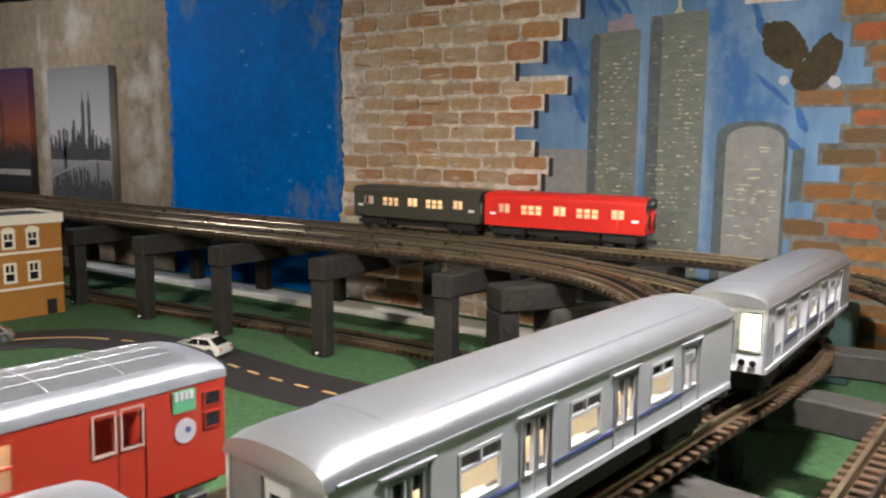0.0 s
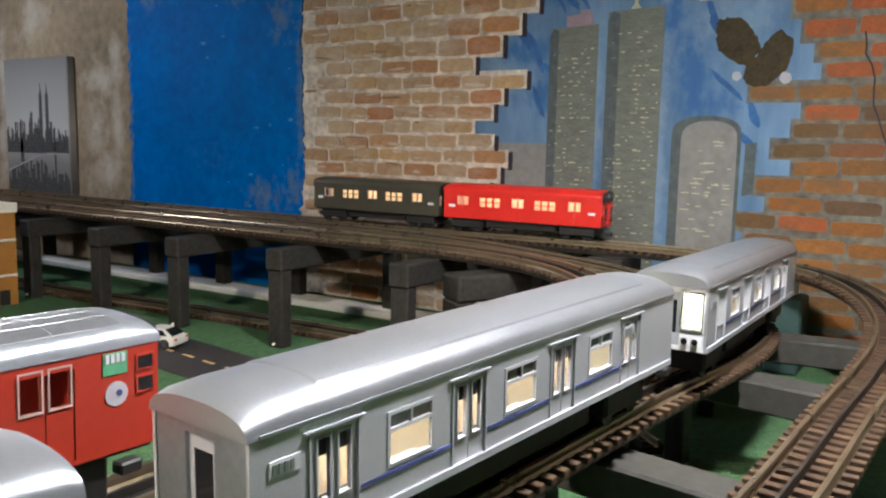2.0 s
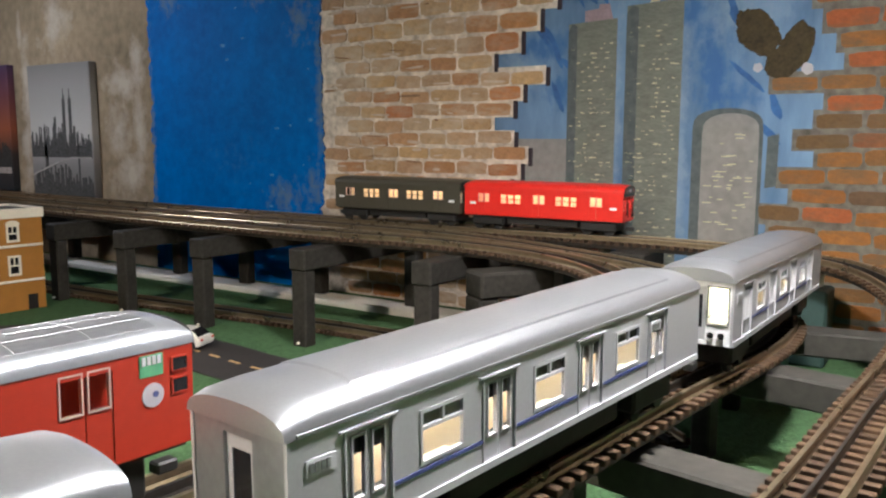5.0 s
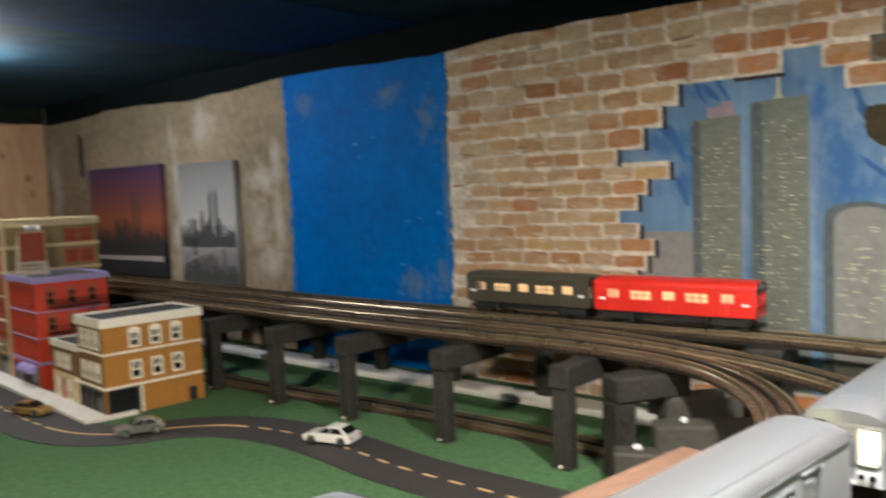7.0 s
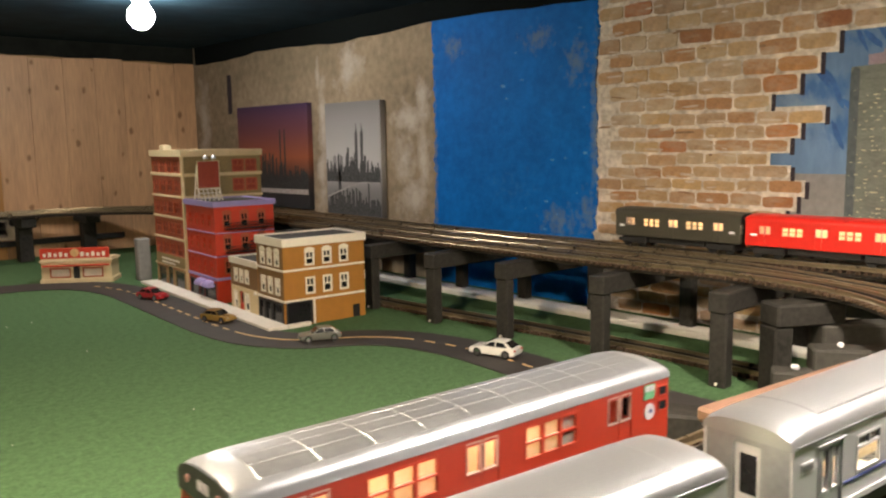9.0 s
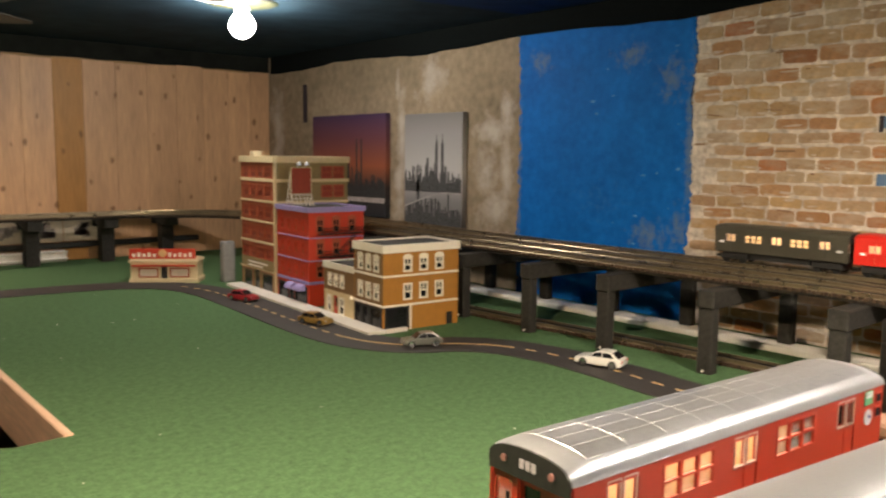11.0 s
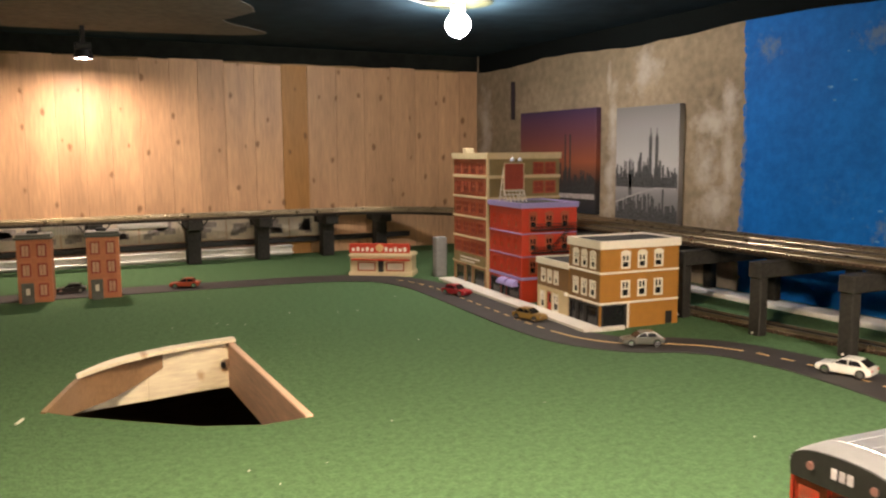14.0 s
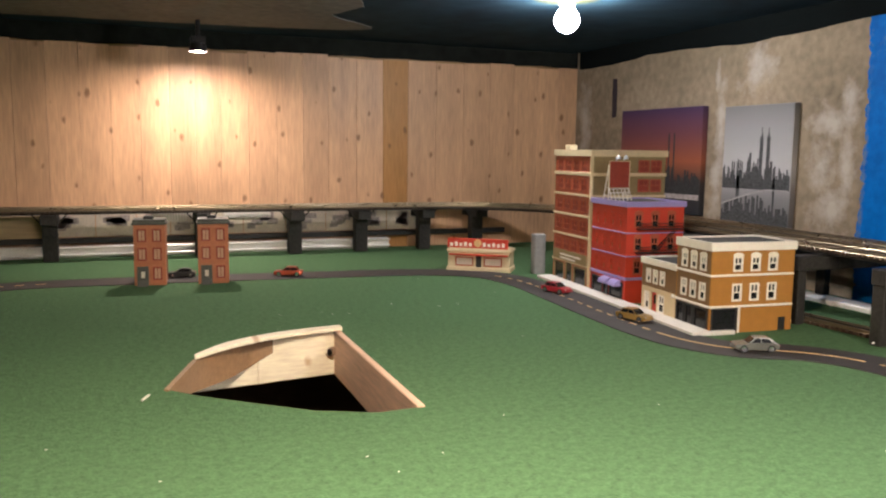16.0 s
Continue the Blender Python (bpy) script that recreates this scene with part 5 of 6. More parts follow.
for i in range(6):
    rod(bm, (0.052 * i / 5, -0.018, 0.004), (0.052 * i / 5, 0.0, 0.036), 0.0012, 5)
for z, y in ((0.004, -0.018), (0.015, -0.012), (0.026, -0.006), (0.035, 0.0)):
    rod(bm, (0.0, y, z), (0.052, y, z), 0.0012, 5)
part("lattice", bm, M["white"], b)
part("base_plate", boxbm(-0.006, -0.022, 0.0, 0.058, 0.03, 0.004, bevel=0.0008), M["cream"], b)
for s in (0.0, 0.052):
    bm = bmesh.new()
    rod(bm, (s, 0.003, 0.092), (s, 0.028, 0.003), 0.0016, 6)
    rod(bm, (s, 0.002, 0.0), (s, 0.002, 0.092), 0.0014, 6)
    for k in range(1, 5):
        rod(bm, (s, 0.003, 0.092 - 0.018 * k), (s, 0.003 + 0.005 * k, 0.092 - 0.018 * k), 0.001, 5)
    part("brace", bm, M["white"], b)
for s in (0.016, 0.036):
    bm = bmesh.new()
    rod(bm, (s, -0.001, 0.1), (s, -0.010, 0.112), 0.0008, 5)
    lathe(bm, [(0.001, 0.005), (0.0045, 0.001), (0.0062, -0.004), (0.0045, -0.0048)], s, -0.011, 0.11, 12)
    part("lamp", bm, M["alu"], b, "bright reflector lamp")

# tall red-brick loft
t = thing("tall_building", "tall six-storey red-brick model building with cream bands", "building", ROW)
u0, u1, v0, v1, H = 0.0, 0.203, 0.502, 0.712, 0.335
fm, fwid = face("front", u0, u1, v0, v1)
sm, swid = face("street", u0, u1, v0, v1)
zf = [0.085, 0.138, 0.190, 0.243, 0.294]
so = [(0.012 + 0.0465 * i, 0.052 + 0.0465 * i, z, z + 0.03) for z in zf[:4] + [0.290] for i in range(4)]
fo = [(0.128 + 0.034 * i, 0.157 + 0.034 * i, z, z + 0.03) for z in zf[:4] + [0.290] for i in range(2)]
shp = [(0.012, 0.07, 0.004, 0.05), (0.08, 0.118, 0.002, 0.056), (0.128, 0.196, 0.004, 0.05)]
block(t, u0, u1, v0, v1, H, {"front": "olive", "street": "redbrick", "end": "redbrick"}, {"street": so + shp, "front": fo})
for q in so:
    window(t, sm, *q, frame="redbrick", pane="redpane")
for q in fo:
    window(t, fm, *q, frame="redbrick", pane="redpane")
for q in shp:
    window(t, sm, *q, frame="olive", sash=False)
part("sign_band", panelbm(0.2, 0.084, 0.003, (), sm @ Matrix.Translation((0, -0.003, 0)), x0=0.008, z0=0.058), M["olive"], t, "dark olive sign band")
for k, w in ((0, 0.12), (1, 0.09)):
    part("sign_bar", panelbm(0.05 + w, 0.0745 - k * 0.009, 0.0008, (), sm @ Matrix.Translation((0, -0.0038, 0)), x0=0.05, z0=0.070 - k * 0.009), M["white"], t)
part("door", panelbm(0.116, 0.054, 0.001, (), sm @ Matrix.Translation((0, 0.0015, 0)), x0=0.082, z0=0.002), M["redwall"], t, "red street door")
for z in (0.054, 0.124, 0.177, 0.229, 0.281):
    band(t, "string_course", ("front", "street", "end", "back"), u0, u1, v0, v1, z, z + (0.0055 if z != 0.281 else 0.008), 0.0025, "cream", "cream string course")
parapet(t, u0, u1, v0, v1, H - 0.006, 0.016, 0.004, "cream")
part("corner_pier", boxbm(u0 - 0.0024, v0 - 0.0024, 0.0, u0 + 0.004, v0 + 0.004, H - 0.006), M["cream"], t)
part("roof_hatch", boxbm(0.012, 0.655, H + 0.006, 0.034, 0.68, H + 0.022, bevel=0.001), M["cream"], t)
part("backing", boxbm(0.006, v0 + 0.006, 0.0, u1 - 0.006, v1 - 0.006, H - 0.012), M["dark"], t, "dark inner core")

tagged(part("grey_pylon", boxbm(0.700, 2.185, 0.0, 0.735, 2.21, 0.112, bevel=0.003), M["haze"]), "pale grey upright block beside the tall building", "pylon")

# diner
t = thing("diner", "small cream model diner with a red roof sign", "building", pose(0.5, 2.33, 0, 0, 0, -35.2))
W_, D_, H_ = 0.176, 0.075, 0.062
fm, _ = face("front", 0, W_, 0, D_)
fo = [(0.022, 0.072, 0.016, 0.040), (0.080, 0.096, 0.004, 0.044), (0.104, 0.154, 0.016, 0.040)]
block(t, 0, W_, 0, D_, H_, {"front": "cream"}, {"front": fo})
for q in (fo[0], fo[2]):
    window(t, fm, *q, frame="redbrick", sash=False, pane="newsprint")
part("door", panelbm(0.096, 0.044, 0.001, (), fm @ Matrix.Translation((0, 0.001, 0)), x0=0.080, z0=0.004), M["dark"], t)
band(t, "plinth", ("front", "street", "end", "back"), 0, W_, 0, D_, 0.0, 0.012, 0.004, "cream")
band(t, "awning", ("front",), 0.004, W_ - 0.004, 0, 0.01, 0.045, 0.049, 0.008, "redwall", "thin red awning")
band(t, "cornice", ("front", "street", "end", "back"), 0, W_, 0, D_, H_ - 0.006, H_, 0.004, "cream")
part("roof", boxbm(0.002, 0.002, H_, W_ - 0.002, D_ - 0.002, H_ + 0.003), M["cream"], t)
sg = part("roof_sign", boxbm(-0.004, 0.006, H_ + 0.003, W_ - 0.006, 0.014, H_ + 0.030, bevel=0.001), M["redwall"], t, "red roof sign with pale marks")
for i in range(12):
    if i not in (5, 6):
        part("sign_mark", boxbm(0.004 + 0.0135 * i, 0.0052, H_ + 0.008, 0.012 + 0.0135 * i, 0.0062, H_ + 0.017 + 0.003 * (i % 2)), M["white"], sg)
bm = bmesh.new()
ring(bm, W_ / 2 - 0.004, 0, H_ + 0.018, 0.011, 0.004, 0.0062, "y", 18)
part("sign_disc", bm, M["lane"], sg, "round orange sign disc")

# two brick townhouses on the far road
def townhouse(m, label):
    t = thing("townhouse", label, "building", m, "brick townhouses")
    W_, D_, H_ = 0.074, 0.07, 0.149
    fm, _ = face("front", 0, W_, 0, D_)
    xs = ((0.0095, 0.0285), (0.0445, 0.0635))
    fo = [(*q, z, z + 0.03) for z in (0.062, 0.108) for q in xs] + [(*xs[1], 0.014, 0.044), (0.0095, 0.0305, 0.001, 0.042)]
    block(t, 0, W_, 0, D_, H_, {"front": "brick_orange"}, {"front": fo})
    for q in fo[:5]:
        w = window(t, fm, *q, frame="redpane", sash=False, pane="blind")
        part("mullion", panelbm((q[0] + q[1]) / 2 + 0.0007, q[3], 0.0012, (), fm @ Matrix.Translation((0, -0.0006, 0)), x0=(q[0] + q[1]) / 2 - 0.0007, z0=q[2]), M["redpane"], w)
        part("sill", panelbm(q[1] + 0.003, q[2] - 0.001, 0.004, (), fm @ Matrix.Translation((0, -0.004, 0)), x0=q[0] - 0.003, z0=q[2] - 0.0045), M["brick_orange"], t)
        part("lintel", panelbm(q[1] + 0.003, q[3] + 0.0055, 0.003, (), fm @ Matrix.Translation((0, -0.003, 0)), x0=q[0] - 0.003, z0=q[3] + 0.0015), M["brick_orange"], t)
    a, b, c_, d_ = fo[5]
    dr = part("door", panelbm(b, d_, 0.0016, [(a + 0.006, b - 0.006, 0.018, 0.034)], fm @ Matrix.Translation((0, 0.0008, 0)), x0=a, z0=c_), M["slate"], t, "grey-green street door")
    part("pane", panelbm(b - 0.0055, 0.0345, 0.0005, (), fm @ Matrix.Translation((0, 0.0026, 0)), x0=a + 0.0055, z0=0.0175), M["white"], dr, "pale door pane")
    part("door_surround", panelbm(b + 0.003, d_ + 0.005, 0.0035, [(a, b, c_, d_)], fm @ Matrix.Translation((0, -0.0035, 0)), x0=a - 0.003, z0=c_), M["slate"], t, "grey-green door surround")
    for k in range(3):
        part("stoop_step", boxbm(a - 0.002, -0.008 - 0.007 * k, 0, b + 0.002, -0.0036 if k == 0 else -0.008 - 0.007 * (k - 1) - 0.0002, 0.012 - 0.004 * k, bevel=0.0008), M["slate"], t, "dark stoop step")
    band(t, "cornice", ("front", "street", "end"), 0, W_, 0, D_, H_, H_ + 0.006, 0.004, "slate", "grey-green cornice")
    part("roof_cap", boxbm(-0.001, -0.0005, H_ + 0.0062, W_ + 0.001, D_, H_ + 0.013, bevel=0.001), M["slate"], t, "flat dark roof cap")
    part("roof_hatch", boxbm(W_ * 0.3, D_ * 0.25, H_ + 0.0132, W_ * 0.62, D_ * 0.55, H_ + 0.02, bevel=0.001), M["tar"], t)
    part("core", boxbm(0.005, 0.006, 0, W_ - 0.005, D_ - 0.005, H_), M["dark"], t)
    return t
townhouse(pose(-0.337, 2.305, 0, 0, 0, -6), "narrow orange-brick model townhouse by the far road")
townhouse(pose(-0.187, 2.292, 0, 0, 0, -6), "narrow orange-brick model townhouse beside a dark car")


# ---- toy cars ----
def toy_car(m, color, label, L=0.08, hatch_=True):
    t = thing("toy_car", label, "toy car", m, "toy cars on the road")
    k = L / 0.08
    W = 0.034 * k
    def P(pts):
        return [(x * k, z * k) for x, z in pts]
    lower = P([(-0.04, 0.006), (-0.0395, 0.013), (-0.036, 0.0152), (-0.018, 0.0168), (0.0, 0.0172), (0.03, 0.0176), (0.039, 0.0165), (0.04, 0.011), (0.0385, 0.006), (0.033, 0.0045), (-0.034, 0.0045)])
    bm = bmesh.new()
    prism(bm, lower, -W / 2, W / 2, "y")
    es = [e for e in bm.edges if abs(abs(e.verts[0].co.y) - W / 2) < 1e-6 and abs(e.verts[0].co.y - e.verts[1].co.y) < 1e-6]
    bmesh.ops.bevel(bm, geom=es, offset=0.0022 * k, segments=3, affect="EDGES", profile=0.6)
    body = part("body", bm, color, t, smooth=True)
    cabin = P([(-0.017, 0.0162), (-0.004, 0.0262), (0.004, 0.0275), (0.022, 0.0268), (0.036 if hatch_ else 0.03, 0.0172)])
    bm = bmesh.new()
    rows = []
    for x, z in cabin:
        tpr = 1 - 0.22 * (z / k - 0.0162) / 0.0115
        rows.append([bm.verts.new((x, -W * 0.46 * tpr, z)), bm.verts.new((x, W * 0.46 * tpr, z))])
    n = len(rows)
    bm.faces.new([r[0] for r in rows])
    bm.faces.new([r[1] for r in rows])
    for i in range(n):
        a, b = rows[i], rows[(i + 1) % n]
        bm.faces.new((a[0], b[0], b[1], a[1]))
    bmesh.ops.bevel(bm, geom=bm.edges[:], offset=0.0011 * k, segments=2, affect="EDGES")
    part("cabin", bm, color, t, smooth=True)
    for s in (-1, 1):
        for pts in (P([(-0.0125, 0.0182), (-0.0035, 0.0248), (0.0055, 0.0256), (0.0055, 0.0182)]), P([(0.0075, 0.0182), (0.0075, 0.0256), (0.0205, 0.025), (0.027, 0.0182)])):
            bm = bmesh.new()
            fs = [bm.verts.new((x, s * W * 0.462 * (1 - 0.22 * (z / k - 0.0162) / 0.0115) + s * 0.0003, z)) for x, z in pts]
            f = bm.faces.new(fs)
            r = bmesh.ops.extrude_face_region(bm, geom=[f])
            bmesh.ops.translate(bm, vec=(0, -s * 0.0012, 0), verts=[v for v in r["geom"] if isinstance(v, bmesh.types.BMVert)])
            part("side_window", bm, M["darkpane"], t)
    for xa, za, xb, zb, nm in ((-0.0165, 0.0172, -0.0048, 0.0262, "windscreen"), (0.0345 if hatch_ else 0.0288, 0.0182, 0.0232, 0.0262, "rear_window")):
        bm = bmesh.new()
        o = -0.0005 if nm == "windscreen" else 0.0005
        qs = [bm.verts.new(((x + o) * k, y, (z + 0.0004) * k)) for x, z, y in ((xa, za, -W * 0.4), (xa, za, W * 0.4), (xb, zb, W * 0.34), (xb, zb, -W * 0.34))]
        f = bm.faces.new(qs)
        r = bmesh.ops.extrude_face_region(bm, geom=[f])
        bmesh.ops.translate(bm, vec=(-o * 3 * k, 0, -0.0012 * k), verts=[v for v in r["geom"] if isinstance(v, bmesh.types.BMVert)])
        part(nm, bm, M["darkpane"], t)
    for x in (-0.025, 0.025):
        for s in (-1, 1):
            bm = bmesh.new()
            ring(bm, x * k, 0, 0.0072 * k, 0.0072 * k, s * W * 0.5 - s * 0.004, s * W * 0.51, "y", 18)
            w = part("wheel", bm, M["tyre"], t)
            bm = bmesh.new()
            ring(bm, x * k, 0, 0.0072 * k, 0.0047 * k, s * W * 0.5, s * W * 0.525, "y", 14)
            part("hub", bm, M["chrome"], w)
    for s in (-1, 1):
        part("headlight", boxbm(-0.0402 * k, s * W * 0.36 - 0.003 * k, 0.011 * k, -0.037 * k, s * W * 0.36 + 0.003 * k, 0.0138 * k, bevel=0.0006), M["chrome"], t)
        part("tail_light", boxbm(0.0375 * k, s * W * 0.38 - 0.0028 * k, 0.0125 * k, 0.0404 * k, s * W * 0.38 + 0.0028 * k, 0.0155 * k, bevel=0.0006), M["redwall"], t)
    return t


def heading(ax, ay, bx, by):
    """A car whose nose is at a and tail at b."""
    return math.degrees(math.atan2(by - ay, bx - ax))


def paint(name, c, metal=0.2):
    return mat(name, c, 0.3, metal, scale=40, var=0.06, bump=0.01, coat=0.6)


for (ax, ay), (bx, by), col, label, lift, L in (
        ((0.785, 1.012), (0.808, 0.935), paint("white_car_paint", (0.8, 0.78, 0.74)), "white toy hatchback on the road by a trestle post", 0.002, 0.083),
        ((0.618, 1.289), (0.686, 1.262), paint("grey_car_paint", (0.16, 0.16, 0.14), 0.5), "grey toy estate car on the curve", 0.002, 0.075),
        ((0.612, 1.525), (0.590, 1.594), paint("gold_car_paint", (0.36, 0.22, 0.06), 0.5), "gold toy saloon car parked by the pavement", 0.002, 0.073),
        ((0.622, 1.86), (0.598, 1.933), paint("dark_red_car_paint", (0.36, 0.02, 0.03)), "dark red toy coupe on the street", 0.002, 0.076),
        ((0.012, 2.352), (0.082, 2.33), paint("copper_car_paint", (0.4, 0.07, 0.03), 0.4), "copper-red toy car on the far road", 0.002, 0.075),
        ((-0.255, 2.405), (-0.185, 2.395), paint("black_car_paint", (0.02, 0.02, 0.022)), "black toy car between the townhouses", 0.002, 0.07)):
    toy_car(pose((ax + bx) / 2, (ay + by) / 2, lift, 0, 0, heading(ax, ay, bx, by)), col, label, L, hatch_="hatch" in label or "estate" in label)

# ---- access hatch in the table ----
t = thing("access_hatch", "open access hatch in the table with pine side boards", "hatch")
def board_along(a, b, z0, z1, thick, m, label, name="side_board"):
    d = Vector((b[0] - a[0], b[1] - a[1], 0))
    mm = Matrix.Translation((a[0], a[1], 0)) @ Matrix.Rotation(math.atan2(d.y, d.x), 4, "Z")
    return part(name, boxbm(0, 0, z0, d.length, thick, z1, bevel=0.0015, m=mm), m, t, label)
board_along((0.0178, 1.6575), (-0.14, 1.634), -0.082, 0.0035, -0.010, M["boardlight"], "pale pine board")
board_along((-0.1402, 1.634), (-0.29, 1.612), -0.082, -0.0065, -0.010, M["boardlight"], "pale pine board end")
board_along((0.0105, 1.174), (0.0152, 1.654), -0.082, 0.003, 0.012, M["boardbrown"], "brown pine board")
bm = bmesh.new()
rim_pts = [(-0.309, 1.360, -0.012), (-0.281, 1.448, -0.034), (-0.252, 1.528, -0.05), (-0.206, 1.580, -0.052), (-0.160, 1.629, -0.046), (-0.118, 1.638, -0.026)]
rows = []
for x_, y_, z_ in spline(rim_pts, 0.008):
    rows.append([bm.verts.new((x_ + o, y_ - o, z)) for o, z in ((-0.002, 0.002), (0.004, 0.002), (0.004, z_), (-0.002, z_))])
for a_, b_ in zip(rows, rows[1:]):
    for i in range(4):
        bm.faces.new((a_[i], a_[(i + 1) % 4], b_[(i + 1) % 4], b_[i]))
bm.faces.new(rows[0])
bm.faces.new(rows[-1])
part("side_strip", bm, M["hardboard"], t, "curved brown hardboard strip")
inner = spline([(-0.258, 1.505, 0), (-0.2, 1.56, 0), (-0.12, 1.606, 0), (-0.03, 1.631, 0), (0.016, 1.641, 0)], 0.012)
outer = spline([(-0.258, 1.518, 0), (-0.2, 1.588, 0), (-0.12, 1.634, 0), (-0.04, 1.655, 0), (0.016, 1.664, 0)], 0.012)
part("plywood_rim", prismbm([(p.x, p.y) for p in inner] + [(p.x, p.y + 0.0012 * math.sin(9 * k)) for k, p in list(enumerate(outer))[::-1]], 0.0045, 0.0105), M["boardlight"], t, "pale rough plywood edge round the opening")
bm = bmesh.new()
lathe(bm, [(0.0015, 0.006), (0.0045, 0.0055), (0.0048, 0.003), (0.009, 0.0024), (0.0095, 0.0)], 0, 0, 0, 16)
bmesh.ops.transform(bm, matrix=Matrix.Translation((-0.004, 1.6425, -0.034)) @ Matrix.Rotation(math.pi / 2, 4, "X"), verts=bm.verts)
part("latch", bm, M["chrome"], t, "round metal latch")
part("scrap", boxbm(-0.012, -0.0015, 0.0, 0.012, 0.0015, 0.0018, m=pose(-0.336, 1.335, 0, 0, 0, 68)), M["white"], t, "pale frayed thread")

# ---- lights ----
def bare_bulb(p, glass_m, label, r=0.03, plate=True):
    t = thing("ceiling_bulb", label, "light bulb", Matrix.Translation(p), "bare bulbs on the ceiling")
    bm = bmesh.new()
    lathe(bm, [(0.004, -r), (r * 0.6, -r * 0.8), (r * 0.95, -r * 0.3), (r, 0.0), (r * 0.85, r * 0.5), (r * 0.5, r * 0.95), (r * 0.42, r * 1.1)], n=24)
    part("glass_bulb", bm, glass_m, t, "lit frosted glass bulb", smooth=True)
    bm = bmesh.new()
    lathe(bm, [(r * 0.44, r * 1.1), (r * 0.6, r * 1.15), (r * 0.62, CEIL - p[2] - 0.004), (r * 0.7, CEIL - p[2] - 0.002)], n=20)
    part("socket", bm, M["white"], t, "white lamp socket")
    if plate:
        bm = bmesh.new()
        lathe(bm, [(0.075, CEIL - p[2] - 0.004), (0.085, CEIL - p[2] - 0.002), (0.085, CEIL - p[2] - 0.0002)], n=32)
        part("ceiling_plate", bm, M["oliveplate"], t, "round dull olive ceiling plate")
    return t
# bulbs out of view, placed from the shadows; the added shade dims upper walls
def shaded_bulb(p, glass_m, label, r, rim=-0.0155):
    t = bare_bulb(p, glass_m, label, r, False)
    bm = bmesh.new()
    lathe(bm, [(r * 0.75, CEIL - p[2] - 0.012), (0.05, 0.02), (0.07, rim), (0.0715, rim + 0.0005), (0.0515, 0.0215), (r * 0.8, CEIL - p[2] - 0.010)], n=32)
    part("shade", bm, M["iron"], t, "added black shade that dims the upper walls", smooth=True)
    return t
bare_bulb(BULB, M["bulb"], "lit bare bulb on a round ceiling plate")
shaded_bulb((0.52, 0.1, 0.65), M["bulb_warm"], "unseen lit bulb under an added black shade over the silver train", 0.032, -0.02)
shaded_bulb((-0.16, 0.62, 0.645), M["bulb_mat"], "unseen warm bulb under an added black shade over the mat", 0.028)
# spot lamp over the boards
t = thing("spot_lamp", "small black spot lamp clipped above the pine boards", "lamp", Matrix.Translation((-0.141, 2.70, 0.627)))
part("bracket", boxbm(-0.021, -0.018, 0.012, 0.021, 0.018, 0.03, bevel=0.002), M["iron"], t)
part("stem", boxbm(-0.006, -0.006, 0.0302, 0.006, 0.006, 0.0778, bevel=0.001), M["iron"], t)
bm = bmesh.new()
lathe(bm, [(0.012, 0.014), (0.022, 0.01), (0.026, -0.013), (0.0254, -0.0132), (0.021, 0.008)], n=24)
part("shade", bm, M["iron"], t, "black lamp shade", smooth=True)
bm = bmesh.new()
lathe(bm, [(0.002, 0.006), (0.014, 0.002), (0.017, -0.006), (0.011, -0.011)], n=20)
part("lens", bm, M["spot_face"], t, "lit lamp lens")
# cables on the ceiling
c = bpy.data.curves.new("ceiling_cable", "CURVE")
c.dimensions = "3D"
c.bevel_depth = 0.0022
sp = c.splines.new("BEZIER")
pts = [(-0.05, 1.5, CEIL - 0.004), (0.2, 1.72, CEIL - 0.012), (0.36, 1.8, CEIL - 0.006), (0.52, 1.9, CEIL - 0.016), (0.63, 1.95, CEIL - 0.006)]
sp.bezier_points.add(len(pts) - 1)
for q, p in zip(sp.bezier_points, pts):
    q.co, q.handle_left_type, q.handle_right_type = p, "AUTO", "AUTO"
c.materials.append(M["white"])
tagged(new("ceiling_cable", c), "thin white cable strung along the ceiling", "cable")
# grey painted cloud on the ceiling
def cloud(pts):
    tagged(part("ceiling_cloud", prismbm(pts, CEIL - 0.0015, CEIL + 0.001), M["cloud"]), "grey cloud painted on the ceiling", "painted cloud", kind="structure")
edge = spline([(-2.2, 0.8, 0), (-0.5, 1.35, 0), (0.18, 2.159, 0), (0.194, 2.438, 0), (0.182, 2.735, 0), (-2.2, WALL_Y - 0.004, 0)], 0.02)
rgc = random.Random(12)
cloud([(p.x + rgc.uniform(-0.006, 0.006), p.y + rgc.uniform(-0.004, 0.004)) for p in edge[:-1]] + [(-2.2, WALL_Y - 0.004)])

# ---- pictures on the concrete ----
def canvas(y0, y1, z0, z1, label, sky, bands):
    t = thing("canvas_print", label, "picture", Matrix.Translation((WALL_X, 0, 0)), "city canvas prints")
    part("stretcher", boxbm(-0.02, y0, z0, -0.0005, y1, z1, bevel=0.0015), sky, t)
    return t
def skyline(t, y0, y1, z0, zh, m, seed, n=26, x=-0.0207, towers=()):
    rg = random.Random(seed)
    pts = [(y0, z0)]
    for i in range(n):
        a, b = y0 + (y1 - y0) * i / n, y0 + (y1 - y0) * (i + 1) / n
        f = 1 - abs((i + 0.5) / n - 0.55) * 1.1
        h = zh * (0.25 + 0.75 * rg.random() * f)
        for tw in towers:
            if abs((i + 0.5) / n - tw) < 0.5 / n:
                h = zh * 1.5
        pts += [(a, z0 + h), (b, z0 + h)]
    pts.append((y1, z0))
    return part("skyline", prismbm(pts, x, x + 0.0012, "x"), m, t, "dark printed skyline")
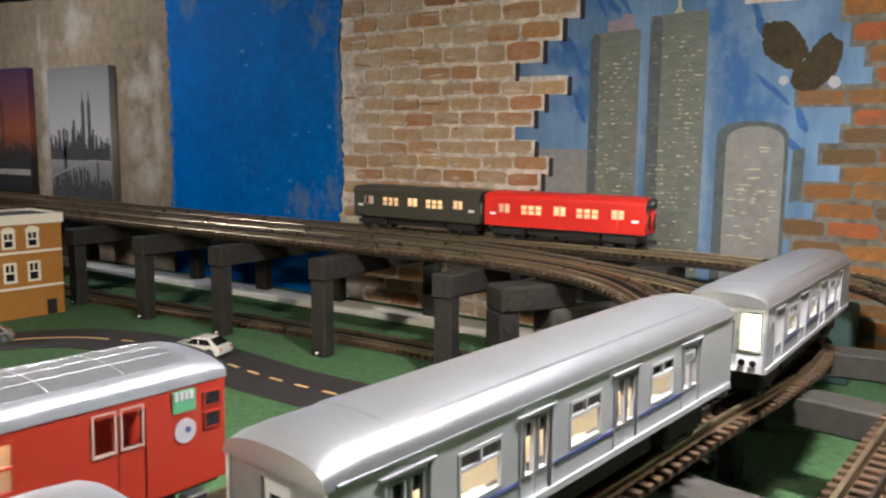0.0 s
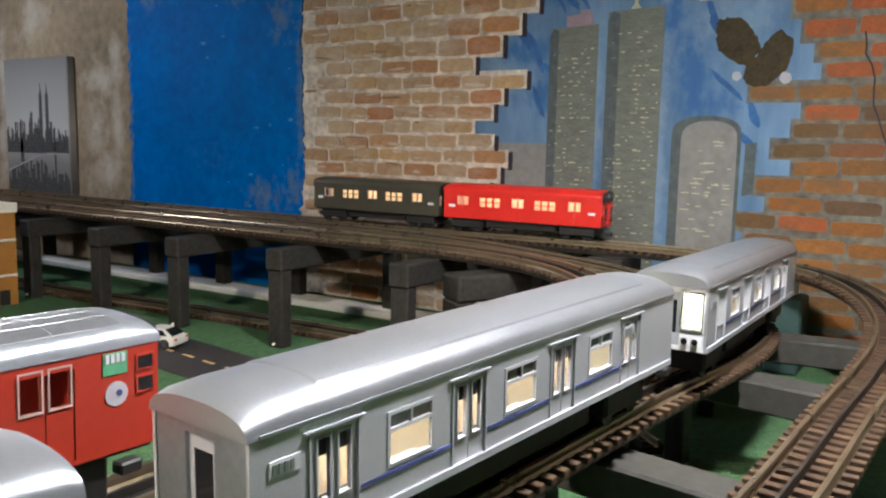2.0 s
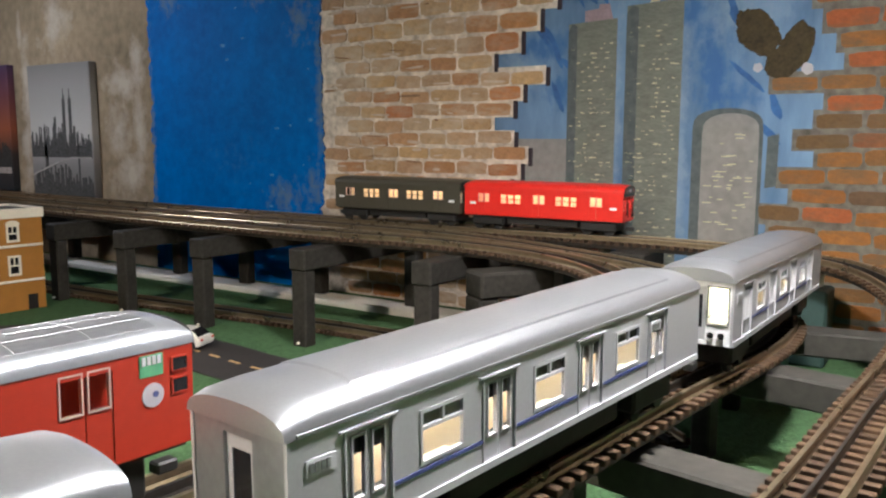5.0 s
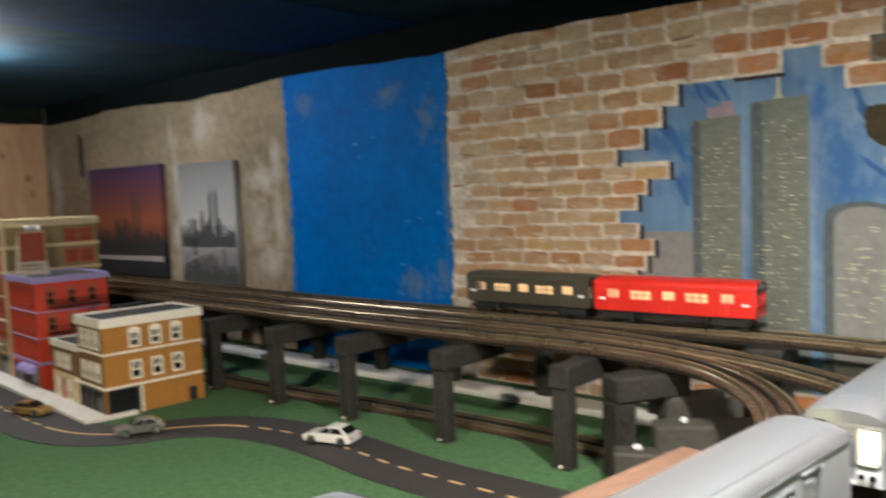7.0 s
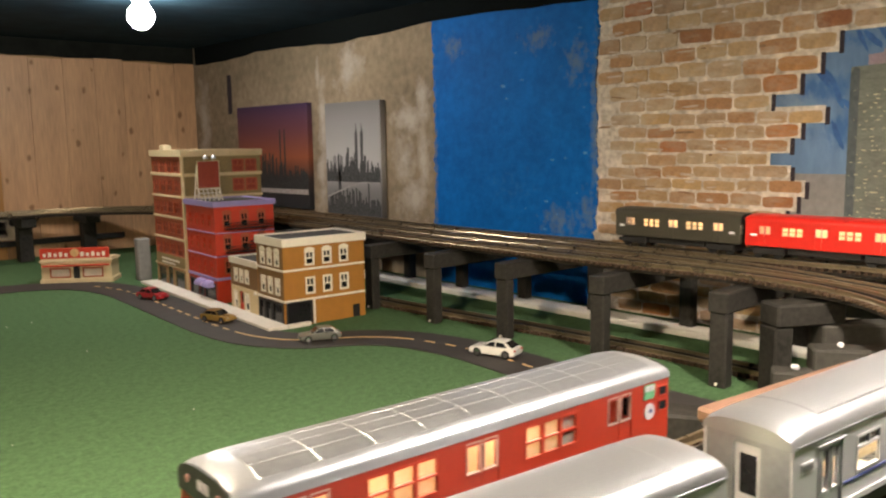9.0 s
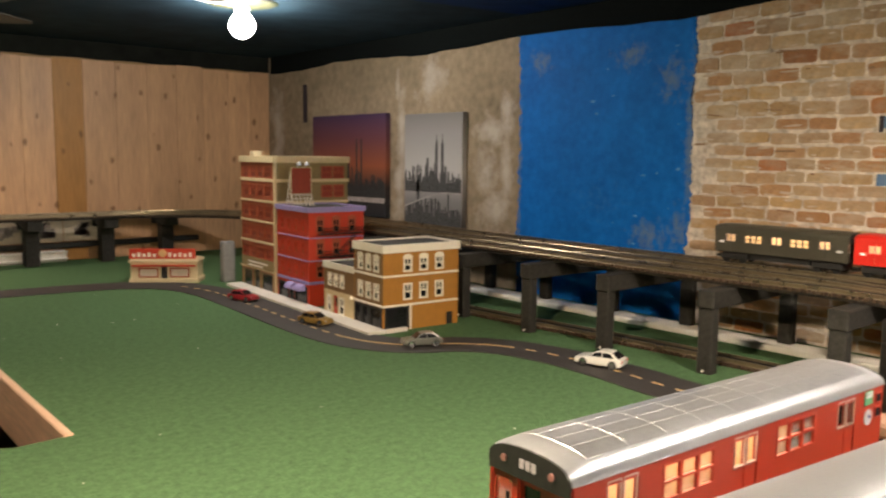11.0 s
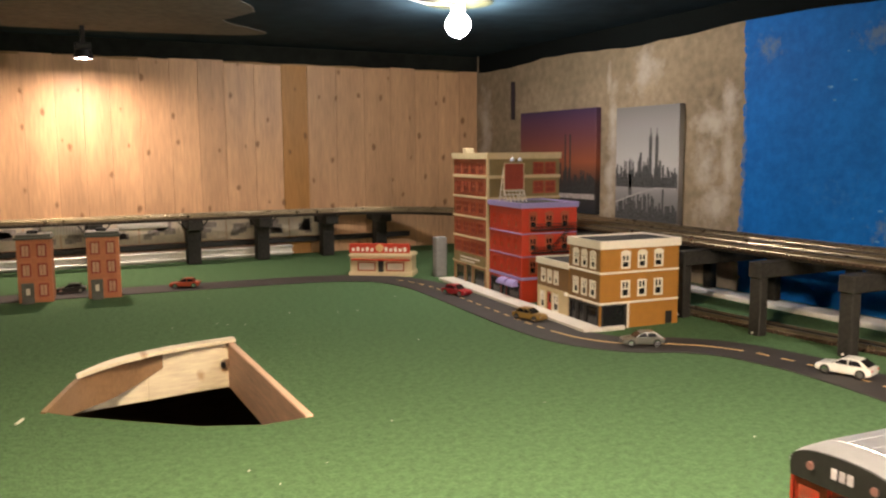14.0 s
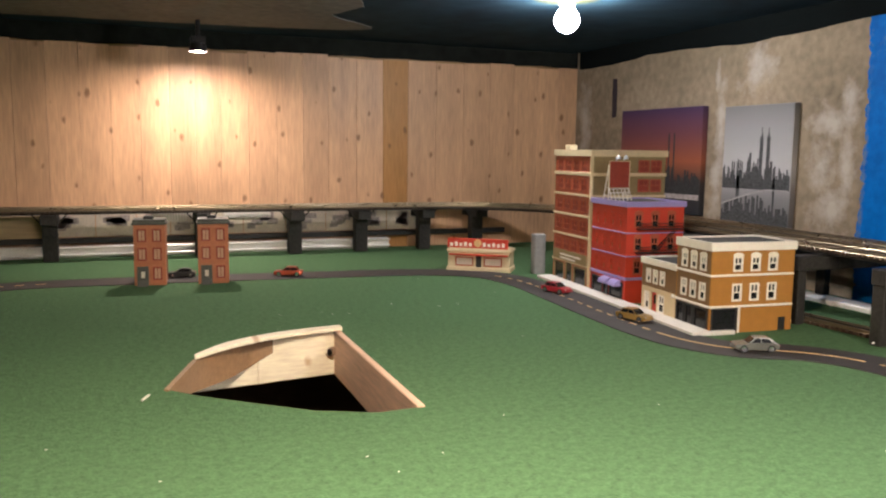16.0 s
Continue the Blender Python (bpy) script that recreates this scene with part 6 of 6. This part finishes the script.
sunset = mat("sunset_print", (0.3, 0.07, 0.06), 0.7, scale=3, var=0.2, bump=0.05)
nt = sunset.node_tree
g = nt.nodes.new("ShaderNodeSeparateXYZ")
tcn = nt.nodes.new("ShaderNodeTexCoord")
nt.links.new(tcn.outputs["Object"], g.inputs[0])
rp = nt.nodes.new("ShaderNodeValToRGB")
mrn = nt.nodes.new("ShaderNodeMapRange")
mrn.inputs["From Min"].default_value, mrn.inputs["From Max"].default_value = 0.15, 0.48
nt.links.new(g.outputs[2], mrn.inputs[0])
nt.links.new(mrn.outputs[0], rp.inputs[0])
for pos, col in ((0.0, (0.012, 0.015, 0.02)), (0.3, (0.03, 0.022, 0.02)), (0.5, (0.25, 0.07, 0.03)), (0.75, (0.13, 0.04, 0.05)), (1.0, (0.045, 0.024, 0.07))):
    e = rp.color_ramp.elements.new(pos) if 0 < pos < 1 else rp.color_ramp.elements[0 if pos == 0 else -1]
    e.color = (*col, 1)
nt.links.new(rp.outputs[0], nt.nodes["Principled BSDF"].inputs["Base Color"])
mono = mat("monochrome_print", (0.3, 0.28, 0.27), 0.7, scale=3, var=0.15, bump=0.05)
nt = mono.node_tree
g = nt.nodes.new("ShaderNodeSeparateXYZ")
tcn = nt.nodes.new("ShaderNodeTexCoord")
nt.links.new(tcn.outputs["Object"], g.inputs[0])
rp = nt.nodes.new("ShaderNodeValToRGB")
mrn = nt.nodes.new("ShaderNodeMapRange")
mrn.inputs["From Min"].default_value, mrn.inputs["From Max"].default_value = 0.14, 0.47
nt.links.new(g.outputs[2], mrn.inputs[0])
nt.links.new(mrn.outputs[0], rp.inputs[0])
for pos, col in ((0.0, (0.09, 0.085, 0.085)), (0.25, (0.2, 0.19, 0.19)), (0.5, (0.42, 0.4, 0.39)), (1.0, (0.17, 0.16, 0.16))):
    e = rp.color_ramp.elements.new(pos) if 0 < pos < 1 else rp.color_ramp.elements[0 if pos == 0 else -1]
    e.color = (*col, 1)
nt.links.new(rp.outputs[0], nt.nodes["Principled BSDF"].inputs["Base Color"])
ink = mat("printed_ink", (0.02, 0.02, 0.02), 0.7, scale=150, var=0.6, tint=(0.06, 0.06, 0.06), bump=0)
inkw = mat("printed_dusk", (0.012, 0.012, 0.014), 0.7, scale=120, var=0.5, tint=(0.03, 0.03, 0.03), bump=0)
t = canvas(2.165, 2.585, 0.155, 0.478, "canvas print of a city skyline at orange dusk", sunset, ())
skyline(t, 2.168, 2.582, 0.205, 0.13, inkw, 5, 64, towers=(0.3, 0.36))
part("water_line", prismbm([(2.168, 0.2), (2.582, 0.2), (2.582, 0.212), (2.168, 0.216)], -0.0212, -0.0205, "x"), M["newsgrey"], t)
t = canvas(1.812, 2.07, 0.148, 0.470, "black-and-white canvas print of a city skyline and bridge", mono, ())
skyline(t, 1.815, 2.067, 0.245, 0.10, ink, 11, 64, towers=(0.32, 0.42))
for f in (0.32, 0.42):
    y = 1.815 + 0.252 * f
    part("tower", prismbm([(y - 0.006, 0.245), (y + 0.006, 0.245), (y + 0.006, 0.385), (y + 0.001, 0.388), (y + 0.001, 0.41), (y - 0.001, 0.41), (y - 0.001, 0.388), (y - 0.006, 0.385)], -0.0209, -0.0205, "x"), ink, t)
skyline(t, 1.815, 2.067, 0.152, 0.085, ink, 17, 40, towers=(0.2, 0.75,))
bm = bmesh.new()
line = [Vector((-0.0212, 1.818 + 0.246 * i / 16, 0.245 - 0.045 * max(0.0, (i - 5) / 11) ** 1.2)) for i in range(17)]
sweep(bm, line, [(-0.001, -0.0022), (0.001, -0.0022), (0.001, 0.0022), (-0.001, 0.0022)])
part("bridge", bm, M["bridge"], t, "grey printed bridge deck")

# ---- newspaper-like prints and metal strip under the back track ----
t = thing("newsprint_panel", "strip of yellowed newsprint sheets on the boards", "paper strip")
x = -1.2
rg = random.Random(5)
while x < 0.62:
    w = rg.uniform(0.1, 0.14)
    sh = part("sheet", boxbm(x, WALL_Y - 0.004, 0.062, x + w - 0.003, WALL_Y - 0.0016, 0.138 + rg.uniform(-0.004, 0.004)), M["newsprint"], t)
    for k in range(rg.randint(5, 8)):
        a, zz = x + rg.uniform(0.01, w - 0.05), rg.uniform(0.07, 0.11)
        part("printed_picture", boxbm(a, WALL_Y - 0.0046, zz, a + rg.uniform(0.02, 0.04), WALL_Y - 0.004, zz + rg.uniform(0.012, 0.022)), M["newsgrey"], sh)
    x += w
tagged(part("black_rail_strip", boxbm(-1.6, WALL_Y - 0.02, 0.042, 0.95, WALL_Y - 0.005, 0.06, bevel=0.002), M["under"]), "black strip along the foot of the boards", "strip", kind="structure")
t = thing("metal_channel", "bright metal channel along the table's back edge", "strip", kind="structure")
part("back_plate", boxbm(-1.9, WALL_Y - 0.03, 0.0, 0.5, WALL_Y - 0.006, 0.036, bevel=0.003), M["strip_white"], t)
for z_ in (0.008, 0.03):
    part("lip", boxbm(-1.9, WALL_Y - 0.044, z_, 0.5, WALL_Y - 0.03, z_ + 0.005, bevel=0.0015), M["metal_strip"], t, "bright folded lip")
t = thing("wood_panel", "plain tan wooden panel leaning on the boards", "panel")
part("sheet", boxbm(-1.1, WALL_Y - 0.012, 0.06, -0.575, WALL_Y - 0.0062, 0.128, bevel=0.001), M["ply"], t)
part("edge_strip", boxbm(-0.5748, WALL_Y - 0.014, 0.06, -0.569, WALL_Y - 0.0062, 0.126, bevel=0.001), M["under"], t, "dark edge strip")
t = thing("ribbed_strip", "white ribbed plastic strip under the back track", "strip")
part("backing", boxbm(-0.272, WALL_Y - 0.012, 0.104, -0.118, WALL_Y - 0.0062, 0.142, bevel=0.001), M["strip_white"], t)
for k in range(18):
    part("rib", boxbm(-0.27 + k * 0.0085, WALL_Y - 0.019, 0.1, -0.2662 + k * 0.0085, WALL_Y - 0.0122, 0.141, bevel=0.0008), M["white"], t)
tagged(part("paper_slip", boxbm(-0.055, WALL_Y - 0.008, 0.112, 0.096, WALL_Y - 0.0062, 0.14, bevel=0.0004), M["strip_white"]), "blank white paper slip above the newsprint", "paper strip")

# ---- mural ----
mural = thing("mural", "painted mural of a city and sky framed by broken brickwork", "mural", Matrix.Translation((WALL_X, 0, 0)))
S = -0.0022
def paint_patch(name, pts, m, depth, label=""):
    return part(name, prismbm(pts, -depth, 0.001, "x"), m, mural, label)
MURAL = [(0.672, 0.05), (0.668, 0.238), (0.690, 0.286), (0.682, 0.335), (0.668, 0.366), (0.634, 0.386), (0.634, 0.409), (0.722, 0.408), (0.712, 0.430), (0.69, 0.454), (0.66, 0.482), (0.613, 0.512), (0.612, 0.524), (0.575, 0.524), (0.574, 0.512),
         (0.516, 0.513), (0.512, 0.53), (0.47, 0.531), (0.466, 0.548), (0.425, 0.547), (0.418, 0.532), (0.388, 0.514), (0.335, 0.496), (0.284, 0.47), (0.238, 0.431), (0.232, 0.40), (0.238, 0.378), (0.325, 0.372), (0.326, 0.348), (0.239, 0.339),
         (0.265, 0.30), (0.279, 0.252), (0.329, 0.205), (0.329, 0.19), (0.3, 0.05)]
paint_patch("sky", [(0.755, 0.05), (0.755, 0.48), (0.68, 0.55), (0.56, 0.585), (0.4, 0.585), (0.26, 0.53), (0.2, 0.46), (0.19, 0.3), (0.26, 0.05)], M["sky"], 0.0015, "brushed pale blue sky")
rg = random.Random(3)
for k in range(14):
    # long thin strokes, slanting as the brush went
    y, z = rg.choice(((0.635, 0.44), (0.615, 0.38), (0.57, 0.515), (0.35, 0.36), (0.36, 0.45), (0.31, 0.33), (0.38, 0.5)))
    y, z, a, w, h = y + rg.uniform(-0.02, 0.02), z + rg.uniform(-0.03, 0.03), rg.uniform(-0.9, -0.35), rg.uniform(0.007, 0.016), rg.uniform(0.03, 0.07)
    pts = []
    for q in range(16):
        b = 2 * math.pi * q / 16
        u, v = w * 0.5 * math.cos(b) * rg.uniform(0.7, 1.1), h * 0.5 * math.sin(b) * rg.uniform(0.8, 1.1)
        pts.append((y + u * math.cos(a) - v * math.sin(a), z + u * math.sin(a) + v * math.cos(a)))
    paint_patch("brush_stroke", pts, M["skydeep"], 0.0016 + 0.00001 * k, "deeper blue brush stroke")
paint_patch("grey_block", [(0.70, 0.05), (0.70, 0.292), (0.60, 0.292), (0.6, 0.05)], M["haze"], 0.0021, "hazy grey building")
def tower(y0, y1, top, shade):
    t = paint_patch("tower", [(y0, 0.05), (y0, top), (y1, top + 0.004), (y1, 0.05)], M["tower"], 0.0025, "tall grey painted tower")
    part("shaded_side", prismbm([(y0 + 0.0005, 0.05), (y0 + 0.0005, top - 0.012), (y0 - shade * 0.4, top + 0.001), (y0 - shade, top - 0.004), (y0 - shade, 0.05)], -0.0028, -0.0024, "x"), M["tower_dark"], t)
    bm = bmesh.new()
    for _ in range(170):
        zz = 0.1 + round(rg.uniform(0, top - 0.13) / 0.0068) * 0.0068 + rg.uniform(-0.001, 0.001)
        w = rg.uniform(0.0015, 0.007)
        yy = rg.uniform(y1 + 0.004, y0 - w - 0.002)
        box(bm, -0.0028, yy, zz, -0.0024, yy + w, zz + rg.uniform(0.0008, 0.0022))
    o = part("dash_paint", bm, M["towerlight"], t)
    o["kind"] = "stuff"
tower(0.601, 0.523, 0.466, 0.014)
tower(0.508, 0.424, 0.486, 0.018)
paint_patch("spire", [(0.474, 0.488), (0.469, 0.496), (0.4672, 0.535), (0.4655, 0.535), (0.464, 0.496), (0.459, 0.489)], M["towerlight"], 0.0026, "thin pale painted spire")
paint_patch("rooftop", [(0.575, 0.468), (0.575, 0.484), (0.553, 0.486), (0.552, 0.492), (0.536, 0.492), (0.53, 0.468)], M["pinkhaze"], 0.0024, "pink-grey rooftop")
n = 12
arch = [(0.405, 0.05), (0.405, 0.305)] + [(0.405 - 0.097 * (1 - math.cos(math.pi * k / n)) / 2, 0.305 + 0.03 * math.sin(math.pi * k / n) ** 0.6) for k in range(1, n)] + [(0.308, 0.305), (0.308, 0.05)]
paint_patch("arch_outline", arch, M["tower_dark"], 0.0024, "dark outline of a round-topped building")
arch2 = [(0.391, 0.05), (0.391, 0.298)] + [(0.391 - 0.078 * (1 - math.cos(math.pi * k / n)) / 2, 0.298 + 0.03 * math.sin(math.pi * k / n) ** 0.6) for k in range(1, n)] + [(0.313, 0.298), (0.313, 0.05)]
o = paint_patch("round_building", arch2, M["haze"], 0.0028, "round-topped grey building")
bm = bmesh.new()
for _ in range(40):
    yy, zz = rg.uniform(0.318, 0.375), rg.uniform(0.15, 0.3)
    box(bm, -0.0031, yy, zz, -0.0027, yy + rg.uniform(0.004, 0.014), zz + 0.0015)
part("dash_paint", bm, M["towerlight"], o)["kind"] = "stuff"
paint_patch("low_building", [(0.303, 0.225), (0.302, 0.296), (0.287, 0.299), (0.288, 0.228)], M["tower_dark"], 0.0024, "narrow dark painted block")
# dark brushwork shape, as two rough lobes
def lobe(c, w, h, a, seed):
    rg = random.Random(seed)
    pts = []
    for k in range(72):
        b = 2 * math.pi * k / 72
        f = 1 + rg.uniform(-0.05, 0.05) + 0.05 * math.sin(5 * b + seed)
        u, v = w * f * math.cos(b), h * f * math.sin(b)
        pts.append((c[0] + u * math.cos(a) - v * math.sin(a), c[1] + u * math.sin(a) + v * math.cos(a)))
    return pts
paint_patch("dark_shape", lobe((0.3225, 0.4365), 0.0245, 0.036, -0.66, 1), M["bird"], 0.003, "rough dark brown brushwork")
paint_patch("dark_shape", lobe((0.2715, 0.4135), 0.0205, 0.033, 0.32, 2), M["bird"], 0.0034, "rough dark brown brushwork")
paint_patch("dark_shape", lobe((0.289, 0.393), 0.022, 0.022, 0, 4), M["bird"], 0.0038, "rough dark brown brushwork")
paint_patch("white_dab", lobe((0.3195, 0.3885), 0.006, 0.006, 0.3, 5), M["emblem"], 0.0042, "white dab of paint")
paint_patch("white_dab", lobe((0.2565, 0.3845), 0.007, 0.008, -0.5, 6), M["emblem"], 0.0042, "white dab of paint")

# ---- painted brickwork ----
def inside(y, z, poly):
    c = False
    for (a, b), (p, q) in zip(poly, poly[1:] + poly[:1]):
        if (b > z) != (q > z) and y < (p - a) * (z - b) / (q - b) + a:
            c = not c
    return c
part("mortar", prismbm(ragged(-1.29, 1.114, 0.0, CEIL - 0.012, 0.005, 0.006, 21, "r"), WALL_X - 0.001, WALL_X + 0.001, "x"), M["mortar"], wall_east, "smeared pale mortar")
COURSE, PITCH = 0.0253, 0.0645
shapes = []
for s in range(8):
    rg = random.Random(100 + s)
    bm = bmesh.new()
    l, h = PITCH / 2 - 0.0014, COURSE / 2 - 0.0015
    n, pts = 22, []
    for i in range(n):
        a = 2 * math.pi * (i + 0.5) / n
        c, q = math.cos(a), math.sin(a)
        pts.append((l * math.copysign(abs(c) ** 0.28, c) + rg.uniform(-0.0013, 0.0013), h * math.copysign(abs(q) ** 0.34, q) + rg.uniform(-0.0009, 0.0009)))
    lo_ = [bm.verts.new((0.001, y, z)) for y, z in pts]
    face_ = -0.0026 - rg.uniform(0, 0.0006)
    hi_ = [bm.verts.new((face_, y * 0.975, z * 0.93)) for y, z in pts]
    bm.faces.new(hi_)
    for i in range(len(pts)):
        bm.faces.new((lo_[i], lo_[(i + 1) % len(pts)], hi_[(i + 1) % len(pts)], hi_[i]))
    bmesh.ops.recalc_face_normals(bm, faces=bm.faces[:])
    pair = []
    for mm in (M["brick"], M["brick_red"], M["brick_shaded"]):
        me = bpy.data.meshes.new("brick")
        bm.to_mesh(me)
        me.materials.append(mm)
        pair.append(me)
    bm.free()
    shapes.append(pair)
rg = random.Random(77)
rows = 25
pads, pads_shaded, shades = bmesh.new(), bmesh.new(), bmesh.new()
for j in range(0, rows):
    tall = 1.0 if j < 17 else 1.28
    z = (j + 0.5) * COURSE if j < 17 else (17 + (j - 16.5) * 1.28) * COURSE
    if z > CEIL - 0.03:
        break
    y = 1.108 - (0.5 if j % 2 else 0.0) * PITCH + rg.uniform(-0.006, 0.006)
    while y > -1.2:
        f = rg.uniform(0.86, 1.12)
        c = y - PITCH * f / 2
        zw = z + 0.0022 * math.sin(9 * c + 0.7 * j) + 0.0012 * math.sin(31 * c + j)
        ok = all(not inside(c + e * PITCH * f * 0.3, z, MURAL) for e in (-1, 0, 1)) and c + PITCH * f * 0.5 < 1.108
        if ok:
            # right end: the brick set with dimmer light in its colour
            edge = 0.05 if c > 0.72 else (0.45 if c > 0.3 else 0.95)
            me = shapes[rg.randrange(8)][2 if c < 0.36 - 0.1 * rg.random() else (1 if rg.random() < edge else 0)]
            if c > -0.1:
                ob = new("brick", me)
                ob.parent = wall_east
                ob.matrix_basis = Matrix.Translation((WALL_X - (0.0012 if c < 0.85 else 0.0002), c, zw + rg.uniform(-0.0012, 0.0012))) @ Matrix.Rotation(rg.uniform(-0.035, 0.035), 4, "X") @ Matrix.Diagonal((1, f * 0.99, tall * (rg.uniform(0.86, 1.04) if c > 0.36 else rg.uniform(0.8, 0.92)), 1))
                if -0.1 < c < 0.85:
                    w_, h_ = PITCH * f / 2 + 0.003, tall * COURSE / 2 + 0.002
                    box(pads if c > 0.33 else pads_shaded, WALL_X - 0.0021 - 0.001 * rg.random(), c - w_, z - h_, WALL_X - 0.0016, c + w_, z + h_)
                    # a dark painted line only where the brick meets the picture
                    if inside(c - PITCH * 1.15, z, MURAL):
                        box(shades, WALL_X - 0.0033, c - w_ - 0.0075, z - h_ - 0.003, WALL_X - 0.0016, c - w_ - 0.0002, z + h_ - 0.003)
                    if c > 0.4 and inside(c - PITCH * 0.3, z - COURSE, MURAL) and inside(c + PITCH * 0.2, z - COURSE, MURAL):
                        box(shades, WALL_X - 0.0033, c - w_ - 0.003, z - h_ - 0.006, WALL_X - 0.0016, c + w_, z - h_ - 0.0002)
        y -= PITCH * f

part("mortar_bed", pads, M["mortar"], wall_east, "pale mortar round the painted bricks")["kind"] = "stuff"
part("mortar_bed", pads_shaded, M["mortar_shaded"], wall_east, "grey mortar round the right-hand bricks, both darkened for dimmer light")["kind"] = "stuff"
part("painted_shadow", shades, M["shadowline"], wall_east, "dark painted outline along the broken brick edge")["kind"] = "stuff"

# dragged strokes of paint over the brickwork
for material, count, seed in (("smear", 150, 31), ("smear_brown", 40, 32)):
    rg = random.Random(seed)
    bm = bmesh.new()
    for _ in range(count):
        y, z = rg.uniform(0.4, 1.09), rg.uniform(0.16, 0.63)
        if any(inside(y + dy, z + dz, MURAL) for dy in (-0.06, 0, 0.06) for dz in (-0.02, 0.02)):
            continue
        tilt = rg.uniform(-0.12, 0.12)
        pts = [((u - y) * math.cos(tilt) - (v - z) * math.sin(tilt) + y, (u - y) * math.sin(tilt) + (v - z) * math.cos(tilt) + z) for u, v in blot(y, z, rg.uniform(0.008, 0.045), rg.uniform(0.002, 0.005), rg.randrange(9999), 14)]
        prism(bm, pts, WALL_X - 0.0046 + 0.0004 * rg.random(), WALL_X - 0.002, "x")
    part("paint_smear", bm, M[material], wall_east, "dragged stroke of paint")["kind"] = "stuff"

# ---- clutter behind the curve ----
def crumple(p, r, seed, m, label, name="crumpled_paper", squash=0.7):
    rg = random.Random(seed)
    bm = bmesh.new()
    bmesh.ops.create_icosphere(bm, subdivisions=2, radius=r)
    for v in bm.verts:
        v.co *= rg.uniform(0.75, 1.15)
        v.co.z = max(-r * 0.6, v.co.z * squash)
    bmesh.ops.translate(bm, vec=(p[0], p[1], p[2] + r * 0.6), verts=bm.verts)
    return tagged(part(name, bm, m), label, "paper scrap", group="paper scraps")
crumple((0.93, 0.475, 0.08), 0.005, 1, M["white_sign"], "small white crumpled paper on a grey beam")
crumple((0.974, 0.508, 0.1), 0.007, 2, M["white_sign"], "white crumpled tissue on a grey beam")
crumple((0.882, 0.512, 0.052), 0.006, 3, M["white_sign"], "white crumpled paper on a lower beam")
t = thing("paint_tin", "small teal and white paint tin standing behind the curve", "tin", pose(1.13, 0.262, 0))
bm = bmesh.new()
lathe(bm, [(0.022, 0.0), (0.024, 0.002), (0.024, 0.075), (0.022, 0.077)], n=24)
part("can", bm, mat("teal_tin", (0.05, 0.14, 0.12), 0.4, 0.3), t, smooth=True)
bm = bmesh.new()
lathe(bm, [(0.0246, 0.03), (0.0246, 0.07)], n=24)
part("paper_label", bm, M["white_sign"], t, "white paper band", smooth=True)
t = thing("white_jar", "white lidded jar on a dark block by the mural wall", "jar", pose(1.21, 0.235, 0))
part("block", boxbm(-0.03, -0.03, 0, 0.03, 0.03, 0.1, bevel=0.003), mat("dark_teal_block", (0.03, 0.06, 0.055), 0.6), t, "dark teal block")
bm = bmesh.new()
lathe(bm, [(0.012, 0.1), (0.02, 0.103), (0.021, 0.125), (0.016, 0.136), (0.008, 0.138)], n=24)
part("jar", bm, M["white_sign"], t, smooth=True)
# crack down the right-hand brickwork
bm = bmesh.new()
rg = random.Random(12)
p = Vector((WALL_X - 0.0045, 0.165, 0.44))
while p.z > 0.14:
    q = p + Vector((0, rg.uniform(-0.008, 0.004), -rg.uniform(0.01, 0.02)))
    rod(bm, p, q, 0.0012, 5)
    p = q
part("crack", bm, M["shadowline"], wall_east, "dark crack down the brickwork")

# lint on the felt
bm = bmesh.new()
rg = random.Random(61)
for _ in range(40):
    x, y = rg.uniform(-0.7, 0.55), rg.uniform(0.55, 2.2)
    if -0.4 < x < 0.06 and 1.15 < y < 1.75:
        continue
    m = pose(x, y, 0.0004, 0, 0, rg.uniform(0, 180))
    box(bm, -rg.uniform(0.0006, 0.002), -0.0005, 0.0, rg.uniform(0.0006, 0.002), 0.0005, 0.0008, m=m)
tagged(part("lint", bm, M["kerb"]), "tiny pale specks of lint on the green felt", "lint", kind="stuff")
